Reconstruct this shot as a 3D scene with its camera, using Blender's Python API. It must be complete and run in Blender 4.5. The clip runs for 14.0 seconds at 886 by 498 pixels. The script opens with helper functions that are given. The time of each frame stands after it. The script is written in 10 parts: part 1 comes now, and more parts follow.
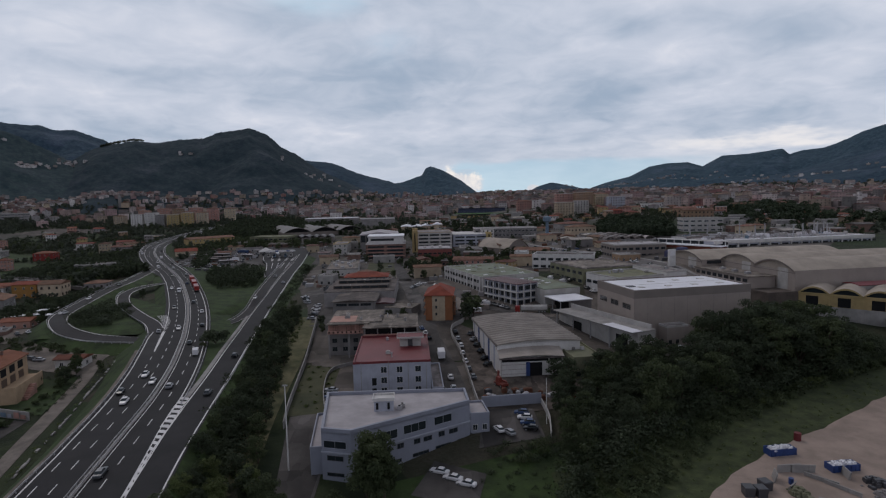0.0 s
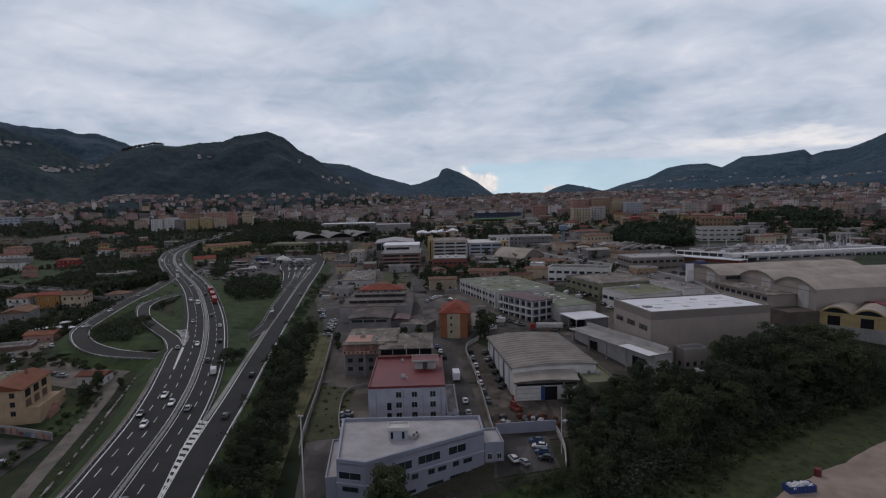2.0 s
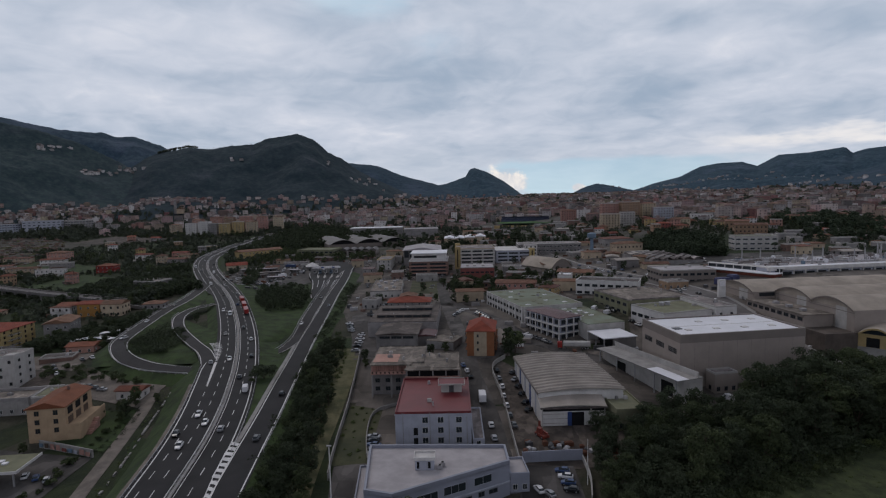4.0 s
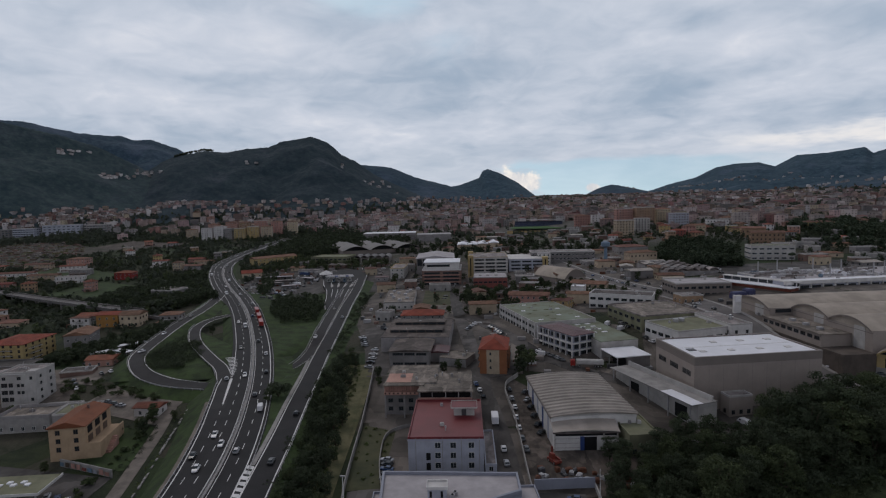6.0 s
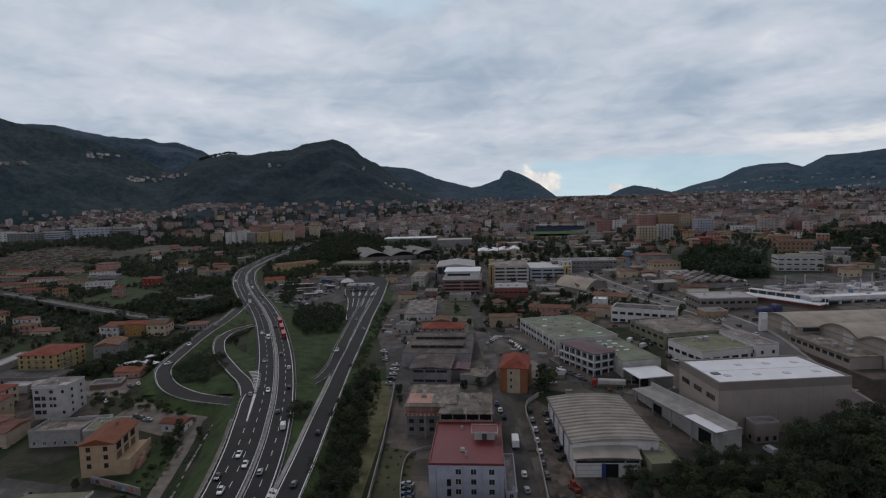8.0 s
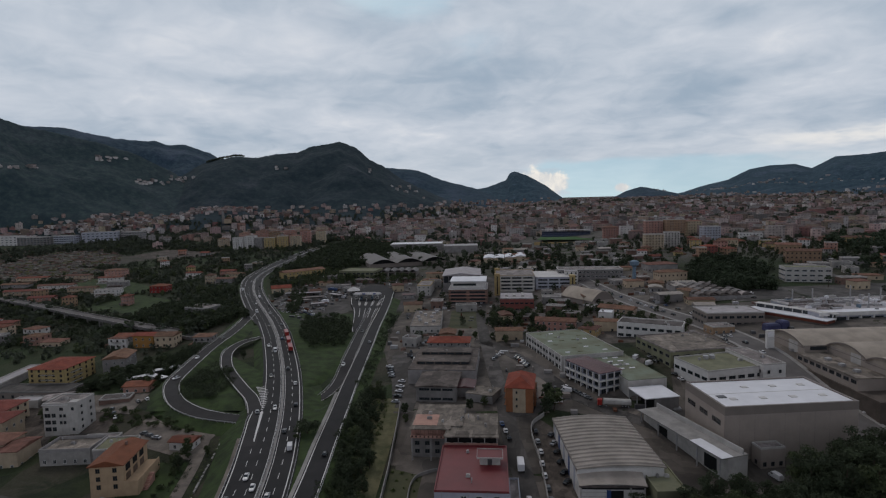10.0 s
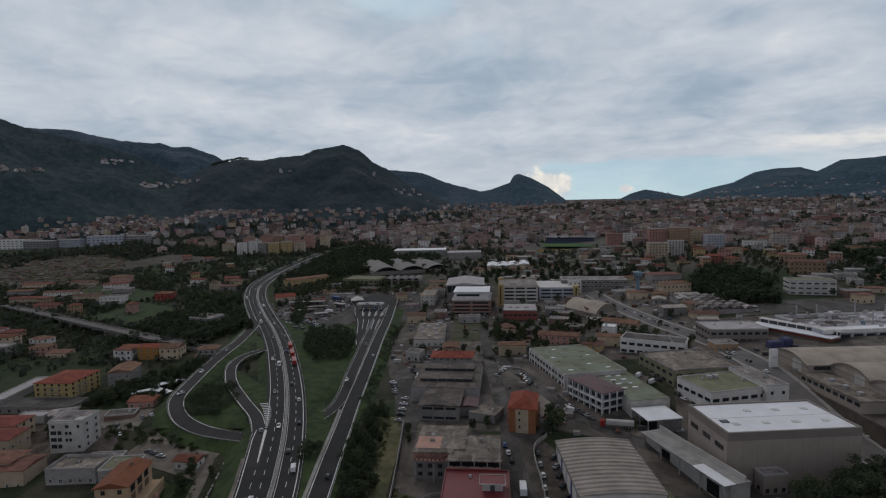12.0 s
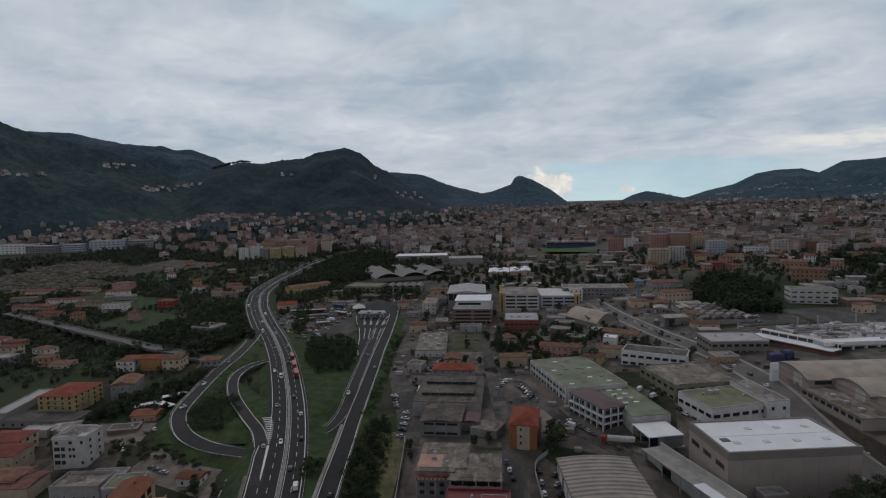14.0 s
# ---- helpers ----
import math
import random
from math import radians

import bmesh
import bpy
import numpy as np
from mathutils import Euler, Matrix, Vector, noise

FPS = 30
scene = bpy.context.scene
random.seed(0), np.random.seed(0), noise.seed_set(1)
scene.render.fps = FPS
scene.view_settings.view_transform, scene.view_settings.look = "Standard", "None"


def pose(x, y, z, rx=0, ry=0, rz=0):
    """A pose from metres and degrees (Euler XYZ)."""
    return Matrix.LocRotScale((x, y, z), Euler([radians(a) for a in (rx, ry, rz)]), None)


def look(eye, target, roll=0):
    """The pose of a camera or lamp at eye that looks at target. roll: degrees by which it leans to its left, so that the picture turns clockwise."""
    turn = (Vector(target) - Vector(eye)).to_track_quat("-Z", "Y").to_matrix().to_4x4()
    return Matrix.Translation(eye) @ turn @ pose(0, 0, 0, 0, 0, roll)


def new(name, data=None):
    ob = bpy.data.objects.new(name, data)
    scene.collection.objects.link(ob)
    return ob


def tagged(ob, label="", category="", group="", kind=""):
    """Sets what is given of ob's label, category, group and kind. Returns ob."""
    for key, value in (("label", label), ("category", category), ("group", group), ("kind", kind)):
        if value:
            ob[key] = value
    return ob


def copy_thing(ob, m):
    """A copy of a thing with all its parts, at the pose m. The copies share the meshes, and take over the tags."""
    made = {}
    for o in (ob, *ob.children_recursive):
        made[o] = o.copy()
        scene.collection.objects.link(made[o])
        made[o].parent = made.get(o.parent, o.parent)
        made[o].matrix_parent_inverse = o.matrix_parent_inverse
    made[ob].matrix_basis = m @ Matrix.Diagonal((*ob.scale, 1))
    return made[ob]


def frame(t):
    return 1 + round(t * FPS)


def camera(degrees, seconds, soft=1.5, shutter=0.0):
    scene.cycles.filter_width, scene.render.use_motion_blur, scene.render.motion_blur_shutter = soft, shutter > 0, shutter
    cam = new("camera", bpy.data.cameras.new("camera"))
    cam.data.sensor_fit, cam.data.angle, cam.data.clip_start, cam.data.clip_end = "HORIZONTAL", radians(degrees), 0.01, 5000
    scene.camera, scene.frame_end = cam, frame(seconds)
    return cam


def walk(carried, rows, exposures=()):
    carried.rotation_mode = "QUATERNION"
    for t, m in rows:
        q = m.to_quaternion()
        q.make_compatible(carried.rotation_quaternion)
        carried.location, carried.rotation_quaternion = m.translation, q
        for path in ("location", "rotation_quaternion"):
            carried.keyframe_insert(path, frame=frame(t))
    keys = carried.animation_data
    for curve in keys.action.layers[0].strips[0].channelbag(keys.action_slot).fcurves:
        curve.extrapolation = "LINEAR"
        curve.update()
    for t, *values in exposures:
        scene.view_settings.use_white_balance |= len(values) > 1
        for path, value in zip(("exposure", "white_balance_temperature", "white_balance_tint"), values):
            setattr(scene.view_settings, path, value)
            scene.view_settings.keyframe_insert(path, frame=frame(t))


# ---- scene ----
cam = camera(76.6, 14.0, soft=1.2)
PATH = [
    (0, (2.271, 2.82, 52.351), (2.268, 4.812, 52.172), -1.2),
    (0.5, (2.33, 2.873, 54.087), (2.317, 4.865, 53.909), -1.2),
    (1, (2.409, 3.113, 55.872), (2.382, 5.105, 55.695), -1.2),
    (1.5, (2.483, 3.062, 57.841), (2.443, 5.053, 57.663), -1.2),
    (2, (2.625, 3.174, 59.694), (2.566, 5.166, 59.518), -1.2),
    (2.5, (2.854, 3.034, 61.728), (2.764, 5.025, 61.552), -1.2),
    (3, (2.971, 3.003, 63.893), (2.856, 4.992, 63.716), -1.3),
    (5.5, (3.43, 2.616, 73.9), (3.231, 4.598, 73.723), -1.3),
    (6, (3.509, 2.669, 75.835), (3.305, 4.651, 75.659), -1.4),
    (6.5, (3.581, 2.911, 77.843), (3.371, 4.892, 77.667), -1.4),
    (7, (3.443, 2.669, 79.883), (3.207, 4.647, 79.708), -1.4),
    (7.5, (3.468, 2.776, 81.875), (3.204, 4.75, 81.7), -1.4),
    (8, (3.452, 2.79, 84.012), (3.176, 4.763, 83.837), -1.4),
    (10.5, (3.798, 2.565, 94.788), (3.497, 4.534, 94.615), -1.3),
    (11, (3.779, 2.554, 97.129), (3.475, 4.523, 96.957), -1.2),
    (11.5, (3.854, 2.497, 99.29), (3.547, 4.466, 99.118), -1.2),
    (12, (3.986, 2.514, 101.096), (3.676, 4.482, 100.926), -1.2),
    (12.5, (3.892, 2.433, 103.102), (3.582, 4.401, 102.931), -1.2),
    (13, (4.005, 2.243, 104.911), (3.694, 4.211, 104.741), -1.2),
    (13.5, (4.049, 2.298, 106.587), (3.736, 4.266, 106.418), -1.2),
    (14, (4.245, 2.222, 108.19), (3.93, 4.19, 108.023), -1.3),
]
# the picture turns slightly greener as the camera climbs
walk(cam, [(t, look(eye, target, roll)) for t, eye, target, roll in PATH], [(0, 0.07, 6420, 14), (7, 0.07, 6510, 12), (14, 0.0, 6610, 9)])

# ---- daylight: an overcast sky with a blue gap over the valley's end ----
SUN_EL, SUN_AZ = 48.0, -35.0
world = bpy.data.worlds.new("sky")
scene.world = world
world.use_nodes = True


class Nodes:
    """Short hand for building node trees."""

    def __init__(self, tree):
        self.t = tree
        tree.nodes.clear()

    def add(self, kind, ins=()):
        n = self.t.nodes.new(kind)
        for k, v in dict(ins).items():
            self.put(n, k, v)
        return n

    def put(self, n, k, v):
        if isinstance(v, bpy.types.NodeSocket):
            self.t.links.new(v, n.inputs[k])
        else:
            n.inputs[k].default_value = v

    def math(self, op, a, b=0.0, c=0.0, clamp=False):
        n = self.add("ShaderNodeMath")
        n.operation, n.use_clamp = op, clamp
        for k, v in enumerate((a, b, c)):
            self.put(n, k, v)
        return n.outputs[0]

    def step(self, v, a, b):
        n = self.add("ShaderNodeMapRange")
        n.interpolation_type = "SMOOTHSTEP"
        for k, x in (("Value", v), ("From Min", a), ("From Max", b)):
            self.put(n, k, x)
        return n.outputs[0]

    def noise(self, vec, scale, detail=4.0, rough=0.55, distort=0.0):
        return self.add("ShaderNodeTexNoise", {"Vector": vec, "Scale": scale, "Detail": detail, "Roughness": rough, "Distortion": distort})

    def tint(self, a, b):
        n = self.add("ShaderNodeMix")
        n.data_type, n.blend_type = "RGBA", "MULTIPLY"
        self.put(n, 0, 1.0), self.put(n, 6, a), self.put(n, 7, (*b, 1))
        return n.outputs[2]

    def mix(self, f, a, b):
        n = self.add("ShaderNodeMix")
        n.data_type = "RGBA"
        self.put(n, 0, f), self.put(n, 6, a), self.put(n, 7, b)
        return n.outputs[2]


# thin and thick places of the cloud deck: azimuth, elevation, half widths in degrees, strength
THIN = [(-31.8, 14.5, 7.9, 2.5, 0.45), (-19.5, 15.5, 6.1, 1.9, 0.55), (-14.4, 14.0, 3.8, 1.6, 0.55), (-36.1, 9.0, 3.4, 1.5, 0.4), (-26.1, 8.5, 11.2, 1.2, 0.3), (-13.1, 6.7, 10.4, 1.2, 0.25), (15.5, 14.4, 3.2, 1.2, 0.6), (24.1, 12.9, 6.1, 1.2, 0.4), (33.1, 10.5, 4.7, 2.1, 0.65), (28.2, 8.6, 6.1, 1.4, 0.35), (30.9, 4.7, 7.9, 0.7, 0.9), (6.2, 17.4, 9.7, 1.6, 0.35), (3.8, 7.1, 6.9, 1.2, 0.3), (19.4, 7.4, 8.1, 0.9, 0.25)]
THICK = [(-2.6, 12.1, 4.6, 2.2, 0.85), (3.9, 13.0, 6.3, 2.0, 0.35), (21.0, 15.5, 5.5, 1.4, 0.65), (33.8, 13.2, 4.3, 1.5, 0.6), (18.4, 10.3, 8.7, 1.3, 0.5), (-5.2, 8.9, 5.7, 1.1, 0.45), (-24.5, 11.5, 3.3, 1.0, 0.3), (11.0, 9.0, 7.2, 0.9, 0.25), (-8.2, 4.4, 5.1, 1.0, 0.5), (-28.1, 13.4, 2.7, 0.9, 0.25), (26.5, 6.9, 5.5, 0.8, 0.3)]


def build_sky():
    n = Nodes(world.node_tree)
    way = n.add("ShaderNodeTexCoord").outputs["Generated"]
    sep = n.add("ShaderNodeSeparateXYZ", {0: way})
    x, y, z = sep.outputs
    up = n.math("MAXIMUM", z, 0.0)
    low = n.math("ADD", up, 0.20)
    flat = n.add("ShaderNodeCombineXYZ", {0: n.math("DIVIDE", x, low), 1: n.math("DIVIDE", y, low), 2: 0.3})
    big = n.noise(flat.outputs[0], 0.55, 3, 0.5, 0.2).outputs[0]
    fine = n.noise(flat.outputs[0], 2.0, 5, 0.52, 0.5).outputs[0]
    curd = n.noise(flat.outputs[0], 5.5, 4, 0.55, 0.8).outputs[0]
    warp = n.noise(flat.outputs[0], 1.6, 4, 0.55).outputs["Color"]
    puff = n.noise(way, 26.0, 5, 0.6, 0.2).outputs[0]
    bend = n.add("ShaderNodeSeparateColor", {0: warp})
    az = n.math("MULTIPLY", n.math("ARCTAN2", x, y), 57.2958)
    el = n.math("MULTIPLY", n.math("ARCSINE", z), 57.2958)
    wa = n.math("MULTIPLY_ADD", n.math("SUBTRACT", bend.outputs[0], 0.5), 16.0, az)
    we = n.math("MULTIPLY_ADD", n.math("SUBTRACT", bend.outputs[1], 0.5), 4.5, el)

    def blob(a, e, sa, se, va=wa, ve=we):
        p = n.math("MULTIPLY", n.math("SUBTRACT", va, a), 1.0 / sa)
        q = n.math("MULTIPLY", n.math("SUBTRACT", ve, e), 1.0 / se)
        return n.math("POWER", 2.718, n.math("MULTIPLY", n.math("MULTIPLY_ADD", p, p, n.math("MULTIPLY", q, q)), -1.0))

    tone = n.math("ADD", n.math("MULTIPLY", big, 0.40), n.math("ADD", n.math("MULTIPLY", fine, 0.42), n.math("MULTIPLY", curd, 0.22)))
    for a, e, sa, se, k in THIN:
        tone = n.math("MULTIPLY_ADD", blob(a, e, sa, se), 0.16 * k, tone)
    for a, e, sa, se, k in THICK:
        tone = n.math("MULTIPLY_ADD", blob(a, e, sa, se), -0.20 * k, tone)
    grey = n.mix(n.step(tone, 0.33, 0.66), (0.315, 0.40, 0.50, 1), (0.56, 0.61, 0.685, 1))
    bright = n.mix(n.step(tone, 0.58, 0.82), grey, (0.80, 0.805, 0.82, 1))
    pale = n.mix(n.math("MULTIPLY", n.step(up, 0.13, 0.02), 0.55), bright, n.mix(fine, (0.50, 0.565, 0.65, 1), (0.74, 0.76, 0.78, 1)))
    warm = n.math("MULTIPLY", blob(30.9, 4.7, 9.0, 0.9), 0.7)
    pale = n.mix(n.math("MULTIPLY", warm, n.step(tone, 0.46, 0.62)), pale, (0.86, 0.83, 0.78, 1))
    # above the view the cloud deck is darkened towards the zenith, to dim the land
    thick = n.add("ShaderNodeHueSaturation", {"Color": pale, "Value": n.math("SUBTRACT", 1.0, n.math("MULTIPLY", n.step(up, 0.52, 0.92), 0.5))})
    pale = thick.outputs[0]
    # the clear gap over the valley's end, with heaped clouds beside the peak
    brim = n.math("MULTIPLY_ADD", n.math("SUBTRACT", fine, 0.5), 2.2, el)
    gap = n.math("MULTIPLY", n.step(brim, 3.9, 3.1), n.math("MULTIPLY", n.step(wa, 1.0, 4.0), n.step(wa, 29.0, 20.0)))
    hole = n.math("MULTIPLY", n.math("ADD", blob(-11.0, 18.8, 2.2, 1.0), n.math("MULTIPLY", blob(-5.8, 15.2, 2.0, 1.4), 0.4)), n.step(fine, 0.62, 0.46))
    def heap(a, e, sa, se):
        return n.step(n.math("MULTIPLY_ADD", n.math("SUBTRACT", puff, 0.5), 1.5, blob(a, e, sa, se, az, el)), 0.34, 0.62)
    heaps = n.math("MAXIMUM", heap(1.6, 1.35, 3.2, 1.4), heap(9.1, 0.8, 0.8, 0.6))
    open_sky = n.math("MULTIPLY", n.math("MAXIMUM", n.math("MULTIPLY", gap, 0.52), n.math("MULTIPLY", hole, 0.75)), n.math("SUBTRACT", 1.0, heaps), clamp=True)
    lit = n.mix(n.step(puff, 0.36, 0.62), (0.62, 0.63, 0.64, 1), (0.92, 0.87, 0.78, 1))
    pale = n.mix(n.math("MULTIPLY", heaps, 0.85), pale, lit)
    lift = n.add("ShaderNodeCombineXYZ", {0: x, 1: y, 2: n.math("ADD", up, 0.16)})
    sky = n.add("ShaderNodeTexSky", {0: lift.outputs[0]})
    sky.sky_type, sky.sun_disc, sky.sun_elevation, sky.sun_rotation = "NISHITA", False, radians(SUN_EL), radians(SUN_AZ)
    clear = n.add("ShaderNodeBackground", {0: n.tint(sky.outputs[0], (0.90, 1.04, 0.90)), 1: 0.115})
    cloud = n.add("ShaderNodeBackground", {0: pale, 1: 1.0})
    both = n.add("ShaderNodeMixShader", {0: open_sky, 1: cloud.outputs[0], 2: clear.outputs[0]})
    n.add("ShaderNodeOutputWorld", {0: both.outputs[0]})


build_sky()
sun = new("sun", bpy.data.lights.new("sun", "SUN"))
sun.data.energy, sun.data.angle, sun.data.color = 0.7, radians(25), (1.0, 0.96, 0.9)
sun.matrix_world = look((0, 0, 300), (math.sin(radians(-SUN_AZ)) * 100, -math.cos(radians(SUN_AZ)) * 100, 300 - 100 * math.tan(radians(SUN_EL))))


# ---- materials ----
def mat(name, col, rough=0.8, var=0.25, scale=0.25, bump=0.15, rnd=0.0, metal=0.0, col2=None, island=0.0, fine=9.0, wave=None, stain=0.0, leafy=0.0, patchy=0.0):
    """A surface: grain and stains at two scales, optional colour spread per object or per loose piece, optional corrugation."""
    m = bpy.data.materials.new(name)
    m.use_nodes = True
    n = Nodes(m.node_tree)
    tc = n.add("ShaderNodeTexCoord").outputs["Object"]
    pos = n.add("ShaderNodeNewGeometry")
    large = n.noise(pos.outputs["Position"], scale, 5, 0.6).outputs[0]
    small = n.noise(tc, fine, 4, 0.65).outputs[0]
    warm = (0.845, 0.795, 0.812)
    col = [k * c for k, c in zip(warm, col)]
    c2 = [k * c for k, c in zip(warm, col2)] if col2 else [c * (1 - 1.6 * var) for c in col]
    f = n.math("ADD", n.math("MULTIPLY", n.step(large, 0.3, 0.7), 0.65), n.math("MULTIPLY", small, 0.35))
    colour = n.mix(f, (*c2, 1), (*[min(1, c * (1 + 0.35 * var)) for c in col], 1))
    if stain:
        streak = n.add("ShaderNodeMapping", {"Vector": tc, "Scale": (1.3, 1.3, 0.12)}).outputs[0]
        s = n.step(n.noise(streak, 1.2, 5, 0.7).outputs[0], 0.52, 0.75)
        colour = n.mix(n.math("MULTIPLY", s, stain), colour, (col[0] * 0.35, col[1] * 0.34, col[2] * 0.32, 1))
    if patchy:
        # repaired and worn areas with straight edges
        for size, k in ((patchy, 0.34), (patchy * 3.1, 0.22)):
            cell = n.add("ShaderNodeTexVoronoi", {"Vector": n.add("ShaderNodeMapping", {"Vector": pos.outputs["Position"], "Scale": (1, 0.6, 0)}).outputs[0], "Scale": size})
            cell.distance = "CHEBYCHEV"
            tone = n.add("ShaderNodeSeparateColor", {0: cell.outputs["Color"]}).outputs[0]
            colour = n.add("ShaderNodeHueSaturation", {"Color": colour, "Value": n.math("MULTIPLY_ADD", tone, k * 2, 1 - k)}).outputs[0]
    if rnd or island:
        h = n.add("ShaderNodeHueSaturation", {"Color": colour})
        src = n.add("ShaderNodeObjectInfo").outputs["Random"] if rnd else pos.outputs["Random Per Island"]
        k = rnd or island
        n.put(h, "Value", n.math("MULTIPLY_ADD", src, 2 * k, 1 - k))
        n.put(h, "Hue", n.math("MULTIPLY_ADD", n.math("FRACT", n.math("MULTIPLY", src, 7.31)), 0.08 * k, 0.5 - 0.04 * k))
        colour = h.outputs[0]
    b = n.add("ShaderNodeBsdfPrincipled", {"Base Color": colour, "Roughness": rough, "Metallic": metal, "Specular IOR Level": 0.22 if rough >= 0.8 else 0.5})
    height = small
    if wave:
        w = n.add("ShaderNodeTexWave", {"Vector": tc, "Scale": wave[1], "Distortion": 0.15})
        w.bands_direction = wave[0]
        height = n.math("ADD", w.outputs["Fac"], n.math("MULTIPLY", small, 0.5))
    if bump:
        n.put(b, "Normal", n.add("ShaderNodeBump", {"Height": height, "Strength": bump, "Distance": 0.12}).outputs[0])
    out = b.outputs[0]
    if leafy:
        thin = n.add("ShaderNodeBsdfTranslucent", {"Color": colour})
        out = n.add("ShaderNodeMixShader", {0: leafy, 1: out, 2: thin.outputs[0]}).outputs[0]
    n.add("ShaderNodeOutputMaterial", {0: out})
    return m


def glass(name, col, rough=0.08):
    m = bpy.data.materials.new(name)
    m.use_nodes = True
    b = m.node_tree.nodes["Principled BSDF"]
    b.inputs["Base Color"].default_value, b.inputs["Roughness"].default_value = (*col, 1), rough
    b.inputs["Specular IOR Level"].default_value = 0.6
    return m


def ground_material():
    """Grass, scrub and bare earth in patches."""
    m = bpy.data.materials.new("fields")
    m.use_nodes = True
    n = Nodes(m.node_tree)
    p = n.add("ShaderNodeNewGeometry").outputs["Position"]
    a = n.noise(p, 0.012, 6, 0.6).outputs[0]
    b = n.noise(p, 0.06, 5, 0.65, 0.4).outputs[0]
    c = n.noise(p, 0.9, 5, 0.7).outputs[0]
    cell = n.add("ShaderNodeTexVoronoi", {"Vector": n.add("ShaderNodeMapping", {"Vector": p, "Rotation": (0, 0, 0.5), "Scale": (1.0, 0.55, 0.0)}).outputs[0], "Scale": 0.03})
    plot = n.add("ShaderNodeSeparateColor", {0: cell.outputs["Color"]})
    green = n.mix(n.step(b, 0.35, 0.65), (0.014, 0.018, 0.010, 1), (0.034, 0.042, 0.018, 1))
    dry = n.mix(n.step(c, 0.3, 0.7), (0.040, 0.034, 0.026, 1), (0.074, 0.062, 0.046, 1))
    bare = n.math("MULTIPLY", n.step(plot.outputs[0], 0.60, 0.72), n.step(b, 0.32, 0.60))
    col = n.mix(bare, green, dry)
    col = n.mix(n.math("MULTIPLY", n.step(plot.outputs[1], 0.62, 0.70), 0.6), col, (0.030, 0.048, 0.016, 1))
    col = n.mix(n.math("MULTIPLY", c, 0.5), col, (0.016, 0.020, 0.011, 1))
    # streets and yards between the houses of the town
    px, py, _ = n.add("ShaderNodeSeparateXYZ", {0: p}).outputs
    town = n.math("MAXIMUM", n.math("MULTIPLY", n.step(px, -230, -170), n.step(py, 590, 680)), n.step(py, 1030, 1150))
    street = n.mix(n.step(c, 0.3, 0.7), (0.066, 0.058, 0.054, 1), (0.125, 0.110, 0.100, 1))
    col = n.mix(n.math("MULTIPLY", town, n.step(b, 0.66, 0.46)), col, street)
    s = n.add("ShaderNodeBsdfPrincipled", {"Base Color": col, "Roughness": 0.95, "Specular IOR Level": 0.15})
    n.put(s, "Normal", n.add("ShaderNodeBump", {"Height": n.math("ADD", c, b), "Strength": 0.6, "Distance": 0.6}).outputs[0])
    n.add("ShaderNodeOutputMaterial", {0: s.outputs[0]})
    return m


def hill_material(name, rock=0.0, tint=(1, 1, 1)):
    m = bpy.data.materials.new(name)
    m.use_nodes = True
    n = Nodes(m.node_tree)
    g = n.add("ShaderNodeNewGeometry")
    p = g.outputs["Position"]
    a = n.noise(p, 0.006, 6, 0.6).outputs[0]
    b = n.noise(p, 0.05, 6, 0.7).outputs[0]
    c = n.add("ShaderNodeTexVoronoi", {"Vector": p, "Scale": 0.11}).outputs["Distance"]
    col = n.mix(n.step(b, 0.32, 0.68), (0.013, 0.022, 0.015, 1), (0.027, 0.041, 0.023, 1))
    col = n.mix(n.math("MULTIPLY", n.step(a, 0.52, 0.70), 0.6), col, (0.050, 0.058, 0.036, 1))
    col = n.mix(n.math("MULTIPLY", n.step(c, 0.25, 0.8), 0.4), col, (0.013, 0.021, 0.015, 1))
    if rock:
        steep = n.add("ShaderNodeSeparateXYZ", {0: g.outputs["Normal"]}).outputs[2]
        col = n.mix(n.math("MULTIPLY", n.step(b, 0.55, 0.72), rock), col, (0.16, 0.155, 0.14, 1))
    # the tint puts the blue haze of distance into the base colour
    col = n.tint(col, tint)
    s = n.add("ShaderNodeBsdfPrincipled", {"Base Color": col, "Roughness": 1.0, "Specular IOR Level": 0.1})
    n.put(s, "Normal", n.add("ShaderNodeBump", {"Height": n.math("SUBTRACT", b, c), "Strength": 0.5, "Distance": 1.6}).outputs[0])
    n.add("ShaderNodeOutputMaterial", {0: s.outputs[0]})
    return m


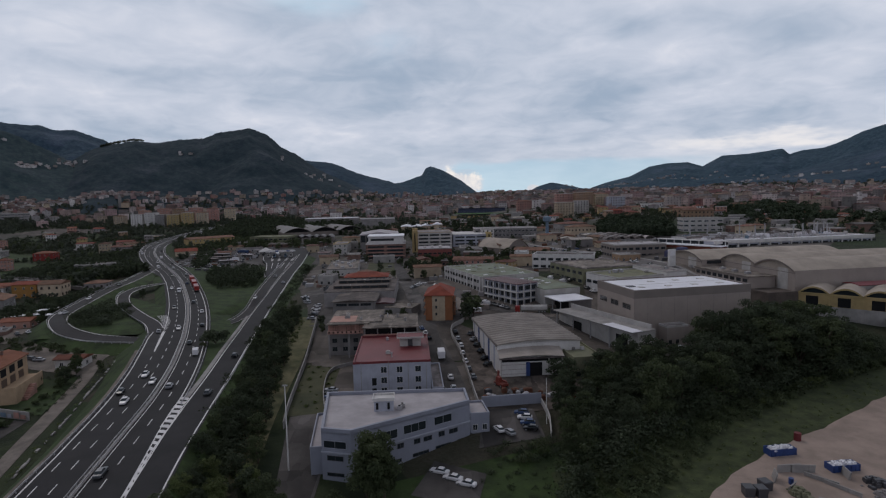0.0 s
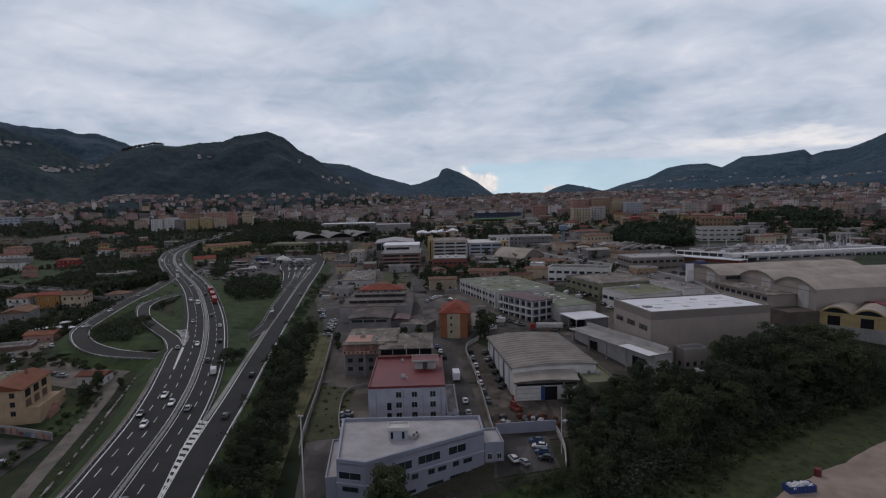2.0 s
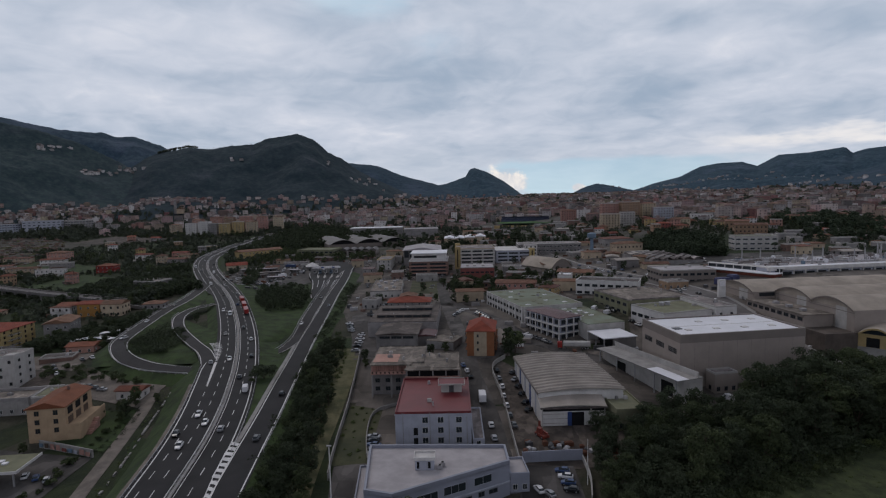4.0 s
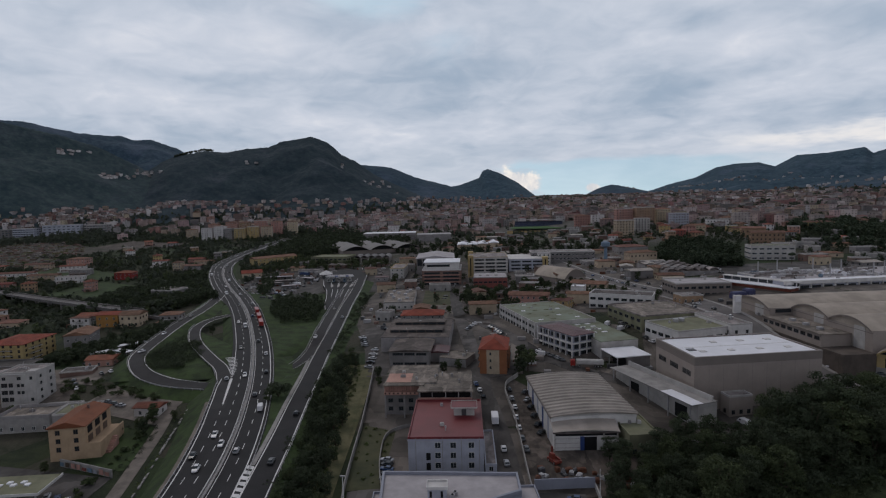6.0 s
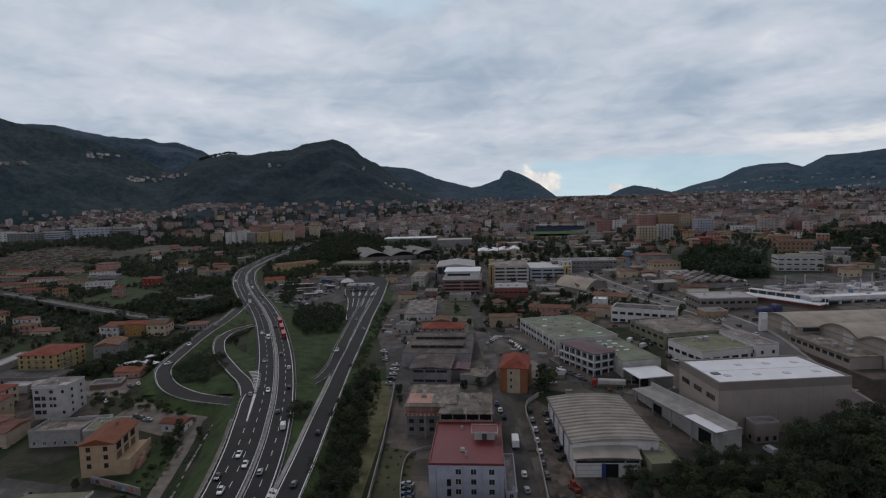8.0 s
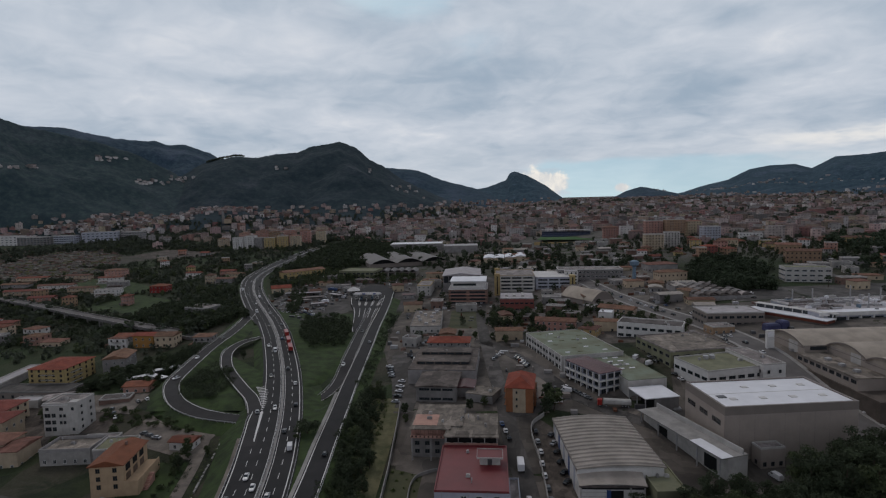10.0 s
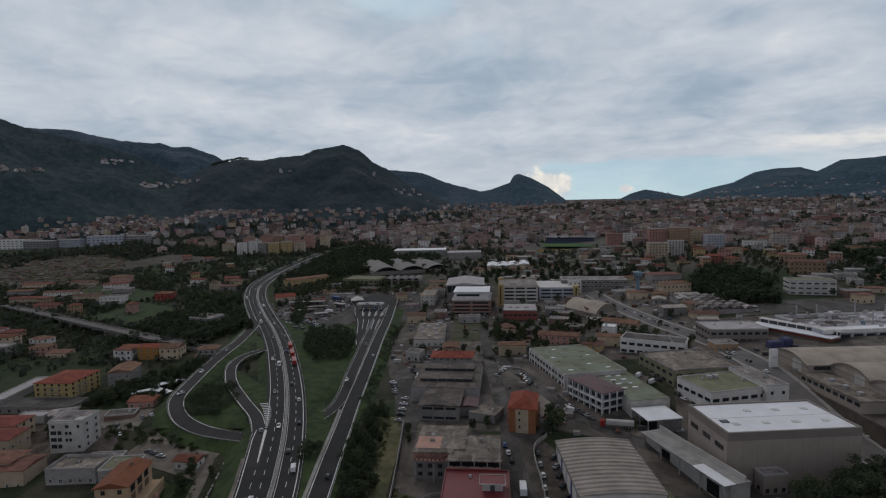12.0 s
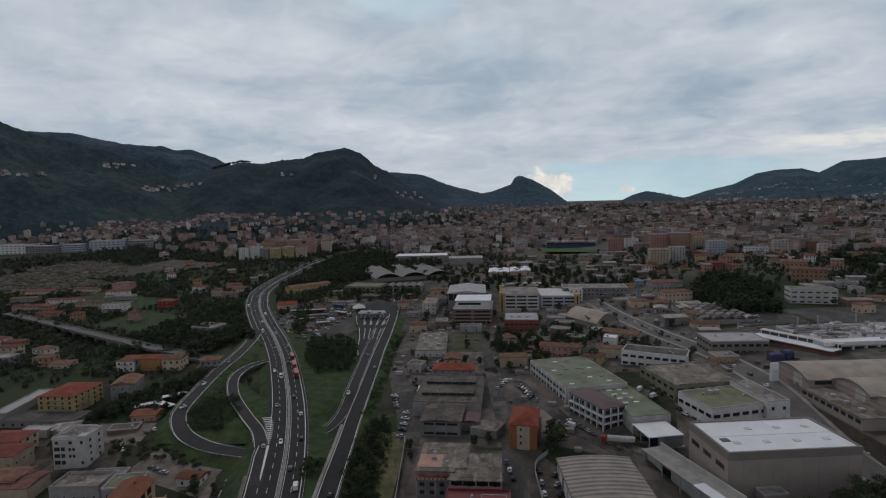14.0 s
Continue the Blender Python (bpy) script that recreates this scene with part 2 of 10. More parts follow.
M = dict(
    fields=ground_material(),
    # hill colours carry a blue tint that stands in for distance haze
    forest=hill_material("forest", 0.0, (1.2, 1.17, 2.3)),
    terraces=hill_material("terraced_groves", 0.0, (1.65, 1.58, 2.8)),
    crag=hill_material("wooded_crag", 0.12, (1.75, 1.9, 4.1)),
    hazy_forest=hill_material("haze_tinted_forest", 0.0, (1.6, 1.68, 3.8)),
    asphalt=mat("asphalt", (0.026, 0.0248, 0.026), 0.85, 0.25, 0.12, 0.2, fine=5),
    ramp=mat("ramp_asphalt", (0.040, 0.038, 0.038), 0.88, 0.25, 0.12, 0.2, fine=4),
    old_asphalt=mat("worn_asphalt", (0.090, 0.083, 0.077), 0.9, 0.35, 0.09, 0.25, fine=3, patchy=0.09),
    yard=mat("yard_concrete", (0.138, 0.121, 0.104), 0.9, 0.45, 0.05, 0.25, fine=2, patchy=0.07),
    sand=mat("sandy_gravel", (0.34, 0.27, 0.22), 0.95, 0.25, 0.15, 0.4, fine=4),
    dirt=mat("trodden_earth", (0.215, 0.188, 0.160), 0.95, 0.35, 0.2, 0.5, fine=3),
    verge=mat("mown_grass", (0.044, 0.072, 0.020), 0.95, 0.35, 0.16, 0.8, fine=1.3, col2=(0.013, 0.021, 0.008)),
    meadow=mat("rough_meadow", (0.060, 0.074, 0.029), 0.95, 0.35, 0.3, 0.9, fine=1.0, col2=(0.020, 0.028, 0.012)),
    weeds=mat("dull_dry_weeds", (0.085, 0.084, 0.045), 0.95, 0.35, 0.12, 0.6, fine=2, col2=(0.034, 0.042, 0.022)),
    mud=mat("stained_yard_earth", (0.105, 0.088, 0.074), 0.95, 0.4, 0.12, 0.4, fine=2.5, patchy=0.25),
    scrub=mat("dry_scrub", (0.172, 0.155, 0.086), 0.95, 0.35, 0.14, 0.6, fine=1.2, col2=(0.042, 0.056, 0.022)),
    crop=mat("crop_rows", (0.070, 0.060, 0.050), 0.95, 0.4, 0.04, 0.4, fine=1.5, wave=("Y", 0.12), col2=(0.030, 0.035, 0.022)),
    paint=mat("road_paint", (0.68, 0.68, 0.66), 0.7, 0.2, 0.5, 0.1),
    rail=mat("galvanised_rail", (0.42, 0.43, 0.44), 0.5, 0.2, 0.6, 0.05, metal=0.5),
    concrete=mat("concrete", (0.33, 0.32, 0.30), 0.85, 0.25, 0.2, 0.2, stain=0.35),
    pale=mat("pale_concrete", (0.46, 0.45, 0.42), 0.85, 0.2, 0.2, 0.2, stain=0.3),
    white=mat("white_render", (0.62, 0.61, 0.58), 0.8, 0.15, 0.3, 0.1, stain=0.25),
    whitesheet=mat("white_roof_membrane", (0.74, 0.75, 0.77), 0.55, 0.10, 0.15, 0.05),
    bluegrey=mat("blue_grey_cladding", (0.245, 0.262, 0.312), 0.6, 0.12, 0.2, 0.1, stain=0.15),
    palegrey=mat("pale_grey_render", (0.36, 0.38, 0.43), 0.75, 0.15, 0.3, 0.1, stain=0.2),
    greyroof=mat("grey_roof_felt", (0.28, 0.25, 0.235), 0.85, 0.35, 0.25, 0.15, patchy=0.16),
    palegroof=mat("light_roof_paving", (0.42, 0.40, 0.40), 0.8, 0.2, 0.18, 0.12),
    darkroof=mat("dark_roof_felt", (0.125, 0.108, 0.100), 0.85, 0.35, 0.2, 0.15, patchy=0.16),
    redroof=mat("red_roof_coating", (0.155, 0.015, 0.019), 0.6, 0.2, 0.12, 0.1),
    maroon=mat("maroon_sheet_roof", (0.085, 0.025, 0.028), 0.6, 0.2, 0.2, 0.2, wave=("X", 1.6)),
    terracotta=mat("terracotta_tiles", (0.215, 0.068, 0.043), 0.85, 0.3, 0.25, 0.5, rnd=0.25, wave=("X", 1.3)),
    oldtiles=mat("weathered_tiles", (0.20, 0.105, 0.072), 0.9, 0.35, 0.3, 0.5, rnd=0.3, wave=("X", 1.3)),
    navy=mat("faded_navy_tarpaulin", (0.030, 0.034, 0.105), 0.7, 0.25, 0.2, 0.3),
    redtile=mat("bright_red_tiles", (0.265, 0.062, 0.036), 0.85, 0.3, 0.25, 0.5, wave=("X", 1.3)),
    orangetile=mat("orange_tiles", (0.21, 0.075, 0.036), 0.8, 0.2, 0.3, 0.5, wave=("X", 1.3)),
    ribbed=mat("beige_ribbed_sheet", (0.35, 0.31, 0.265), 0.7, 0.25, 0.15, 0.25, wave=("Y", 2.0)),
    darkvault=mat("dark_sheet_vault", (0.150, 0.138, 0.132), 0.75, 0.25, 0.1, 0.2),
    brownroof=mat("brown_sheet_roof", (0.118, 0.098, 0.086), 0.85, 0.3, 0.16, 0.2, fine=1.2, patchy=0.2),
    slabroof=mat("stained_roof_slab", (0.235, 0.205, 0.172), 0.9, 0.35, 0.22, 0.2, fine=1.2, patchy=0.2),
    paving=mat("avenue_asphalt", (0.155, 0.145, 0.138), 0.9, 0.25, 0.08, 0.2, fine=3),
    vault=mat("concrete_vault", (0.40, 0.35, 0.285), 0.85, 0.25, 0.1, 0.2),
    beige=mat("beige_cladding", (0.305, 0.262, 0.226), 0.7, 0.10, 0.2, 0.1, stain=0.1),
    taupe=mat("taupe_fascia", (0.185, 0.158, 0.138), 0.7, 0.10, 0.2, 0.1),
    green=mat("green_roof_sheet", (0.185, 0.225, 0.17), 0.8, 0.25, 0.11, 0.15, fine=0.6, col2=(0.125, 0.120, 0.072)),
    moss=mat("mossy_roof", (0.21, 0.215, 0.135), 0.9, 0.25, 0.14, 0.2, fine=0.7, col2=(0.115, 0.115, 0.075)),
    ochre=mat("ochre_render", (0.31, 0.21, 0.135), 0.8, 0.2, 0.3, 0.1, stain=0.25, rnd=0.15),
    brownwall=mat("brown_retaining_wall", (0.120, 0.100, 0.084), 0.9, 0.3, 0.2, 0.2, stain=0.4),
    peach=mat("peach_render", (0.43, 0.315, 0.20), 0.85, 0.15, 0.3, 0.1, stain=0.2),
    brightochre=mat("bright_ochre_render", (0.36, 0.19, 0.055), 0.8, 0.15, 0.3, 0.1, stain=0.2),
    orange=mat("orange_render", (0.25, 0.105, 0.048), 0.8, 0.15, 0.3, 0.1, stain=0.2),
    yellow=mat("yellow_render", (0.42, 0.32, 0.15), 0.8, 0.18, 0.3, 0.1, stain=0.25, rnd=0.12),
    cream=mat("cream_render", (0.46, 0.38, 0.27), 0.8, 0.18, 0.3, 0.1, stain=0.25, rnd=0.18),
    pink=mat("pink_render", (0.40, 0.23, 0.185), 0.8, 0.2, 0.3, 0.1, stain=0.2, rnd=0.15),
    redwall=mat("red_render", (0.25, 0.036, 0.030), 0.8, 0.18, 0.3, 0.1, stain=0.15),
    brick=mat("brown_brickwork", (0.20, 0.13, 0.105), 0.85, 0.25, 0.4, 0.2),
    darkred=mat("dark_red_panels", (0.20, 0.05, 0.038), 0.7, 0.2, 0.3, 0.1),
    plaster=mat("grey_plaster", (0.26, 0.25, 0.24), 0.85, 0.25, 0.25, 0.1, stain=0.3, rnd=0.2),
    frame=mat("window_frame", (0.5, 0.5, 0.48), 0.5, 0.1, 1.0, 0.0),
    darkframe=mat("dark_frame", (0.05, 0.05, 0.055), 0.5, 0.1, 1.0, 0.0),
    shutter=mat("brown_shutter", (0.09, 0.055, 0.035), 0.7, 0.2, 1.0, 0.1),
    pane=glass("window_glass", (0.018, 0.022, 0.026)),
    dark=mat("dark_opening", (0.012, 0.012, 0.013), 0.9, 0.2, 0.5, 0.0),
    blue=mat("blue_paint", (0.022, 0.055, 0.19), 0.5, 0.2, 0.5, 0.05),
    standblue=mat("grandstand_seats", (0.028, 0.038, 0.085), 0.6, 0.25, 0.5, 0.05),
    bluepale=mat("pale_blue_paint", (0.13, 0.20, 0.27), 0.6, 0.2, 0.5, 0.05),
    bark=mat("bark", (0.085, 0.066, 0.05), 0.95, 0.3, 1.0, 0.5),
    steel=mat("painted_steel", (0.40, 0.40, 0.40), 0.45, 0.15, 1.0, 0.05, metal=0.3),
    rust=mat("rusty_steel", (0.14, 0.06, 0.035), 0.8, 0.35, 0.8, 0.2),
    rubber=mat("tyre_rubber", (0.018, 0.018, 0.019), 0.9, 0.1, 1.0, 0.05),
    sign_white=mat("sign_board", (0.7, 0.7, 0.7), 0.5, 0.1, 1.0, 0.0),
    sign_red=mat("sign_red", (0.4, 0.03, 0.03), 0.5, 0.1, 1.0, 0.0),
    orangepaint=mat("orange_machine_paint", (0.19, 0.035, 0.022), 0.5, 0.2, 1.0, 0.05),
    pitch=mat("football_turf", (0.045, 0.11, 0.028), 0.95, 0.2, 0.1, 0.3, fine=2),
)
TOWN = dict(
    cream=mat("town_cream", (0.41, 0.362, 0.335), 0.85, 0.25, 0.1, 0.05, island=0.5), pink=mat("town_pink", (0.355, 0.262, 0.245), 0.85, 0.25, 0.1, 0.05, island=0.5),
    ochre=mat("town_ochre", (0.325, 0.25, 0.205), 0.85, 0.25, 0.1, 0.05, island=0.5), white=mat("town_white", (0.52, 0.50, 0.48), 0.85, 0.2, 0.1, 0.05, island=0.35),
    plaster=mat("town_plaster", (0.27, 0.255, 0.245), 0.85, 0.25, 0.1, 0.05, island=0.5), yellow=mat("town_yellow", (0.37, 0.31, 0.23), 0.85, 0.25, 0.1, 0.05, island=0.4),
    red=mat("town_red", (0.25, 0.14, 0.122), 0.85, 0.25, 0.1, 0.05, island=0.45),
    terracotta=mat("town_terracotta", (0.165, 0.090, 0.076), 0.9, 0.3, 0.1, 0.2, island=0.45), oldtiles=mat("town_old_tiles", (0.132, 0.101, 0.094), 0.9, 0.3, 0.1, 0.2, island=0.45),
    greyroof=mat("town_flat_roof", (0.21, 0.20, 0.195), 0.9, 0.3, 0.1, 0.1, island=0.5), pane=mat("town_window", (0.055, 0.048, 0.046), 0.5, 0.2, 0.1, 0.0, island=0.4),
)
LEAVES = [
    mat("leaves_dark", (0.055, 0.072, 0.037), 0.8, 0.35, 0.15, 0.0, island=0.26, leafy=0.3, col2=(0.031, 0.042, 0.024)),
    mat("leaves_mid", (0.077, 0.098, 0.043), 0.8, 0.35, 0.15, 0.0, island=0.26, leafy=0.3, col2=(0.036, 0.050, 0.023)),
    mat("leaves_light", (0.110, 0.143, 0.049), 0.8, 0.3, 0.15, 0.0, island=0.24, leafy=0.3, col2=(0.074, 0.092, 0.034)),
    # far trees: paler and greyer, distance haze put into the leaf colour
    mat("hazed_leaves", (0.078, 0.092, 0.062), 0.85, 0.35, 0.05, 0.0, island=0.26, leafy=0.3, col2=(0.046, 0.058, 0.044)),
    mat("pine_needles", (0.054, 0.074, 0.040), 0.8, 0.3, 0.2, 0.0, island=0.26, leafy=0.3, col2=(0.031, 0.045, 0.027)),
]
CARS = dict(
    white=mat("car_white", (0.62, 0.62, 0.62), 0.3, 0.05, 0.5, 0.0), silver=mat("car_silver", (0.34, 0.35, 0.36), 0.3, 0.05, 0.5, 0.0, metal=0.5),
    black=mat("car_black", (0.014, 0.014, 0.016), 0.25, 0.05, 0.5, 0.0), grey=mat("car_grey", (0.10, 0.105, 0.11), 0.3, 0.05, 0.5, 0.0, metal=0.4),
    red=mat("car_red", (0.26, 0.018, 0.014), 0.3, 0.05, 0.5, 0.0), blue=mat("car_blue", (0.022, 0.05, 0.13), 0.3, 0.05, 0.5, 0.0),
    green=mat("car_pale_green", (0.22, 0.42, 0.38), 0.3, 0.05, 0.5, 0.0), yellow=mat("car_yellow", (0.5, 0.34, 0.03), 0.4, 0.05, 0.5, 0.0),
)


# ---- building blocks ----
class Shape:
    """Collects faces for one mesh."""

    def __init__(self):
        self.v, self.f, self.m = [], [], []

    def face(self, *pts, m=0):
        k = len(self.v)
        self.v += [tuple(p) for p in pts]
        self.f.append(tuple(range(k, k + len(pts))))
        self.m.append(m)
        return self

    def box(self, x0, y0, z0, x1, y1, z1, m=0, taper=0.0):
        k, t = len(self.v), taper
        self.v += [(x0, y0, z0), (x1, y0, z0), (x1, y1, z0), (x0, y1, z0), (x0 + t, y0 + t, z1), (x1 - t, y0 + t, z1), (x1 - t, y1 - t, z1), (x0 + t, y1 - t, z1)]
        for q in ((0, 3, 2, 1), (4, 5, 6, 7), (0, 1, 5, 4), (1, 2, 6, 5), (2, 3, 7, 6), (3, 0, 4, 7)):
            self.f.append(tuple(k + i for i in q))
            self.m.append(m)
        return self

    def prism(self, ring, z0, z1, m=0, top=None):
        """A ring of (x, y), anticlockwise, drawn up from z0 to z1."""
        k, c = len(self.v), len(ring)
        self.v += [(*p, z0) for p in ring] + [(*p, z1) for p in ring]
        for i in range(c):
            j = (i + 1) % c
            self.f.append((k + i, k + j, k + c + j, k + c + i))
            self.m.append(m)
        self.f += [tuple(k + c + i for i in range(c)), tuple(k + c - 1 - i for i in range(c))]
        self.m += [m if top is None else top, m]
        return self

    def tube(self, x, y, z0, z1, r0, r1, sides=8, m=0):
        a = [2 * math.pi * i / sides for i in range(sides)]
        k = len(self.v)
        self.v += [(x + r0 * math.cos(t), y + r0 * math.sin(t), z0) for t in a] + [(x + r1 * math.cos(t), y + r1 * math.sin(t), z1) for t in a]
        for i in range(sides):
            j = (i + 1) % sides
            self.f.append((k + i, k + j, k + sides + j, k + sides + i))
        self.f += [tuple(k + sides + i for i in range(sides)), tuple(k + sides - 1 - i for i in range(sides))]
        self.m += [m] * (sides + 2)
        return self

    def mesh(self, name, mats, smooth=False):
        me = bpy.data.meshes.new(name)
        me.from_pydata(self.v, [], self.f)
        for x in mats if isinstance(mats, (list, tuple)) else [mats]:
            me.materials.append(x)
        me.polygons.foreach_set("material_index", self.m)
        if smooth:
            me.polygons.foreach_set("use_smooth", [True] * len(self.f))
        me.update()
        return me


def part(name, shape, mats, parent, label="", at=None, smooth=False):
    """One mesh object under a thing or a part."""
    me = shape if isinstance(shape, bpy.types.Mesh) else shape.mesh(name, mats, smooth)
    ob = new(name, me)
    ob.parent = parent
    if at is not None:
        ob.matrix_local = at
    return tagged(ob, label)


def thing(name, m, label, category, group="", kind=""):
    ob = new(name)
    ob.empty_display_size = 0.5
    ob.matrix_world = m
    return tagged(ob, label, category, group, kind)


def structure(name, shape, mats, label, category, smooth=False):
    return tagged(new(name, shape.mesh(name, mats, smooth)), label, category, "", "structure")


# ---- the lie of the land ----
YK = (-300, 95, 125, 150, 195, 240, 270, 300, 400, 490, 600, 750, 900, 1500, 2500, 5200)
ZK = (-10, -9, -8, -6.5, -4.5, 0, 0.6, 1.8, 2, 1.5, 6, 12, 18, 34, 52, 75)


def sm(a, b, v):
    u = min(1.0, max(0.0, (v - a) / (b - a)))
    return u * u * (3 - 2 * u)


def ground_z(x, y):
    z = float(np.interp(y, YK, ZK))
    z += min(17.0, max(0.0, 0.075 * (x + 30))) * sm(225, 320, y)
    z -= 5 * max(sm(-60, -120, x) * (1 - sm(300, 400, y)), sm(-280, -360, x) * (1 - sm(600, 1000, y)))
    z -= 4 * sm(46, 26, x) * sm(-60, -40, x) * (1 - sm(112, 158, y))
    return z - 2.5 * sm(-190, -240, x) * (1 - sm(330, 600, y))


def road_z(y):
    return float(np.interp(y, (60, 100, 150, 263, 350, 460, 600, 900, 1200), (-4.6, -4, -2.5, 0, 2.5, 3.6, 7.5, 17, 25)))


RIDGES = []  # name, ridge distance, foot distance, [(azimuth, height)], label, rocky
RIDGES.append(("main_hill", 2200, 1450, [(-36, 90), (-34, 180), (-31.4, 244), (-29.6, 262), (-28.4, 272), (-26.6, 266), (-25.2, 276), (-22.6, 286), (-21.5, 306), (-19.8, 319), (-18.6, 327), (-17, 305), (-15.7, 259), (-14.3, 232), (-12.6, 182), (-10.3, 138), (-8.1, 98), (-5.5, 52)], "steep wooded hill above the town", 0))
RIDGES.append(("near_hill", 2100, 1600, [(-60, 395), (-52, 388), (-46.7, 375), (-44.6, 344), (-42.3, 327), (-39.1, 299), (-36.5, 265), (-33.4, 199), (-30.1, 120), (-27, 50), (-25, 20)], "dark green terraced hillside with scattered houses", 0))
RIDGES.append(("far_ridge_west", 3000, 2000, [(-60, 430), (-46.8, 445), (-45, 450), (-41.9, 452), (-40.5, 433), (-38.2, 411), (-36, 401), (-35.1, 405), (-34.2, 385), (-32.7, 390), (-30.6, 350), (-29.6, 316), (-27.5, 270), (-23, 150), (-19, 40)], "long wooded ridge far behind the hill", 0))
RIDGES.append(("second_hill", 3400, 2500, [(-22, 100), (-17.1, 300), (-14.3, 297), (-10.9, 276), (-8.6, 217), (-5.2, 161), (-3.5, 118), (-2, 60)], "lower wooded hill sloping into the valley", 0))
RIDGES.append(("crag", 4000, 3300, [(-9, 110), (-6.3, 152), (-4, 176), (-2, 224), (-1.6, 275), (-1.1, 284), (0.2, 250), (1.9, 181), (3, 120), (3.9, 72), (4.6, 50)], "isolated rocky peak at the valley end", 1))
RIDGES.append(("knoll", 4200, 3500, [(7, 50), (7.8, 60), (9.6, 127), (10.9, 156), (12.2, 136), (13.7, 110), (14.7, 92), (17, 50)], "low wooded knoll on the skyline", 0))
RIDGES.append(("mountain_east", 4500, 3200, [(12, 60), (13.7, 93), (14.7, 110), (16.1, 148), (18.4, 192), (20.1, 260), (21.5, 280), (23.5, 283), (24.7, 249), (26.3, 319), (28.5, 322), (29.8, 334), (31, 347), (31.5, 306), (32.4, 328), (34, 338), (35.5, 384), (36.6, 429), (38, 462), (44, 500), (54, 520)], "broad wooded mountain in haze-blue colour with villages on its flank", 1))
RIDGES.append(("foothill_east", 3000, 1900, [(20, 40), (24, 70), (27.3, 108), (31.7, 138), (34.8, 180), (38, 224), (46, 270), (54, 300)], "wooded foothill in front of the mountain", 0))


def hill_z(k, az, r):
    """Height of one hill at an azimuth in degrees and a distance."""
    _, far, foot, ridge, _, _ = RIDGES[k]
    zt = ground_z(r * math.sin(radians(az)), r * math.cos(radians(az)))
    top = float(np.interp(az, [p[0] for p in ridge], [p[1] for p in ridge], left=-50, right=-50))
    if r > far:
        return max(zt - 10, top - 0.55 * (r - far)), top - zt
    u = max(0.0, (r - foot) / (far - foot))
    x, y = r * math.sin(radians(az)), r * math.cos(radians(az))
    gully = noise.fractal(Vector((x, y, 0)) * 0.0035, 1.0, 2.0, 4) * 0.16 * (top - zt) * 4 * u * (1 - u)
    return zt - 3 + (top - zt + 3) * u ** 1.25 + gully * (u > 0), top - zt


def land_z(x, y):
    """Ground or hill, whichever is higher."""
    z, az, r = ground_z(x, y), math.degrees(math.atan2(x, y)), math.hypot(x, y)
    for k, q in enumerate(RIDGES):
        if q[3][0][0] < az < q[3][-1][0] and q[2] < r < q[1]:
            z = max(z, hill_z(k, az, r)[0])
    return z


def build_ground():
    out = [5, 8, 12, 18, 26, 38, 55, 80, 110, 150, 200, 260, 330, 420, 520, 640, 780, 940]
    xs = list(np.arange(-450, 401, 6.0))
    ys = list(np.arange(-120, 901, 6.0))
    for d in out:
        xs, ys = [xs[0] - d] + xs + [xs[-1] + d], [ys[0] - d] * (d < 300) + ys + [ys[-1] + d]
    xs, ys = sorted(xs), sorted(ys)
    s = Shape()
    s.v = [(x, y, ground_z(x, y)) for y in ys for x in xs]
    c = len(xs)
    s.f = [(j * c + i, j * c + i + 1, (j + 1) * c + i + 1, (j + 1) * c + i) for j in range(len(ys) - 1) for i in range(c - 1)]
    s.m = [0] * len(s.f)
    structure("ground", s, M["fields"], "valley floor of grass, scrub and bare earth", "ground", True)


def build_hills():
    for k, (name, far, foot, ridge, label, rocky) in enumerate(RIDGES):
        step = 4.8 / far * 57.3 * (1.0 if far < 2500 else 2.6)
        azs = np.arange(ridge[0][0], ridge[-1][0], max(step, 0.12))
        rs = [foot * 0.98 + (far * 1.12 - foot * 0.98) * t for t in np.linspace(0, 1, 90)]
        s, ok = Shape(), []
        for r in rs:
            for az in azs:
                z, rise = hill_z(k, az, r)
                x, y = r * math.sin(radians(az)), r * math.cos(radians(az))
                tree = noise.noise(Vector((x, y, 0)) * 0.09) * 2.6 + noise.noise(Vector((x, y, 5)) * 0.021) * 3.0 - 1.0
                s.v.append((x, y, z + tree * min(1.0, max(0.0, rise / 60)) * (0.5 if rocky else 1.0)))
                ok.append(rise > -8)
        c = len(azs)
        s.f = [q for j in range(len(rs) - 1) for i in range(c - 1) for q in [(j * c + i, j * c + i + 1, (j + 1) * c + i + 1, (j + 1) * c + i)] if ok[q[0]] or ok[q[2]]]
        s.m = [0] * len(s.f)
        structure(name, s, M["crag" if rocky else "terraces" if name == "near_hill" else "forest" if far < 2500 else "hazy_forest"], label, "hill", True)


build_ground()
build_hills()


# ---- roads ----
def smooth(pts, per=8):
    """A rounded line through the points."""
    p = [np.array(q, float) for q in pts]
    p = [2 * p[0] - p[1]] + p + [2 * p[-1] - p[-2]]
    out = []
    for a, b, c, d in zip(p, p[1:], p[2:], p[3:]):
        for t in np.linspace(0, 1, per, endpoint=False):
            out.append(0.5 * (2 * b + (c - a) * t + (2 * a - 5 * b + 4 * c - d) * t * t + (3 * b - a - 3 * c + d) * t ** 3))
    return out + [p[-2]]


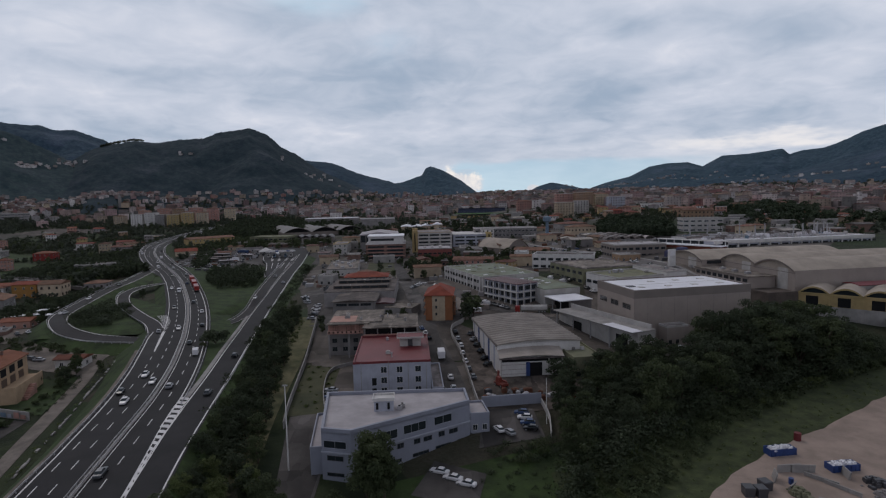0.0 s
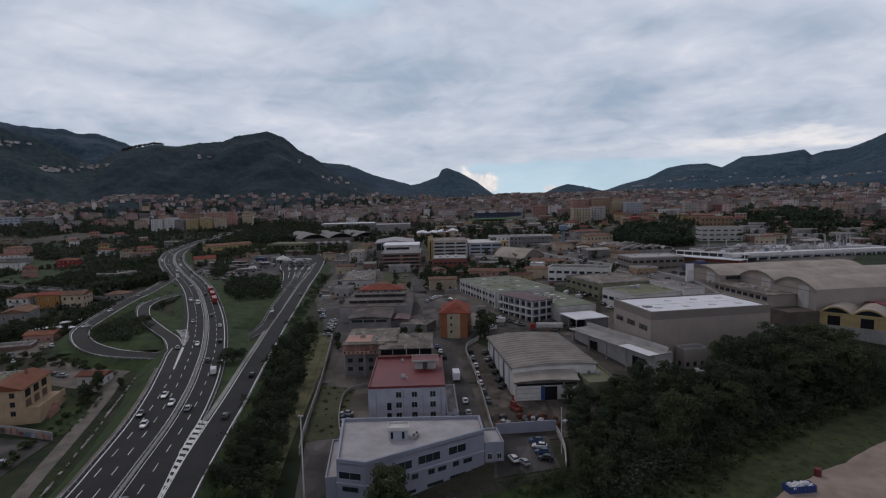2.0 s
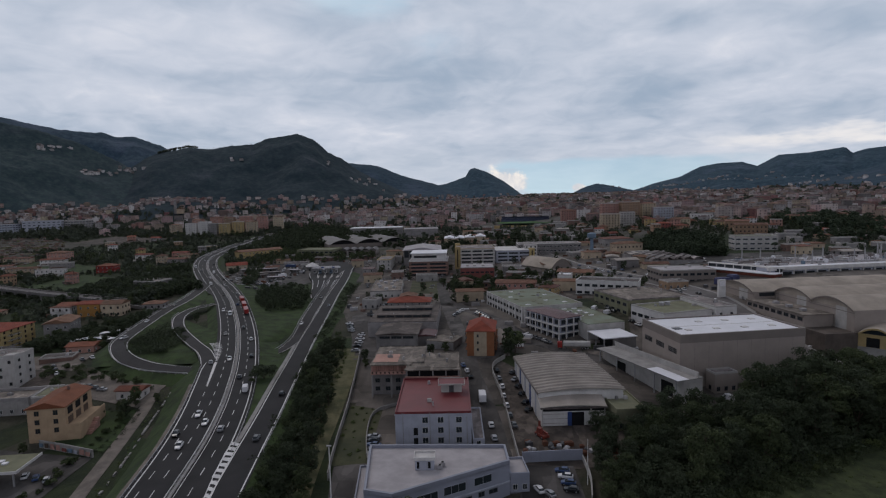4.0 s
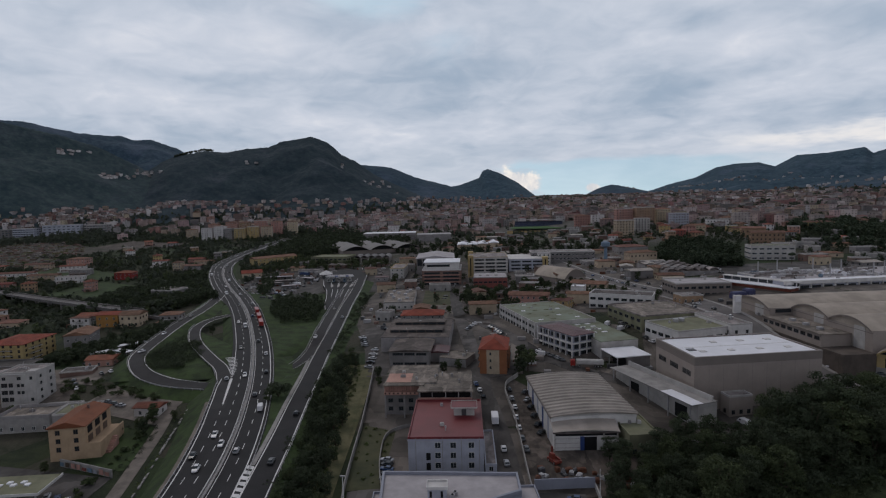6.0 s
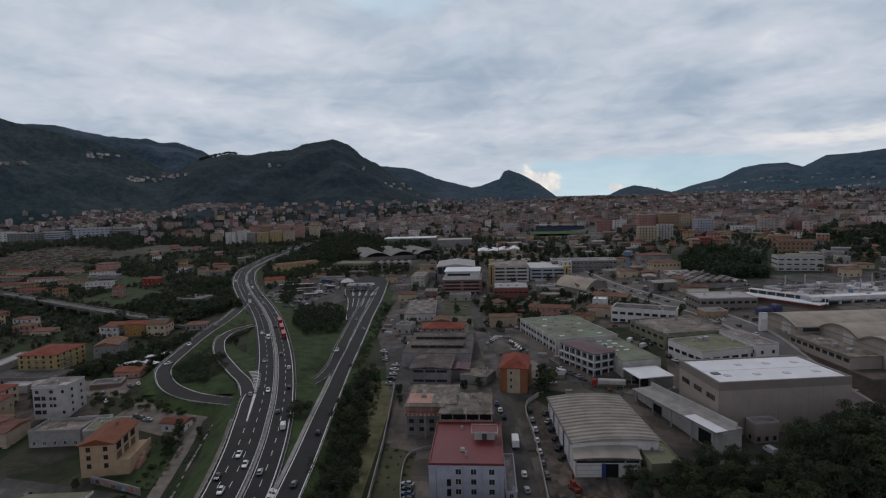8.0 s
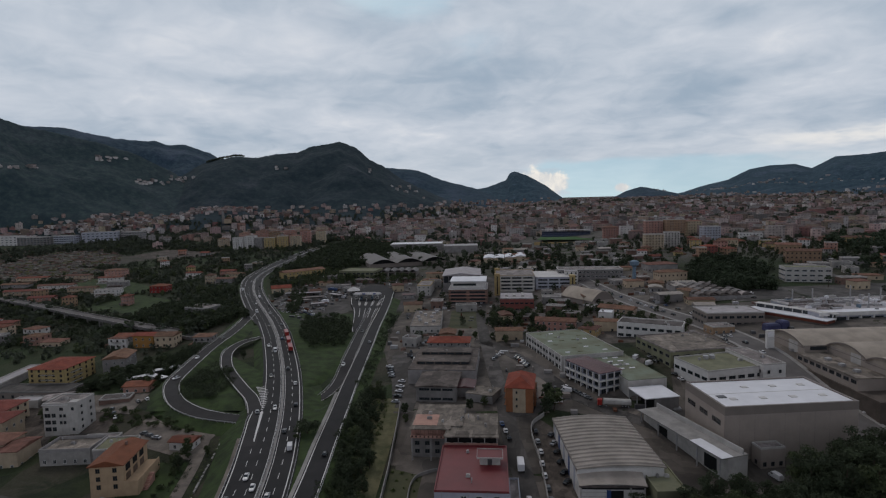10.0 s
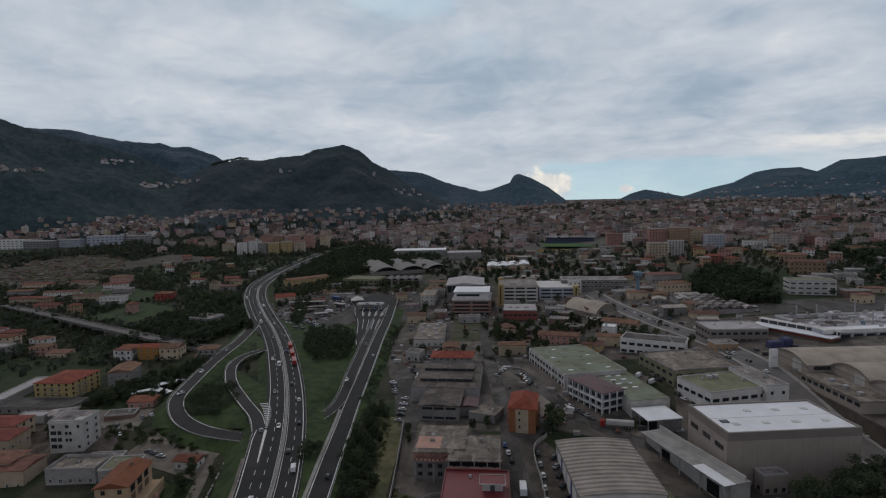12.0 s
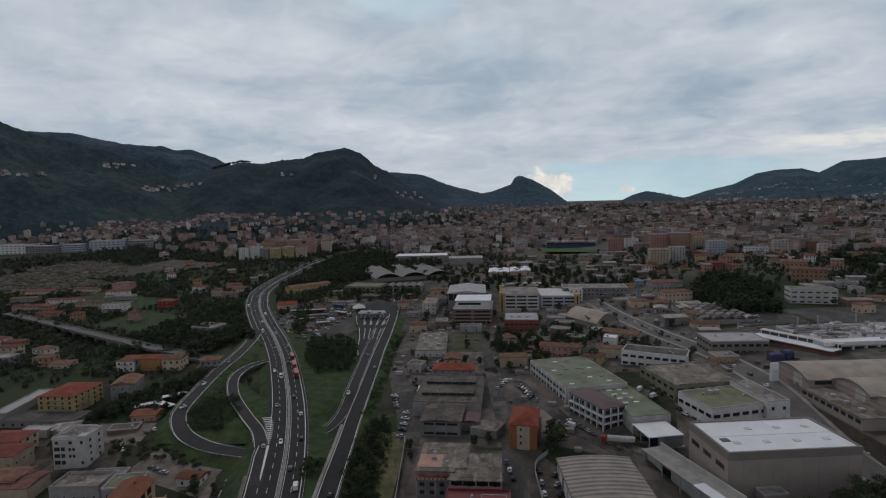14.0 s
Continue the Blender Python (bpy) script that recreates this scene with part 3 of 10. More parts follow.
def offset(line, d):
    """The line moved d metres to its right."""
    out = []
    for i, p in enumerate(line):
        t = line[min(i + 1, len(line) - 1)] - line[max(i - 1, 0)]
        t = t / np.hypot(*t)
        out.append(p + d * np.array([t[1], -t[0]]))
    return out


def even(line, gap):
    """Points every gap metres along the line, with the heading at each."""
    pos, out = 0.0, []
    for a, b in zip(line, line[1:]):
        n = float(np.hypot(*(b - a)))
        while pos < n:
            out.append((a + (b - a) * pos / n, math.atan2(*(b - a)[::-1])))
            pos += gap
        pos -= n
    return out


def ribbon(s, line, d0, d1, height, dz0=0.0, dz1=None, m=0):
    """A strip between two offsets of a line; height(x, y) gives its level."""
    a, b = offset(line, d0), offset(line, d1)
    dz1 = dz0 if dz1 is None else dz1
    k = len(s.v)
    for p, q in zip(a, b):
        s.v += [(*p, height(*p) + dz0), (*q, height(*q) + dz1)]
    for i in range(len(line) - 1):
        s.f.append((k + 2 * i, k + 2 * i + 1, k + 2 * i + 3, k + 2 * i + 2))
        s.m.append(m)
    return s


def deck(x, y):
    return road_z(y)


def skirt(s, line, d0, d1, level=deck):
    """Grass bank from the road's edge at offset d0 down to the ground at d1."""
    a, b, k = offset(line, d0), offset(line, d1), len(s.v)
    for p, q in zip(a, b):
        s.v += [(*p, level(*p) - 0.05), (*q, min(ground_z(*q) - 0.4, level(*q) - 0.4))]
    for i in range(len(line) - 1):
        s.f.append((k + 2 * i, k + 2 * i + 1, k + 2 * i + 3, k + 2 * i + 2))
        s.m.append(0)


def patch(name, corners, mat_, label, category="yard", dz=0.14, n=14):
    """A paved or planted area between four corners, laid on the ground."""
    a, b, c, d = [np.array(q, float) for q in corners]
    s = Shape()
    for j in range(n + 1):
        for i in range(n + 1):
            u, v = i / n, j / n
            p = (a * (1 - u) + b * u) * (1 - v) + (d * (1 - u) + c * u) * v
            s.v.append((*p, ground_z(*p) + dz))
    s.f = [(j * (n + 1) + i, j * (n + 1) + i + 1, (j + 1) * (n + 1) + i + 1, (j + 1) * (n + 1) + i) for j in range(n) for i in range(n)]
    s.m = [0] * len(s.f)
    return structure(name, s, mat_, label, category)


def line_paint(name, line, d, w, height, parent, dz=0.03):
    return part(name, ribbon(Shape(), line, d - w / 2, d + w / 2, height, dz), M["paint"], parent)


def dashes(line, d, height, parent, length=4.0, gap=10.0, dz=0.03):
    me = Shape().box(0, -0.11, 0, length, 0.11, 0.012).mesh("lane_dash", M["paint"])
    for p, h in even(offset(line, d), gap):
        q = p + length * np.array([math.cos(h), math.sin(h)])
        z0, z1 = height(*p), height(*q)
        at = Matrix.Translation((*p, z0 + dz)) @ Euler((0, -math.atan2(z1 - z0, length), h)).to_matrix().to_4x4()
        part("lane_dash", me, None, parent, at=at)


def guard_rail(line, d, height, label, name="guard_rail"):
    rail = thing(name, pose(0, 0, 0), label, "guard rail", "guard rails along the roads")
    s = Shape()
    ribbon(s, line, d, d, lambda x, y: height(x, y) + 0.45, 0.0, 0.32)
    ribbon(s, line, d + 0.08, d + 0.08, lambda x, y: height(x, y) + 0.45, 0.0, 0.32)
    ribbon(s, line, d, d + 0.08, lambda x, y: height(x, y) + 0.77)
    part("rail", s, M["rail"], rail)
    s = Shape()
    for p, h in even(offset(line, d + 0.12), 4.0):
        z = height(*p)
        s.box(p[0] - 0.06, p[1] - 0.06, z - 0.4, p[0] + 0.06, p[1] + 0.06, z + 0.75)
    tagged(part("post_run", s, M["rail"], rail), kind="stuff")
    return rail


MEDIAN = smooth([(-58, 40), (-65, 78), (-71.2, 107), (-75.8, 130), (-81.3, 157), (-88.8, 184), (-96.2, 206), (-105, 230), (-119.2, 264), (-135.5, 299), (-158, 343), (-172, 369), (-198, 413), (-230, 463), (-262, 515), (-286, 560), (-309, 614), (-323, 680), (-331, 750), (-339, 840), (-334, 925), (-316, 1010), (-268, 1110)])


def left_edge(y):
    """How far the asphalt reaches west of the median."""
    return float(np.interp(y, (60, 126, 160, 200, 228, 246, 262, 392, 418, 600), (-11.5, -11.7, -12.7, -14.0, -14.6, -12.8, -10.2, -10.2, -13.6, -13.6)))


def beside(line, f, more=0.0):
    """A line west of the given one, at the distance that f(y) gives."""
    return [q for p, n in zip(line, offset(line, 1.0)) for q in [p + (n - p) * (f(p[1]) + more)]]


def build_motorway():
    s = Shape()
    ribbon(s, MEDIAN, -0.5, 9.7, deck)
    west, k = beside(MEDIAN, left_edge), len(s.v)
    for p, q in zip(west, offset(MEDIAN, -0.5)):
        s.v += [(*p, deck(*p)), (*q, deck(*q))]
    for i in range(len(MEDIAN) - 1):
        s.f.append((k + 2 * i, k + 2 * i + 1, k + 2 * i + 3, k + 2 * i + 2))
        s.m.append(0)
    road = structure("motorway", s, M["asphalt"], "dual carriageway of dark asphalt curving through the valley", "road")
    line_paint("edge_line", MEDIAN, -1.1, 0.22, deck, road), line_paint("edge_line", MEDIAN, 1.1, 0.22, deck, road)
    line_paint("edge_line", beside([p for p in MEDIAN if p[1] < 238], left_edge, 1.1), 0, 0.36, deck, road), line_paint("edge_line", [p for p in MEDIAN if 238 < p[1] < 410], -8.6, 0.28, deck, road), line_paint("edge_line", beside([p for p in MEDIAN if p[1] > 412], left_edge, 1.0), 0, 0.28, deck, road)
    line_paint("edge_line", [p for p in MEDIAN if p[1] > 135], 8.0, 0.36, deck, road)
    dashes([p for p in MEDIAN if p[1] < 560], -4.7, deck, road)
    dashes([p for p in MEDIAN if p[1] < 226], -8.4, deck, road)
    line_paint("edge_line", [p for p in MEDIAN if 412 < p[1] < 700], -8.6, 0.26, deck, road)
    dashes([p for p in MEDIAN if p[1] < 560], 4.5, deck, road)
    # concrete strip between the two rails of the median
    part("median_strip", ribbon(Shape(), MEDIAN, -0.5, 0.5, deck, 0.06), M["concrete"], road)
    for d, side in ((-0.55, "median"), (0.45, "median")):
        guard_rail(MEDIAN, d, deck, "galvanised steel barrier on the motorway median", "median_barrier")
    guard_rail(beside([p for p in MEDIAN if p[1] < 236], left_edge, 0.3), 0, deck, "galvanised guard rail beside the slow lane")
    guard_rail(beside([p for p in MEDIAN if p[1] > 415], left_edge, 0.2), 0, deck, "galvanised guard rail beside the slow lane")
    guard_rail([p for p in MEDIAN if p[1] > 150], 9.3, deck, "galvanised guard rail on the outer edge")
    near_edge = beside([p for p in MEDIAN if p[1] < 214], left_edge)
    structure("gravel_shoulder", ribbon(Shape(), near_edge, -1.3, 0.0, deck, -0.02, 0.0), M["dirt"], "pale gravel shoulder beside the guard rail", "shoulder")
    s = Shape()
    skirt(s, beside([p for p in MEDIAN if p[1] < 250], left_edge), 0.0, -11.5), skirt(s, beside([p for p in MEDIAN if 246 < p[1] < 400], left_edge), 0.0, -6.0), skirt(s, beside([p for p in MEDIAN if p[1] > 396], left_edge), 0.0, -3.5)
    skirt(s, [p for p in MEDIAN if 150 < p[1] < 440], 9.7, 20.0), skirt(s, [p for p in MEDIAN if p[1] > 436], 9.7, 13.0)
    structure("embankment", s, M["verge"], "grass bank carrying the motorway", "bank")
    d = (MEDIAN[0] - MEDIAN[4]) / np.hypot(*(MEDIAN[0] - MEDIAN[4]))
    back = [MEDIAN[0] + d * 15 * i for i in range(25)][::-1]
    s = ribbon(Shape(), back, -14.2, 14.0, deck, -0.012)
    structure("motorway_south", s, M["asphalt"], "dual carriageway running on down the valley", "road")
    s = Shape()
    skirt(s, back, -14.2, -26.0), skirt(s, back, 14.0, 26.0)
    structure("south_embankment", s, M["verge"], "grass bank carrying the motorway down the valley", "bank")
    # hatched nose where the slip road joins
    nose = smooth([np.array(q, float) for q in ((-59.4, 102), (-61.2, 109), (-64, 121), (-67.8, 137), (-70.4, 149), (-71.8, 157))])
    half = lambda y: 0.2 + 0.85 * sm(104, 152, y)
    for p, h in even(nose, 3.1):
        c, sn, w = math.cos(h), math.sin(h), half(p[1])
        long = 1.0 if p[1] > 118 else 1.62
        q = [(-long, -w), (long, -w), (long + 0.9, w), (0.9 - long, w)]
        part("chevron", Shape().face(*[(p[0] + a * c - b * sn, p[1] + a * sn + b * c, deck(0, p[1]) + 0.04) for a, b in q]), M["paint"], road)
    for sd in (-1, 1):
        edge = [p + sd * (half(p[1]) + 0.1) * np.array([-sn, c]) for p, c, sn in zip(nose, *[[f(math.atan2(b[1] - a[1], b[0] - a[0])) for a, b in zip(nose[:-1] + nose[-2:-1], nose[1:] + nose[-1:])] for f in (math.cos, math.sin)])]
        line_paint("edge_line", edge, 0, 0.26, deck, road, 0.04)
    nose2 = [np.array(q, float) for q in ((-115.5, 233), (-118.5, 241), (-122.5, 250), (-127, 259), (-130, 264))]
    for i, (p, h) in enumerate(even(smooth(nose2), 2.4)):
        w = 0.3 + 0.22 * i
        c, sn = math.cos(h), math.sin(h)
        st = Shape()
        for sd in (-1, 1):
            q = [(0.0, 0.0), (0.9, 0.0), (1.9, sd * w), (1.0, sd * w)]
            q = q if sd < 0 else q[::-1]
            st.face(*[(p[0] + a * c - b * sn, p[1] + a * sn + b * c, deck(0, p[1]) + 0.035) for a, b in q])
        part("chevron", st, M["paint"], road)
    part("painted_nose", Shape().face(*[(x, y, deck(0, y) + 0.034) for x, y in ((-104.6, 205), (-105.2, 205), (-116.0, 233), (-114.9, 233.6))]), M["paint"], road)


OVER = []


def build_slip_roads():
    main = smooth([(-50, 60), (-55, 95), (-60.5, 122), (-65, 148), (-70, 178), (-75.5, 208), (-81, 240), (-86, 268), (-91.5, 303), (-98.5, 347), (-105.5, 388), (-114, 444), (-123, 498)])
    s = ribbon(Shape(), main, -4.2, 4.2, deck, 0.012)
    road = structure("toll_slip_road", s, M["asphalt"], "slip road leading up to the toll plaza", "road")
    line_paint("edge_line", main, -3.6, 0.36, deck, road, 0.045), line_paint("edge_line", main, 3.5, 0.36, deck, road, 0.045)
    end = smooth([(-123, 498), (-128.5, 528), (-134.5, 560), (-142, 602)])
    lie = lambda x, y: ground_z(x, y) + 0.3 + (road_z(498) - ground_z(-123, 498) - 0.3) * sm(560, 498, y)
    s = ribbon(Shape(), end, -4.2, 4.2, lie, 0.012)
    ribbon(s, end, -4.2, -4.2, lie, -3.5, 0.012), ribbon(s, end, 4.2, 4.2, lie, 0.012, -3.5)
    tail = structure("toll_exit_road", s, M["asphalt"], "dark road running on past the toll station", "road")
    line_paint("edge_line", end, -3.6, 0.36, lie, tail, 0.045), line_paint("edge_line", end, 3.5, 0.36, lie, tail, 0.045)
    part("traffic_divider", ribbon(Shape(), [p for p in main if p[1] > 200], -4.1, -3.9, deck, 0.0, 0.55), M["pale"], road)
    side = smooth([(-131, 498), (-122.5, 444), (-113.5, 388), (-106, 346), (-99.5, 306), (-95.5, 276), (-96.5, 260), (-101, 251), (-108, 245)])
    dip = lambda x, y: max(road_z(y) - 4.6 * sm(322, 262, y), ground_z(x, y) + 0.35)
    s = ribbon(Shape(), side, -3.2, 3.6, dip, 0.004)
    road2 = structure("descending_slip_road", s, M["ramp"], "narrow slip road bending towards the underpass", "road")
    line_paint("edge_line", side, -3.0, 0.2, dip, road2, 0.04), line_paint("edge_line", side, 2.9, 0.2, dip, road2, 0.04)
    structure("slip_shoulder", ribbon(Shape(), [p for p in main if 158 < p[1] < 262], -5.6, -4.2, deck, 0.0, 0.012), M["concrete"], "pale concrete shoulder along the slip road", "shoulder")
    guard_rail([p for p in main if p[1] > 150], 4.3, deck, "galvanised rail along the slip road")
    guard_rail([p for p in side], 3.7, dip, "galvanised rail along the descending slip road")
    s = Shape()
    skirt(s, main, 4.2, 13.0)
    structure("slip_road_bank", s, M["verge"], "grassy bank of the slip road", "bank")
    # grass between motorway and slip road
    a = [p for p in offset(MEDIAN, 9.6) if 165 < p[1] < 440]
    s = Shape()
    b = [np.array([np.interp(p[1], [q[1] for q in main], [q[0] for q in main]) - 4.1, p[1]]) for p in a]
    k = 14
    for i in range(len(a)):
        for j in range(k + 1):
            u = j / k
            p = a[i] * (1 - u) + b[i] * u
            gap = min(float(np.hypot(*(p - q))) for q in side)
            sag = 1.3 * math.sin(math.pi * u) * sm(200, 260, p[1])
            s.v.append((*p, deck(*p) - 0.08 - max(sag, 5.6 * sm(326, 262, p[1]) * sm(14, 7, gap))))
    s.f = [(i * (k + 1) + j, i * (k + 1) + j + 1, (i + 1) * (k + 1) + j + 1, (i + 1) * (k + 1) + j) for i in range(len(a) - 1) for j in range(k)]
    s.m = [0] * len(s.f)
    structure("grass_wedge", s, M["verge"], "mown grass between motorway and slip road", "grass", True)
    # loop ramps on the other side
    ramp = smooth([(-226, 442), (-216, 412), (-204.5, 368), (-198, 330), (-188.5, 290), (-182.5, 269), (-175, 255.5), (-164, 243.5), (-150, 236), (-137, 232.5), (-124, 230.5), (-112, 229)])
    fall = lambda x, y: road_z(y) - 3.0 * sm(252, 228, y) + 0.02
    s = ribbon(Shape(), ramp, -4.0, 4.0, fall, 0.02)
    r1 = structure("loop_ramp", s, M["ramp"], "dark exit ramp curling back under the motorway", "road")
    line_paint("edge_line", ramp, -3.5, 0.3, fall, r1, 0.05), line_paint("edge_line", ramp, 3.5, 0.3, fall, r1, 0.05)
    guard_rail(ramp[:-8], 4.1, fall, "galvanised rail round the loop ramp")
    inner = smooth([(-176, 356), (-183, 341), (-181, 322), (-172, 303), (-160.5, 286), (-141, 263), (-128.5, 249), (-119.5, 234.5), (-112, 218), (-105.5, 200)])
    s = ribbon(Shape(), inner, -3.4, 3.4, deck, 0.008)
    r2 = structure("entry_ramp", s, M["ramp"], "curved entry ramp joining the motorway", "road")
    line_paint("edge_line", [p for p in inner if p[1] > 238], -2.9, 0.3, deck, r2, 0.045), line_paint("edge_line", [p for p in inner if p[1] > 232], 2.9, 0.3, deck, r2, 0.045)
    guard_rail([p for p in inner if 236 < p[1] < 330], 3.5, deck, "galvanised rail beside the entry ramp")
    s = Shape()
    skirt(s, ramp, -4.0, -13.0, fall)
    skirt(s, ramp, 4.0, 12.0, fall)
    structure("loop_bank", s, M["verge"], "grassy banks inside and outside the loop", "bank")
    fill = Shape()
    for i in range(13):
        for j in range(9):
            u, v = i / 12, j / 8
            p = np.array([-176 + 62 * u - 14 * v * u, 236 + 4 * u + 80 * v * (1 - 0.55 * u)])
            fill.v.append((*p, fall(*p) - 0.7))
    fill.f = [(j + i * 9, j + (i + 1) * 9, j + 1 + (i + 1) * 9, j + 1 + i * 9) for i in range(12) for j in range(8)]
    fill.m = [0] * len(fill.f)
    structure("loop_island", fill, M["verge"], "grass island inside the loop ramp", "grass")
    # overpass road across the fields
    over = smooth([(-545, 508), (-475, 476), (-406.5, 443), (-338.7, 409.5), (-284, 381.5), (-258, 370), (-238, 366), (-222, 369)])
    OVER.extend((p[0], p[1]) for p in over)
    h = lambda x, y: ground_z(x, y) + 0.4 + (1.0 + 1.8 * sm(-400, -250, x) - ground_z(x, y)) * sm(-224, -256, x)
    s = ribbon(Shape(), over, -4.5, 4.5, h)
    ribbon(s, over, -4.5, -4.5, h, 0, -1.2), ribbon(s, over, 4.5, 4.5, h, 0.9, -1.2), ribbon(s, over, -4.5, -4.5, h, 0.9, 0)
    v = structure("viaduct_road", s, M["paving"], "grey viaduct road over the fields", "bridge")
    for d in (-4.5, 4.5):
        part("parapet", ribbon(ribbon(Shape(), over, d - 0.15, d - 0.15, h, -0.3, 1.0), over, d - 0.15, d + 0.15, h, 1.0), M["pale"], v)
    for p, a in even(over, 22):
        if p[0] < -262:
            part("pier", Shape().box(p[0] - 0.7, p[1] - 1.6, ground_z(*p) - 1, p[0] + 0.7, p[1] + 1.6, h(*p) - 0.02), M["concrete"], v)


def street(name, pts, w, label, m="old_asphalt", dz=0.2):
    line = smooth(pts)
    s = ribbon(Shape(), line, -w / 2, w / 2, ground_z, dz)
    ribbon(s, line, -w / 2, -w / 2, ground_z, dz - 0.5, dz), ribbon(s, line, w / 2, w / 2, ground_z, dz, dz - 0.5)
    return structure(name, s, M[m], label, "road")


build_motorway()
build_slip_roads()
street("mill_street", [(8, 142), (5.5, 160), (2, 190), (-4, 223), (-8, 256), (-15, 297), (-26, 375), (-34, 450), (-36, 520)], 7.5, "narrow worn street between the workshops")
street("factory_street", [(-8, 240), (4, 242), (22, 258), (37, 245), (60, 228)], 7, "worn asphalt street bending round the office")
street("back_street", [(-24, 350), (-15, 338), (0, 308), (14, 279), (22, 262)], 7.5, "street lined with parked cars beside the factory")
street("avenue", [(50, 590), (68, 514), (93, 414), (111, 360), (120, 312), (125, 284), (128, 262), (132, 240), (142, 212)], 12, "wide straight avenue past the large sheds", "paving", dz=0.35)
AVENUE = smooth([(50, 590), (68, 514), (93, 414), (111, 360), (120, 312), (125, 284), (128, 262), (132, 240), (142, 212)])
structure("avenue_kerb", ribbon(ribbon(Shape(), AVENUE, -8.0, -6.0, ground_z, 0.45), AVENUE, 6.0, 8.0, ground_z, 0.45), M["concrete"], "pale pavements along the avenue", "pavement")
street("toll_link", [(-152, 500), (-155, 455), (-158.6, 418), (-163.5, 394), (-168, 385), (-175, 390), (-184, 405), (-206, 441), (-231, 484), (-254, 524)], 6, "looping slip road beside the motorway", dz=0.3)
street("cross_street", [(-30, 440), (-6, 425), (22, 400), (40, 380), (62, 340)], 7, "side street between low houses")
patch("car_park", [(-56, 236), (-47, 236), (-50, 330), (-76, 320)], M["old_asphalt"], "worn car park beside the workshops")
patch("works_ground", [(-36, 152), (14, 150), (6, 262), (-56, 250)], M["yard"], "worn paved ground between the blocks", dz=0.05, n=20)
patch("west_yard", [(-262, 205), (-176, 205), (-196, 252), (-262, 258)], M["mud"], "patched asphalt and earth between the houses", dz=0.12, n=20)
patch("west_dirt", [(-222, 240), (-184, 236), (-192, 262), (-226, 262)], M["dirt"], "bare brown earth with rubble", dz=0.2)
patch("street_ground", [(-56, 246), (10, 246), (4, 345), (-85, 335)], M["yard"], "worn paved ground along the workshops", dz=0.06, n=20)
patch("works_yard", [(-48, 196), (-36, 196), (-34, 250), (-50, 236)], M["yard"], "bare concrete yard beside the house")
patch("dry_path", [(-49, 142), (-44, 142), (-57, 250), (-63, 250)], M["scrub"], "dry trodden strip along the wall", "path", dz=0.3)
patch("rough_strip", [(-60, 110), (-41, 110), (-54, 252), (-78, 252)], M["scrub"], "strip of rough dry grass beside the slip road", "grass", dz=0.1, n=24)
patch("grass_plot", [(-43, 152), (-32, 154), (-34, 190), (-46, 194)], M["weeds"], "fenced plot of rough dry grass", "grass")
patch("office_yard", [(-36, 119), (-27, 117), (-28, 156), (-41, 152)], M["old_asphalt"], "asphalt yard beside the grey offices", dz=0.1)
patch("warehouse_yard", [(11, 150), (46, 156), (46, 186), (8, 235)], M["mud"], "stained earth yard round the workshop")
patch("small_car_park", [(10, 136), (27, 140), (26, 154), (12, 154)], M["old_asphalt"], "small walled car park", dz=0.18)
patch("shed_apron", [(92, 190), (142, 206), (128, 246), (104, 212)], M["yard"], "worn apron behind the large shed", dz=0.12)
patch("loading_yard", [(46, 190), (90, 188), (100, 214), (44, 250)], M["yard"], "loading yard beside the large shed")
patch("factory_yard", [(-4, 250), (40, 236), (64, 300), (-6, 345)], M["yard"], "yard round the green-roofed factory", dz=0.1)
patch("lorry_park", [(-214, 430), (-152, 416), (-138, 470), (-240, 470)], M["old_asphalt"], "dark lorry park below the toll plaza", dz=0.15)
patch("plaza", [(-232, 462), (-98, 448), (-80, 575), (-245, 610)], M["old_asphalt"], "wide toll plaza and lorry park", dz=0.16)
patch("industrial_ground", [(-90, 330), (112, 330), (140, 620), (-110, 620)], M["yard"], "paved ground of the industrial district", dz=0.06, n=30)
patch("vacant_lot", [(-52, 388), (-24, 390), (-32, 455), (-58, 453)], M["weeds"], "vacant lot of rough dry grass behind a wall", "grass", dz=0.2)
patch("east_ground", [(64, 240), (150, 236), (300, 420), (100, 420)], M["yard"], "paved ground round the vaulted sheds", dz=0.07, n=24)
patch("slope_yard", [(255, 697), (318, 687), (356, 757), (265, 762)], M["yard"], "wide bare yard on the eastern slope", dz=0.15, n=20)
patch("slope_car_park", [(288, 606), (345, 612), (345, 642), (298, 634)], M["old_asphalt"], "car park below the yellow hall", dz=0.15)
patch("back_lot", [(148, 424), (330, 424), (290, 492), (158, 462)], M["old_asphalt"], "dark paved lot behind the factory", dz=0.06, n=20)
street("school_road", [(320, 420), (285, 462), (268, 500), (264, 535), (272, 572), (290, 596), (340, 606), (420, 612)], 8, "road climbing past the school")
street("dirt_track", [(-106, 128), (-111.5, 146), (-116.5, 163), (-124, 188), (-130, 207), (-137, 222), (-150, 228)], 4.6, "bare earth track below the motorway bank", "dirt", dz=0.16)
patch("dirt_lot", [(-174, 214), (-131, 201), (-131, 226), (-172, 237)], M["dirt"], "bare earth lot by the red-roofed hut", "yard", dz=0.2)
patch("gas_yard", [(-190, 120), (-120, 120), (-122, 164), (-190, 172)], M["old_asphalt"], "asphalt forecourt by the graffiti wall")
patch("villa_garden", [(-142, 170), (-121, 168), (-128, 200), (-148, 198)], M["verge"], "lawn in front of the villa", "garden")
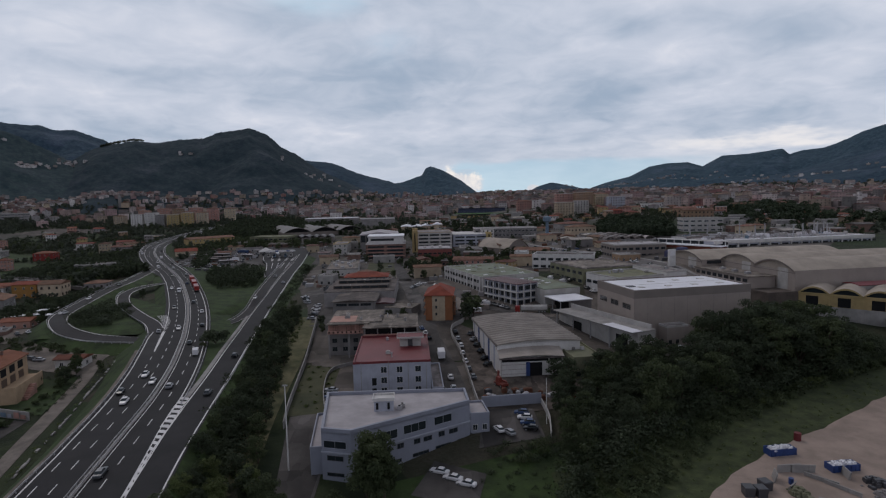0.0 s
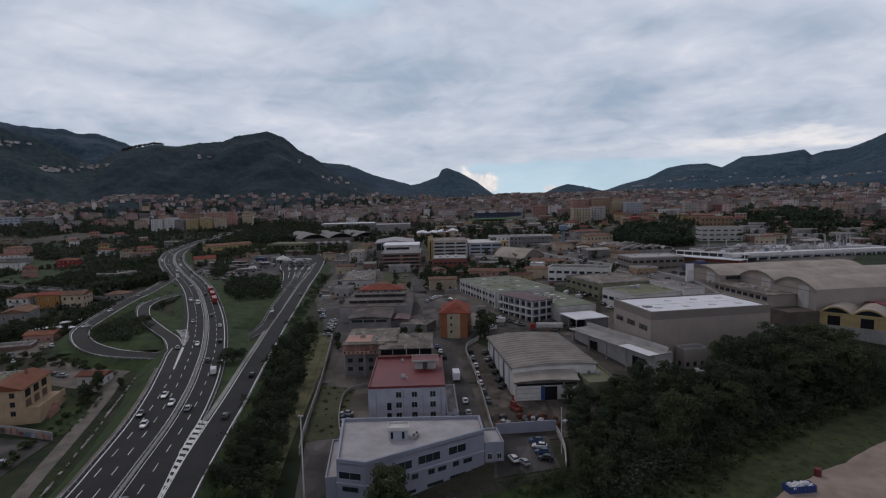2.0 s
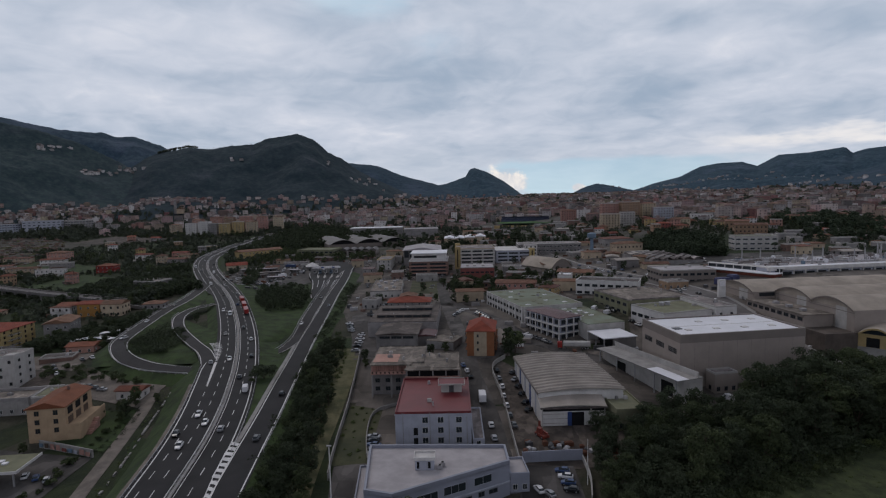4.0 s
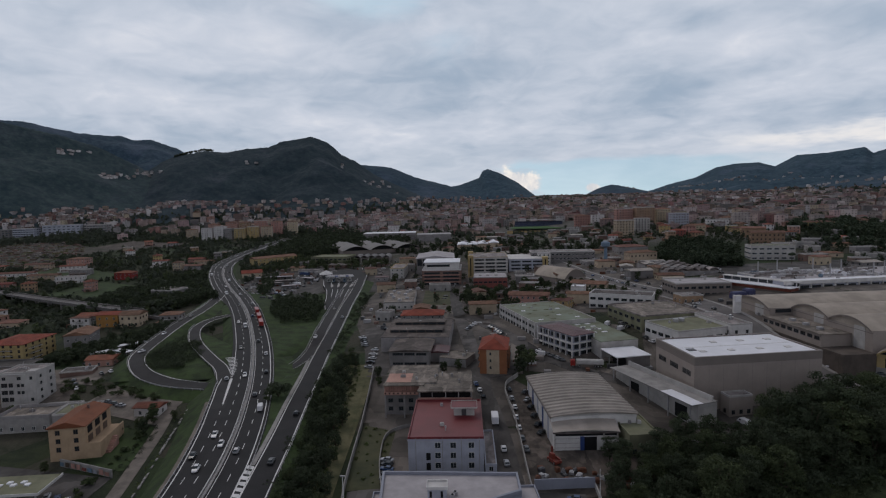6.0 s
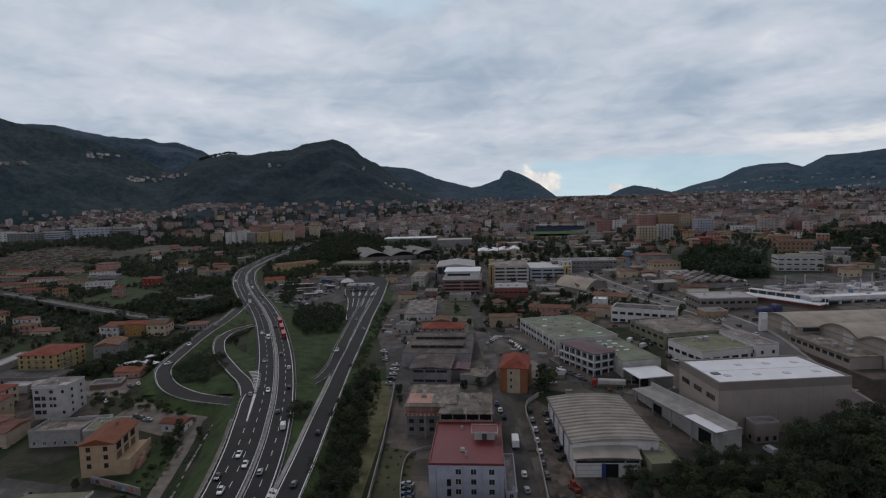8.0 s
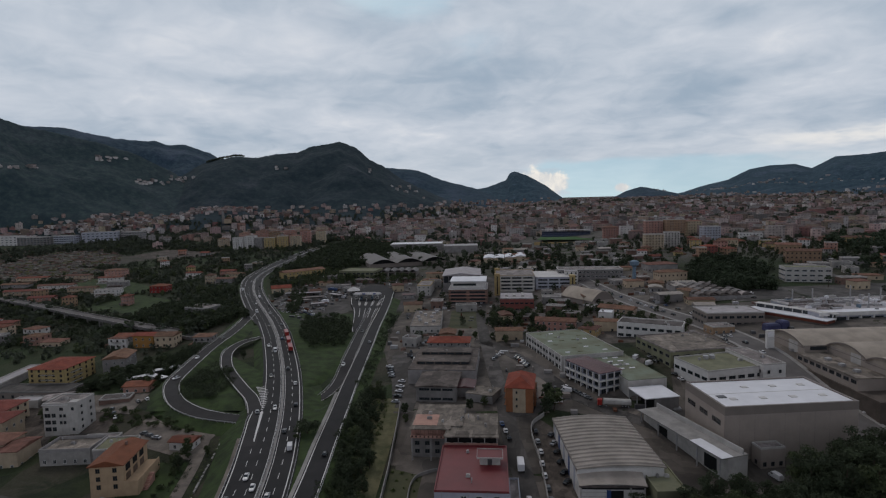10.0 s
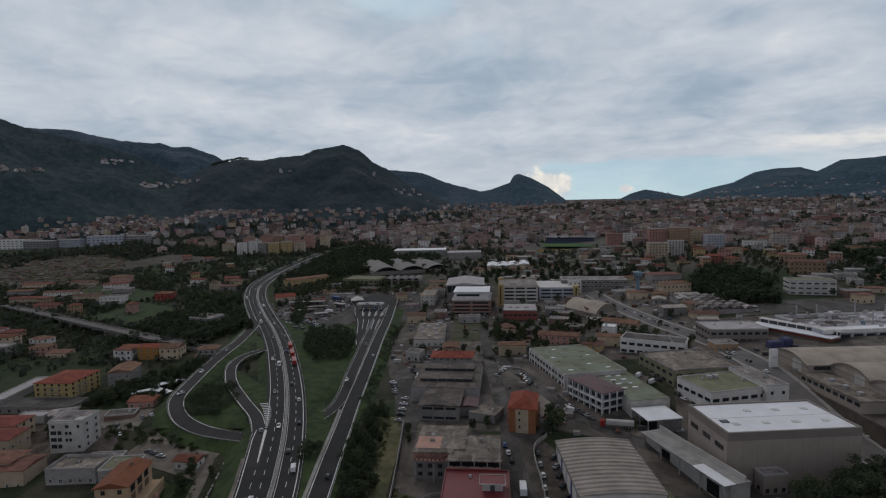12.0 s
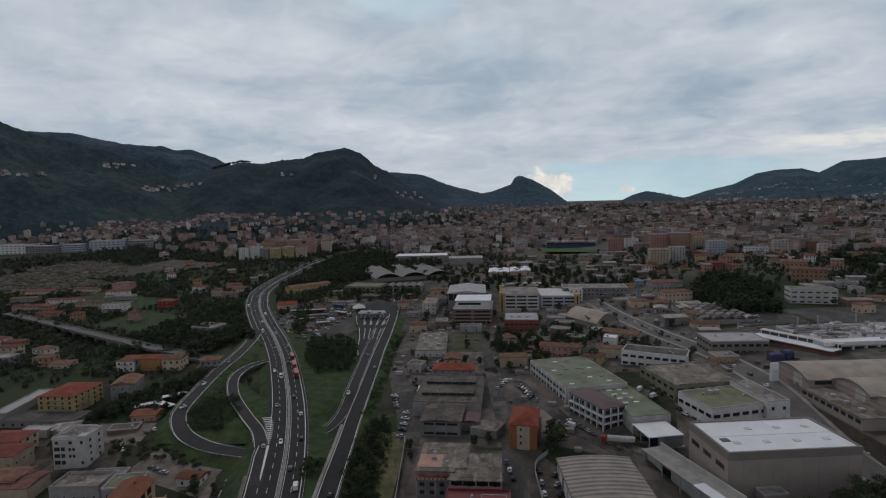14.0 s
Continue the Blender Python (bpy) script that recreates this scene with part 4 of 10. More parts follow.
patch("front_lawn", [(-26, 97), (40, 97), (32, 138), (-13, 123)], M["verge"], "rough lawn beside the grey offices", "grass", dz=0.4)
patch("office_drive", [(-6, 119), (8, 114), (11, 126), (-1, 131)], M["old_asphalt"], "small asphalt stand beside the offices", dz=0.5)
patch("front_bank", [(-46, 84), (40, 84), (38, 103), (-40, 112)], M["verge"], "overgrown bank below the offices", "grass", dz=0.35)
SAND = smooth([(46, 96), (51, 104), (55.5, 111), (64, 119), (70, 123.5), (82, 130.5), (102, 142), (126, 156.5), (138, 163)], 8)
SAND = [p + np.array([-0.5, 0.86]) * 1.3 * noise.noise(Vector((p[0] * 0.16, p[1] * 0.16, 2.0))) for p in SAND]
structure("sand_yard", ribbon(ribbon(Shape(), SAND, 0.0, 45.0, ground_z, 0.30), SAND, -0.9, 0.0, ground_z, 0.05, 0.30), M["sand"], "open yard of pale sandy gravel with a worn edge", "yard")
patch("meadow", [(40, 92), (136, 158), (152, 190), (22, 124)], M["meadow"], "strip of rough grass above the river wood", "grass", dz=0.2)
FIELDS = [[(-560, 590), (-430, 530), (-405, 575), (-540, 660)], [(-820, 640), (-600, 610), (-570, 700), (-800, 790)], [(-830, 800), (-610, 720), (-570, 800), (-790, 900)], [(-425, 480), (-340, 455), (-330, 510), (-410, 545)], [(-960, 690), (-840, 650), (-830, 800), (-950, 840)], [(-640, 820), (-540, 790), (-480, 850), (-620, 900)]]
for i, ring in enumerate(FIELDS):
    patch("field", ring, M["verge" if i in (0, 3) else "mud" if i == 5 else "crop"], "mown meadow among gardens" if i in (0, 3) else "bare grey ground beside the gardens" if i == 5 else "brown ploughed allotments in rows", "field", dz=0.25, n=20)


# ---- buildings ----
WINDOWS = {}


def window_mesh(w, h, frame="frame", bars=1):
    """A framed window facing -y, its pane set back in the frame."""
    key = (round(w, 2), round(h, 2), frame, bars)
    if key not in WINDOWS:
        s, t, seen = Shape(), 0.09, {}
        xs, gap = [-w / 2 - t], (w - 0.06 * bars) / (bars + 1)
        for i in range(bars + 1):
            xs += [-w / 2 + i * (gap + 0.06), -w / 2 + i * (gap + 0.06) + gap]
        xs.append(w / 2 + t)
        zs = [-t, 0.0, h, h + t]

        def at(i, k, y):
            if (i, k, y) not in seen:
                seen[i, k, y] = len(s.v)
                s.v.append((xs[i], y, zs[k]))
            return seen[i, k, y]

        def quad(m, *q):
            s.f.append(tuple(at(*p) for p in q))
            s.m.append(m)

        n = len(xs) - 1
        for i in range(n):
            for k in range(3):
                hole = k == 1 and i % 2 == 1
                y = -0.02 if hole else -0.09
                quad(1 if hole else 0, (i, k, y), (i + 1, k, y), (i + 1, k + 1, y), (i, k + 1, y))
                if hole:
                    quad(0, (i, k, -0.09), (i + 1, k, -0.09), (i + 1, k, y), (i, k, y)), quad(0, (i + 1, k + 1, -0.09), (i, k + 1, -0.09), (i, k + 1, y), (i + 1, k + 1, y))
                    quad(0, (i, k + 1, -0.09), (i, k, -0.09), (i, k, y), (i, k + 1, y)), quad(0, (i + 1, k, -0.09), (i + 1, k + 1, -0.09), (i + 1, k + 1, y), (i + 1, k, y))
        for i in range(n):
            quad(0, (i, 0, 0.04), (i + 1, 0, 0.04), (i + 1, 0, -0.09), (i, 0, -0.09)), quad(0, (i, 3, -0.09), (i + 1, 3, -0.09), (i + 1, 3, 0.04), (i, 3, 0.04))
        for k in range(3):
            quad(0, (0, k, 0.04), (0, k, -0.09), (0, k + 1, -0.09), (0, k + 1, 0.04)), quad(0, (n, k, -0.09), (n, k, 0.04), (n, k + 1, 0.04), (n, k + 1, -0.09))
        WINDOWS[key] = s.mesh("window", [M[frame], M["pane"]])
    return WINDOWS[key]


def side_pose(side, w, d, along, z):
    """Where a window sits: side 0 front (-y), 1 right, 2 back, 3 left; along is measured from that side's middle."""
    if side == 0:
        return pose(along, -d / 2, z)
    if side == 1:
        return pose(w / 2, along, z, 0, 0, 90)
    if side == 2:
        return pose(-along, d / 2, z, 0, 0, 180)
    return pose(-w / 2, -along, z, 0, 0, -90)


def windows(parent, w, d, side, cols, floors, z0, fh, ww=1.1, wh=1.4, frame="frame", bars=1, skip=(), margin=0.0, label=""):
    span = (w if side in (0, 2) else d) - 2 * margin
    at, way = parent.matrix_world.translation, parent.matrix_world.to_3x3() @ Vector(((0, -1, 0), (1, 0, 0), (0, 1, 0), (-1, 0, 0))[side])
    if way.x * at.x + way.y * at.y > 0.1 * math.hypot(at.x, at.y) and at.y > 180:
        return  # blind rear walls
    if at.y > 430 and ww < 2.0 and cols * floors > 1:
        # too small to tell apart from where the camera passes
        key = ("run", round(w, 2), round(d, 2), side, cols, floors, round(z0, 2), round(fh, 3), ww, round(wh, 2), frame, margin)
        if key not in WINDOWS:
            one, v, fs, ms = window_mesh(ww, wh, frame, bars), [], [], []
            for f in range(floors):
                for c in range(cols):
                    q, k = side_pose(side, w, d, span * ((c + 0.5) / cols - 0.5), z0 + f * fh), len(v)
                    v += [tuple(q @ p.co) for p in one.vertices]
                    fs += [tuple(k + i for i in p.vertices) for p in one.polygons]
                    ms += [p.material_index for p in one.polygons]
            me = bpy.data.meshes.new("glazing")
            me.from_pydata(v, [], fs)
            me.materials.append(M[frame]), me.materials.append(M["pane"])
            me.polygons.foreach_set("material_index", ms)
            WINDOWS[key] = me
        tagged(part("glazing", WINDOWS[key], None, parent), kind="stuff")
        return
    for f in range(floors):
        for c in range(cols):
            if (c, f) not in skip:
                part("window", window_mesh(ww, wh, frame, bars), None, parent, label, side_pose(side, w, d, span * ((c + 0.5) / cols - 0.5), z0 + f * fh))


def flat_roof(parent, w, d, h, m, rim="pale", high=0.6, t=0.3):
    part("roof", Shape().box(-w / 2 + t, -d / 2 + t, h - 0.25, w / 2 - t, d / 2 - t, h + 0.06), m, parent)
    s = Shape()
    s.box(-w / 2 - 0.04, -d / 2 - 0.04, h - 0.1, w / 2 + 0.04, -d / 2 + t, h + high).box(-w / 2 - 0.04, d / 2 - t, h - 0.1, w / 2 + 0.04, d / 2 + 0.04, h + high)
    s.box(-w / 2 - 0.04, -d / 2 + t, h - 0.1, -w / 2 + t, d / 2 - t, h + high).box(w / 2 - t, -d / 2 + t, h - 0.1, w / 2 + 0.04, d / 2 - t, h + high)
    part("parapet", s, M[rim] if isinstance(rim, str) else rim, parent)


def hip_roof(parent, w, d, h, m, rise=2.0, over=0.6, gable=False):
    w2, d2 = w / 2 + over, d / 2 + over
    s = Shape()
    if w >= d:
        r = w2 if gable else max(0.3, w2 - d2)
        a, b = (-r, 0, h + rise), (r, 0, h + rise)
        s.face((-w2, -d2, h), (w2, -d2, h), b, a).face((w2, d2, h), (-w2, d2, h), a, b)
        s.face((w2, -d2, h), (w2, d2, h), b).face((-w2, d2, h), (-w2, -d2, h), a)
    else:
        r = d2 if gable else max(0.3, d2 - w2)
        a, b = (0, -r, h + rise), (0, r, h + rise)
        s.face((w2, -d2, h), (w2, d2, h), b, a).face((-w2, d2, h), (-w2, -d2, h), a, b)
        s.face((-w2, -d2, h), (w2, -d2, h), a).face((w2, d2, h), (-w2, d2, h), b)
    s.box(-w2, -d2, h - 0.22, w2, d2, h - 0.003, 0)
    part("roof", s, m, parent)


def vault(s, w, d, h, rise, n=14, x0=0.0, thick=0.35, m=0):
    """A curved roof across w, running along y."""
    ring = []
    for i in range(n + 1):
        u = -1 + 2 * i / n
        ring.append((x0 + u * w / 2, h + rise * (1 - u * u)))
    for (xa, za), (xb, zb) in zip(ring, ring[1:]):
        s.face((xa, -d / 2, za), (xb, -d / 2, zb), (xb, d / 2, zb), (xa, d / 2, za), m=m)
        s.face((xb, -d / 2, zb - thick), (xa, -d / 2, za - thick), (xa, d / 2, za - thick), (xb, d / 2, zb - thick), m=m)
        for y, o in ((-d / 2, 1), (d / 2, -1)):
            q = [(xa, y, za - thick), (xb, y, zb - thick), (xb, y, zb), (xa, y, za)]
            s.face(*(q if o > 0 else q[::-1]), m=m)
    return ring


def low(x, y, w, d, rot):
    c, s = math.cos(radians(rot)), math.sin(radians(rot))
    return min(ground_z(x + a * c - b * s, y + a * s + b * c) for a in (-w / 2, w / 2) for b in (-d / 2, d / 2)) - 0.6


OCCUPIED = []


def building(name, label, category, x, y, rot, w, d, top, wall, roof, kind="flat", floors=3, cols=(4, 4), ww=1.1, wh=1.4, frame="frame", rim="pale", rise=2.0, group="", sides=None, first=1.0, base=None, lip=0.6):
    """A building centred at (x, y) whose walls end at the height top above sea of the scene."""
    z = low(x, y, w, d, rot) if base is None else base
    sides = sides or ((0, 1, 3) if abs(x) < 60 or y < 250 else (0, 1) if x < 0 else (0, 3))
    h = top - z
    OCCUPIED.append((x, y, 0.5 * math.hypot(w, d)))
    b = thing(name, pose(x, y, z, 0, 0, rot), label, category, group)
    part("wall", Shape().box(-w / 2, -d / 2, 0, w / 2, d / 2, h), M[wall], b)
    if kind == "flat":
        flat_roof(b, w, d, h, M[roof], rim, lip)
        if y < 420 and min(w, d) > 7.5 and abs(x) < 240:
            q = random.Random(int(x * 7 + y))
            for _ in range(3 if w * d > 150 else 2):
                u, v, k = q.uniform(-0.38, 0.38) * w, q.uniform(-0.38, 0.38) * d, q.choice((0.45, 0.7, 1.0))
                if q.random() < 0.4:
                    part("vent_pipe", Shape().tube(u, v, h, h + q.uniform(0.7, 1.5), 0.16, 0.16, 6).tube(u, v, h + 1.0, h + 1.6, 0.28, 0.22, 6), M["steel"], b)
                else:
                    part("roof_unit", Shape().box(u - k, v - 0.5, h + 0.1, u + k, v + 0.5, h + 1.0, taper=0.05).box(u - k * 0.6, v - 0.3, h + 1.0, u + k * 0.6, v + 0.3, h + 1.15), M[q.choice(("steel", "pale", "plaster"))], b)
    elif kind in ("hip", "gable"):
        hip_roof(b, w, d, h, M[roof], rise, gable=kind == "gable")
    if floors:
        fh = (h - 0.6) / floors
        for s in sides:
            windows(b, w, d, s, cols[0] if s in (0, 2) else cols[1], floors, 0.6 + first, fh, ww, min(wh, fh - 1.2), frame)
    return b, h


def chimney(parent, x, y, z, w=0.7, h=1.3, m="brick"):
    part("chimney", Shape().box(x - w / 2, y - w / 2, z - 0.8, x + w / 2, y + w / 2, z + h).box(x - w / 2 - 0.1, y - w / 2 - 0.1, z + h, x + w / 2 + 0.1, y + w / 2 + 0.1, z + h + 0.15), M[m], parent)


def balcony(parent, at, w=3.0, m="pale"):
    s = Shape().box(-w / 2, -1.2, -0.15, w / 2, 0.0, 0)
    b = part("balcony", s, M[m], parent, at=at)
    r = Shape().box(-w / 2, -1.2, 0.9, w / 2, -1.14, 0.98)
    for i in range(int(w / 0.4) + 1):
        r.box(-w / 2 + i * 0.4 - 0.02, -1.2, 0, -w / 2 + i * 0.4 + 0.02, -1.15, 0.9)
    part("railing", r, M["darkframe"], b)
    return b


def grey_offices():
    z = -12.6
    ring = [(-26.5, 126), (-19.5, 124.3), (8.0, 141.8), (7.2, 151.2), (-30, 150)]
    b = thing("office_building", pose(0, 0, z), "blue-grey office block with long window bands and a pale flat roof", "office building")
    top = 0.2 - z
    part("wall", Shape().prism(ring, 0, top), M["bluegrey"], b)
    inner = [(-26.0, 126.6), (-19.6, 125.0), (7.4, 142.2), (6.7, 150.7), (-29.3, 149.5)]
    part("roof", Shape().prism(inner, top - 0.2, top + 0.05), M["palegroof"], b)
    s = Shape()
    for (p, q), (pi, qi) in zip(zip(ring, ring[1:] + ring[:1]), zip(inner, inner[1:] + inner[:1])):
        s.prism([p, q, qi, pi], top - 0.3, top + 0.9)
    part("parapet", s, M["bluegrey"], b)
    def facade(p, q, items):
        p, q = np.array(p), np.array(q)
        t = (q - p) / np.hypot(*(q - p))
        a = math.degrees(math.atan2(t[1], t[0]))
        for u, zz, w, h, bars in items:
            c = p + t * u
            part("window", window_mesh(w, h, "palegrey" if w > 4.5 else "darkframe", max(1, bars - 2)), None, b, "", pose(c[0], c[1], zz, 0, 0, a))
        return a
    facade(ring[0], ring[1], [(3.3, 9.2, 5.4, 1.6, 3), (3.3, 6.3, 3.8, 1.0, 3), (3.3, 2.6, 4.0, 0.7, 3)])
    facade(ring[1], ring[2], [(9.0, 9.2, 5.5, 2.0, 4), (16.5, 9.4, 6.0, 2.0, 4), (24.5, 9.6, 5.0, 1.9, 3), (9, 6.2, 1.5, 1.1, 1), (12.5, 6.3, 1.6, 1.1, 1), (17, 6.3, 1.6, 1.1, 1), (20, 6.3, 2.2, 1.0, 1), (24, 6.4, 1.6, 1.1, 1), (27.5, 6.4, 2.4, 1.0, 1), (11.0, 3.0, 3.2, 0.7, 3), (18, 3.2, 4.4, 0.7, 4), (24.5, 3.4, 4.4, 0.7, 4), (29.5, 2.2, 1.5, 2.0, 1)])
    a = facade(ring[2], ring[3], [(4.5, 7.4, 5.0, 0.9, 3)])
    ledge = Shape()
    for p, q in ((ring[0], ring[1]), (ring[1], ring[2])):
        d = np.array(q) - np.array(p)
        n = np.array([d[1], -d[0]]) / np.hypot(*d) * 0.35
        ledge.prism([tuple(np.array(p) + n), tuple(np.array(q) + n), q, p], 8.0, 8.3)
    part("string_course", ledge, M["palegrey"], b)
    st = thing("roof_hut", pose(-13.5, 139, 0.25, 0, 0, 4), "white stair head on the office roof", "roof hut")
    part("wall", Shape().box(-2.4, -1.6, 0, 2.4, 1.6, 2.7), M["palegrey"], st)
    part("roof", Shape().box(-2.7, -2.0, 2.7, 2.7, 2.0, 3.0).box(-2.7, -2.0, 3.0, 2.7, -1.8, 3.5).box(-2.7, 1.8, 3.0, 2.7, 2.0, 3.5).box(-2.7, -1.8, 3.0, -2.5, 1.8, 3.5).box(2.5, -1.8, 3.0, 2.7, 1.8, 3.5), M["white"], st)
    for x in (-1.6, 1.2):
        part("opening", Shape().box(x - 0.3, -1.66, 0.5, x + 0.3, -1.55, 2.2), M["dark"], st)
    for i, (x, y) in enumerate(((-9.6, 138.2), (-9.0, 139.8))):
        u = thing("air_conditioner", pose(x, y, 0.25, 0, 0, 8), "grey rooftop air-conditioning unit", "air conditioner", "rooftop units")
        part("casing", Shape().box(-0.6, -0.45, 0.1, 0.6, 0.45, 1.1), M["steel"], u)
        part("fan_grille", Shape().tube(0, 0, 1.1, 1.16, 0.36, 0.36, 12), M["dark"], u)
    an, h = building("office_annex", "low blue-grey wing with a pale flat roof", "building", 10.0, 147, 8, 5.0, 9.0, -3.2, "bluegrey", "palegroof", floors=1, cols=(2, 2), rim="bluegrey")
    an, h = building("office_side_wing", "low pale wing beside the offices", "building", -29.4, 138, 8, 3.2, 21, -4.6, "bluegrey", "palegroof", floors=0, rim="bluegrey")


def red_roofed_block():
    b, h = building("red_roofed_block", "pale grey three-storey block with a flat red roof", "office building", -14.6, 178.8, 3.6, 22.6, 31.4, 4.9, "palegrey", "redroof", floors=0, rim="redroof")
    w, d = 22.6, 31.4
    for f in range(4):
        for c, x in enumerate((-2.4, 2.2, 7.6)):
            part("window", window_mesh(1.6, 1.7, "frame", 1), None, b, "", pose(x, -d / 2, h - 2.9 - 3.1 * f))
    for f in range(3):
        part("opening", Shape().box(-5.9, -d / 2 - 0.05, h - 6.6 - 3.1 * f, -4.6, -d / 2 + 0.1, h - 4.4 - 3.1 * f), M["dark"], b)
    windows(b, w, d, 1, 6, 3, h - 9.0, 3.1, 1.2, 1.5)
    windows(b, w, d, 3, 6, 3, h - 9.0, 3.1, 1.2, 1.5)
    s = Shape()
    for x in (-9.0, -1.0, 4.7, 10.0):
        s.tube(x, -d / 2 - 0.08, 0, h + 0.3, 0.07, 0.07, 6)
    part("downpipes", s, M["concrete"], b)
    part("eaves_band", Shape().box(-w / 2 - 0.12, -d / 2 - 0.12, h - 0.55, w / 2 + 0.12, -d / 2 - 0.045, h - 0.15), M["palegrey"], b)
    p = thing("roof_hut", pose(-9.3, 182.5, 4.98, 0, 0, 3.6), "stair head with a red roof on posts", "roof hut")
    part("wall", Shape().box(-3.4, -1.4, 0, 3.4, 2.8, 2.9), M["pale"], p)
    part("roof", Shape().box(-4.2, -3.2, 2.9, 4.2, 3.4, 3.15), M["redroof"], p)
    part("rim", Shape().box(-4.3, -3.3, 2.95, 4.3, -3.19, 3.45).box(-4.3, 3.39, 2.95, 4.3, 3.5, 3.45).box(-4.3, -3.19, 2.95, -4.19, 3.39, 3.45).box(4.19, -3.19, 2.95, 4.3, 3.39, 3.45), M["pale"], p)
    part("door", Shape().box(-0.8, -1.5, 0.05, 0.7, -1.39, 2.3), M["darkframe"], p)
    lean, _ = building("side_wing", "low pale wing along the street", "building", -1.0, 176, 3.6, 3.4, 25, -3.4, "palegrey", "greyroof", floors=1, cols=(1, 5), rim="palegrey")


def ochre_house():
    b, h = building("ochre_house", "ochre house with a pink terrace and concrete flat roofs", "house", -31, 214, 3, 19, 22, 8.4, "plaster", "slabroof", floors=0, rim="slabroof", lip=0.2)
    part("terrace_roof", Shape().box(-9.9, -13.9, h - 0.28, 5.3, -11.02, h + 0.1), M["slabroof"], b)
    for x in (-9.2, -4.4, 0.3, 4.9):
        part("post", Shape().box(x - 0.18, -13.7, h - 2.5, x + 0.18, -13.4, h - 0.28), M["pink"], b)
    part("terrace_floor", Shape().box(-9.6, -13.8, h - 3.6, 5.2, -10.95, h - 3.35), M["pink"], b)
    part("terrace_parapet", Shape().box(-9.6, -13.9, h - 3.35, 5.2, -13.75, h - 2.5), M["pink"], b)
    part("terrace_wall", Shape().box(-9.52, -11.06, h - 3.3, 5.0, -10.98, h - 0.4), M["pink"], b)
    for i in range(10):
        part("baluster", Shape().box(-9.3 + 1.55 * i, -13.98, h - 3.2, -8.8 + 1.55 * i, -13.89, h - 2.6), M["dark"], b)
    part("pink_roof", Shape().box(-9.3, -10.6, h + 0.07, 0.0, 0.0, h + 0.14), M["pink"], b)
    for x in (-9.2, -2.2, 4.8):
        part("column", Shape().box(x - 0.25, -13.6, 0, x + 0.25, -13.2, h - 3.6), M["plaster"], b)
    windows(b, 19, 22, 0, 4, 1, h - 2.9, 3, 1.6, 1.9, "shutter")
    windows(b, 19, 22, 0, 5, 2, h - 10.4, 3.1, 1.6, 1.4, "darkframe")
    windows(b, 19, 22, 3, 4, 3, h - 9, 3.1, 1.1, 1.4)
    c, h = building("plaster_house", "grey plaster house with a paved flat roof", "house", -17.5, 207.5, 3, 19, 20, 8.0, "plaster", "slabroof", floors=3, cols=(4, 4), rim="slabroof", frame="shutter", lip=0.2)
    part("roof_slab", Shape().box(-9.9, -12.2, h - 0.28, 9.9, -10.02, h + 0.1), M["slabroof"], c)
    # near-black panel paints the loggia's shade onto the wall
    part("loggia", Shape().box(-9.0, -10.12, h - 2.9, 9.0, -10.03, h - 0.4), M["dark"], c, "near-black back of the loggia, its shade put into the colour")
    part("loggia_parapet", Shape().box(-9.6, -12.1, h - 3.3, 9.6, -11.9, h - 2.3).box(-9.6, -12.1, h - 3.5, 9.6, -10.03, h - 3.3), M["pink"], c)
    for x in (-9.3, -4.6, 0.2, 4.8, 9.3):
        part("post", Shape().box(x - 0.17, -12.05, h - 2.3, x + 0.17, -11.75, h - 0.28), M["plaster"], c)
    chimney(c, 2, 4, h, m="plaster"), chimney(c, 5, -3, h, m="plaster")


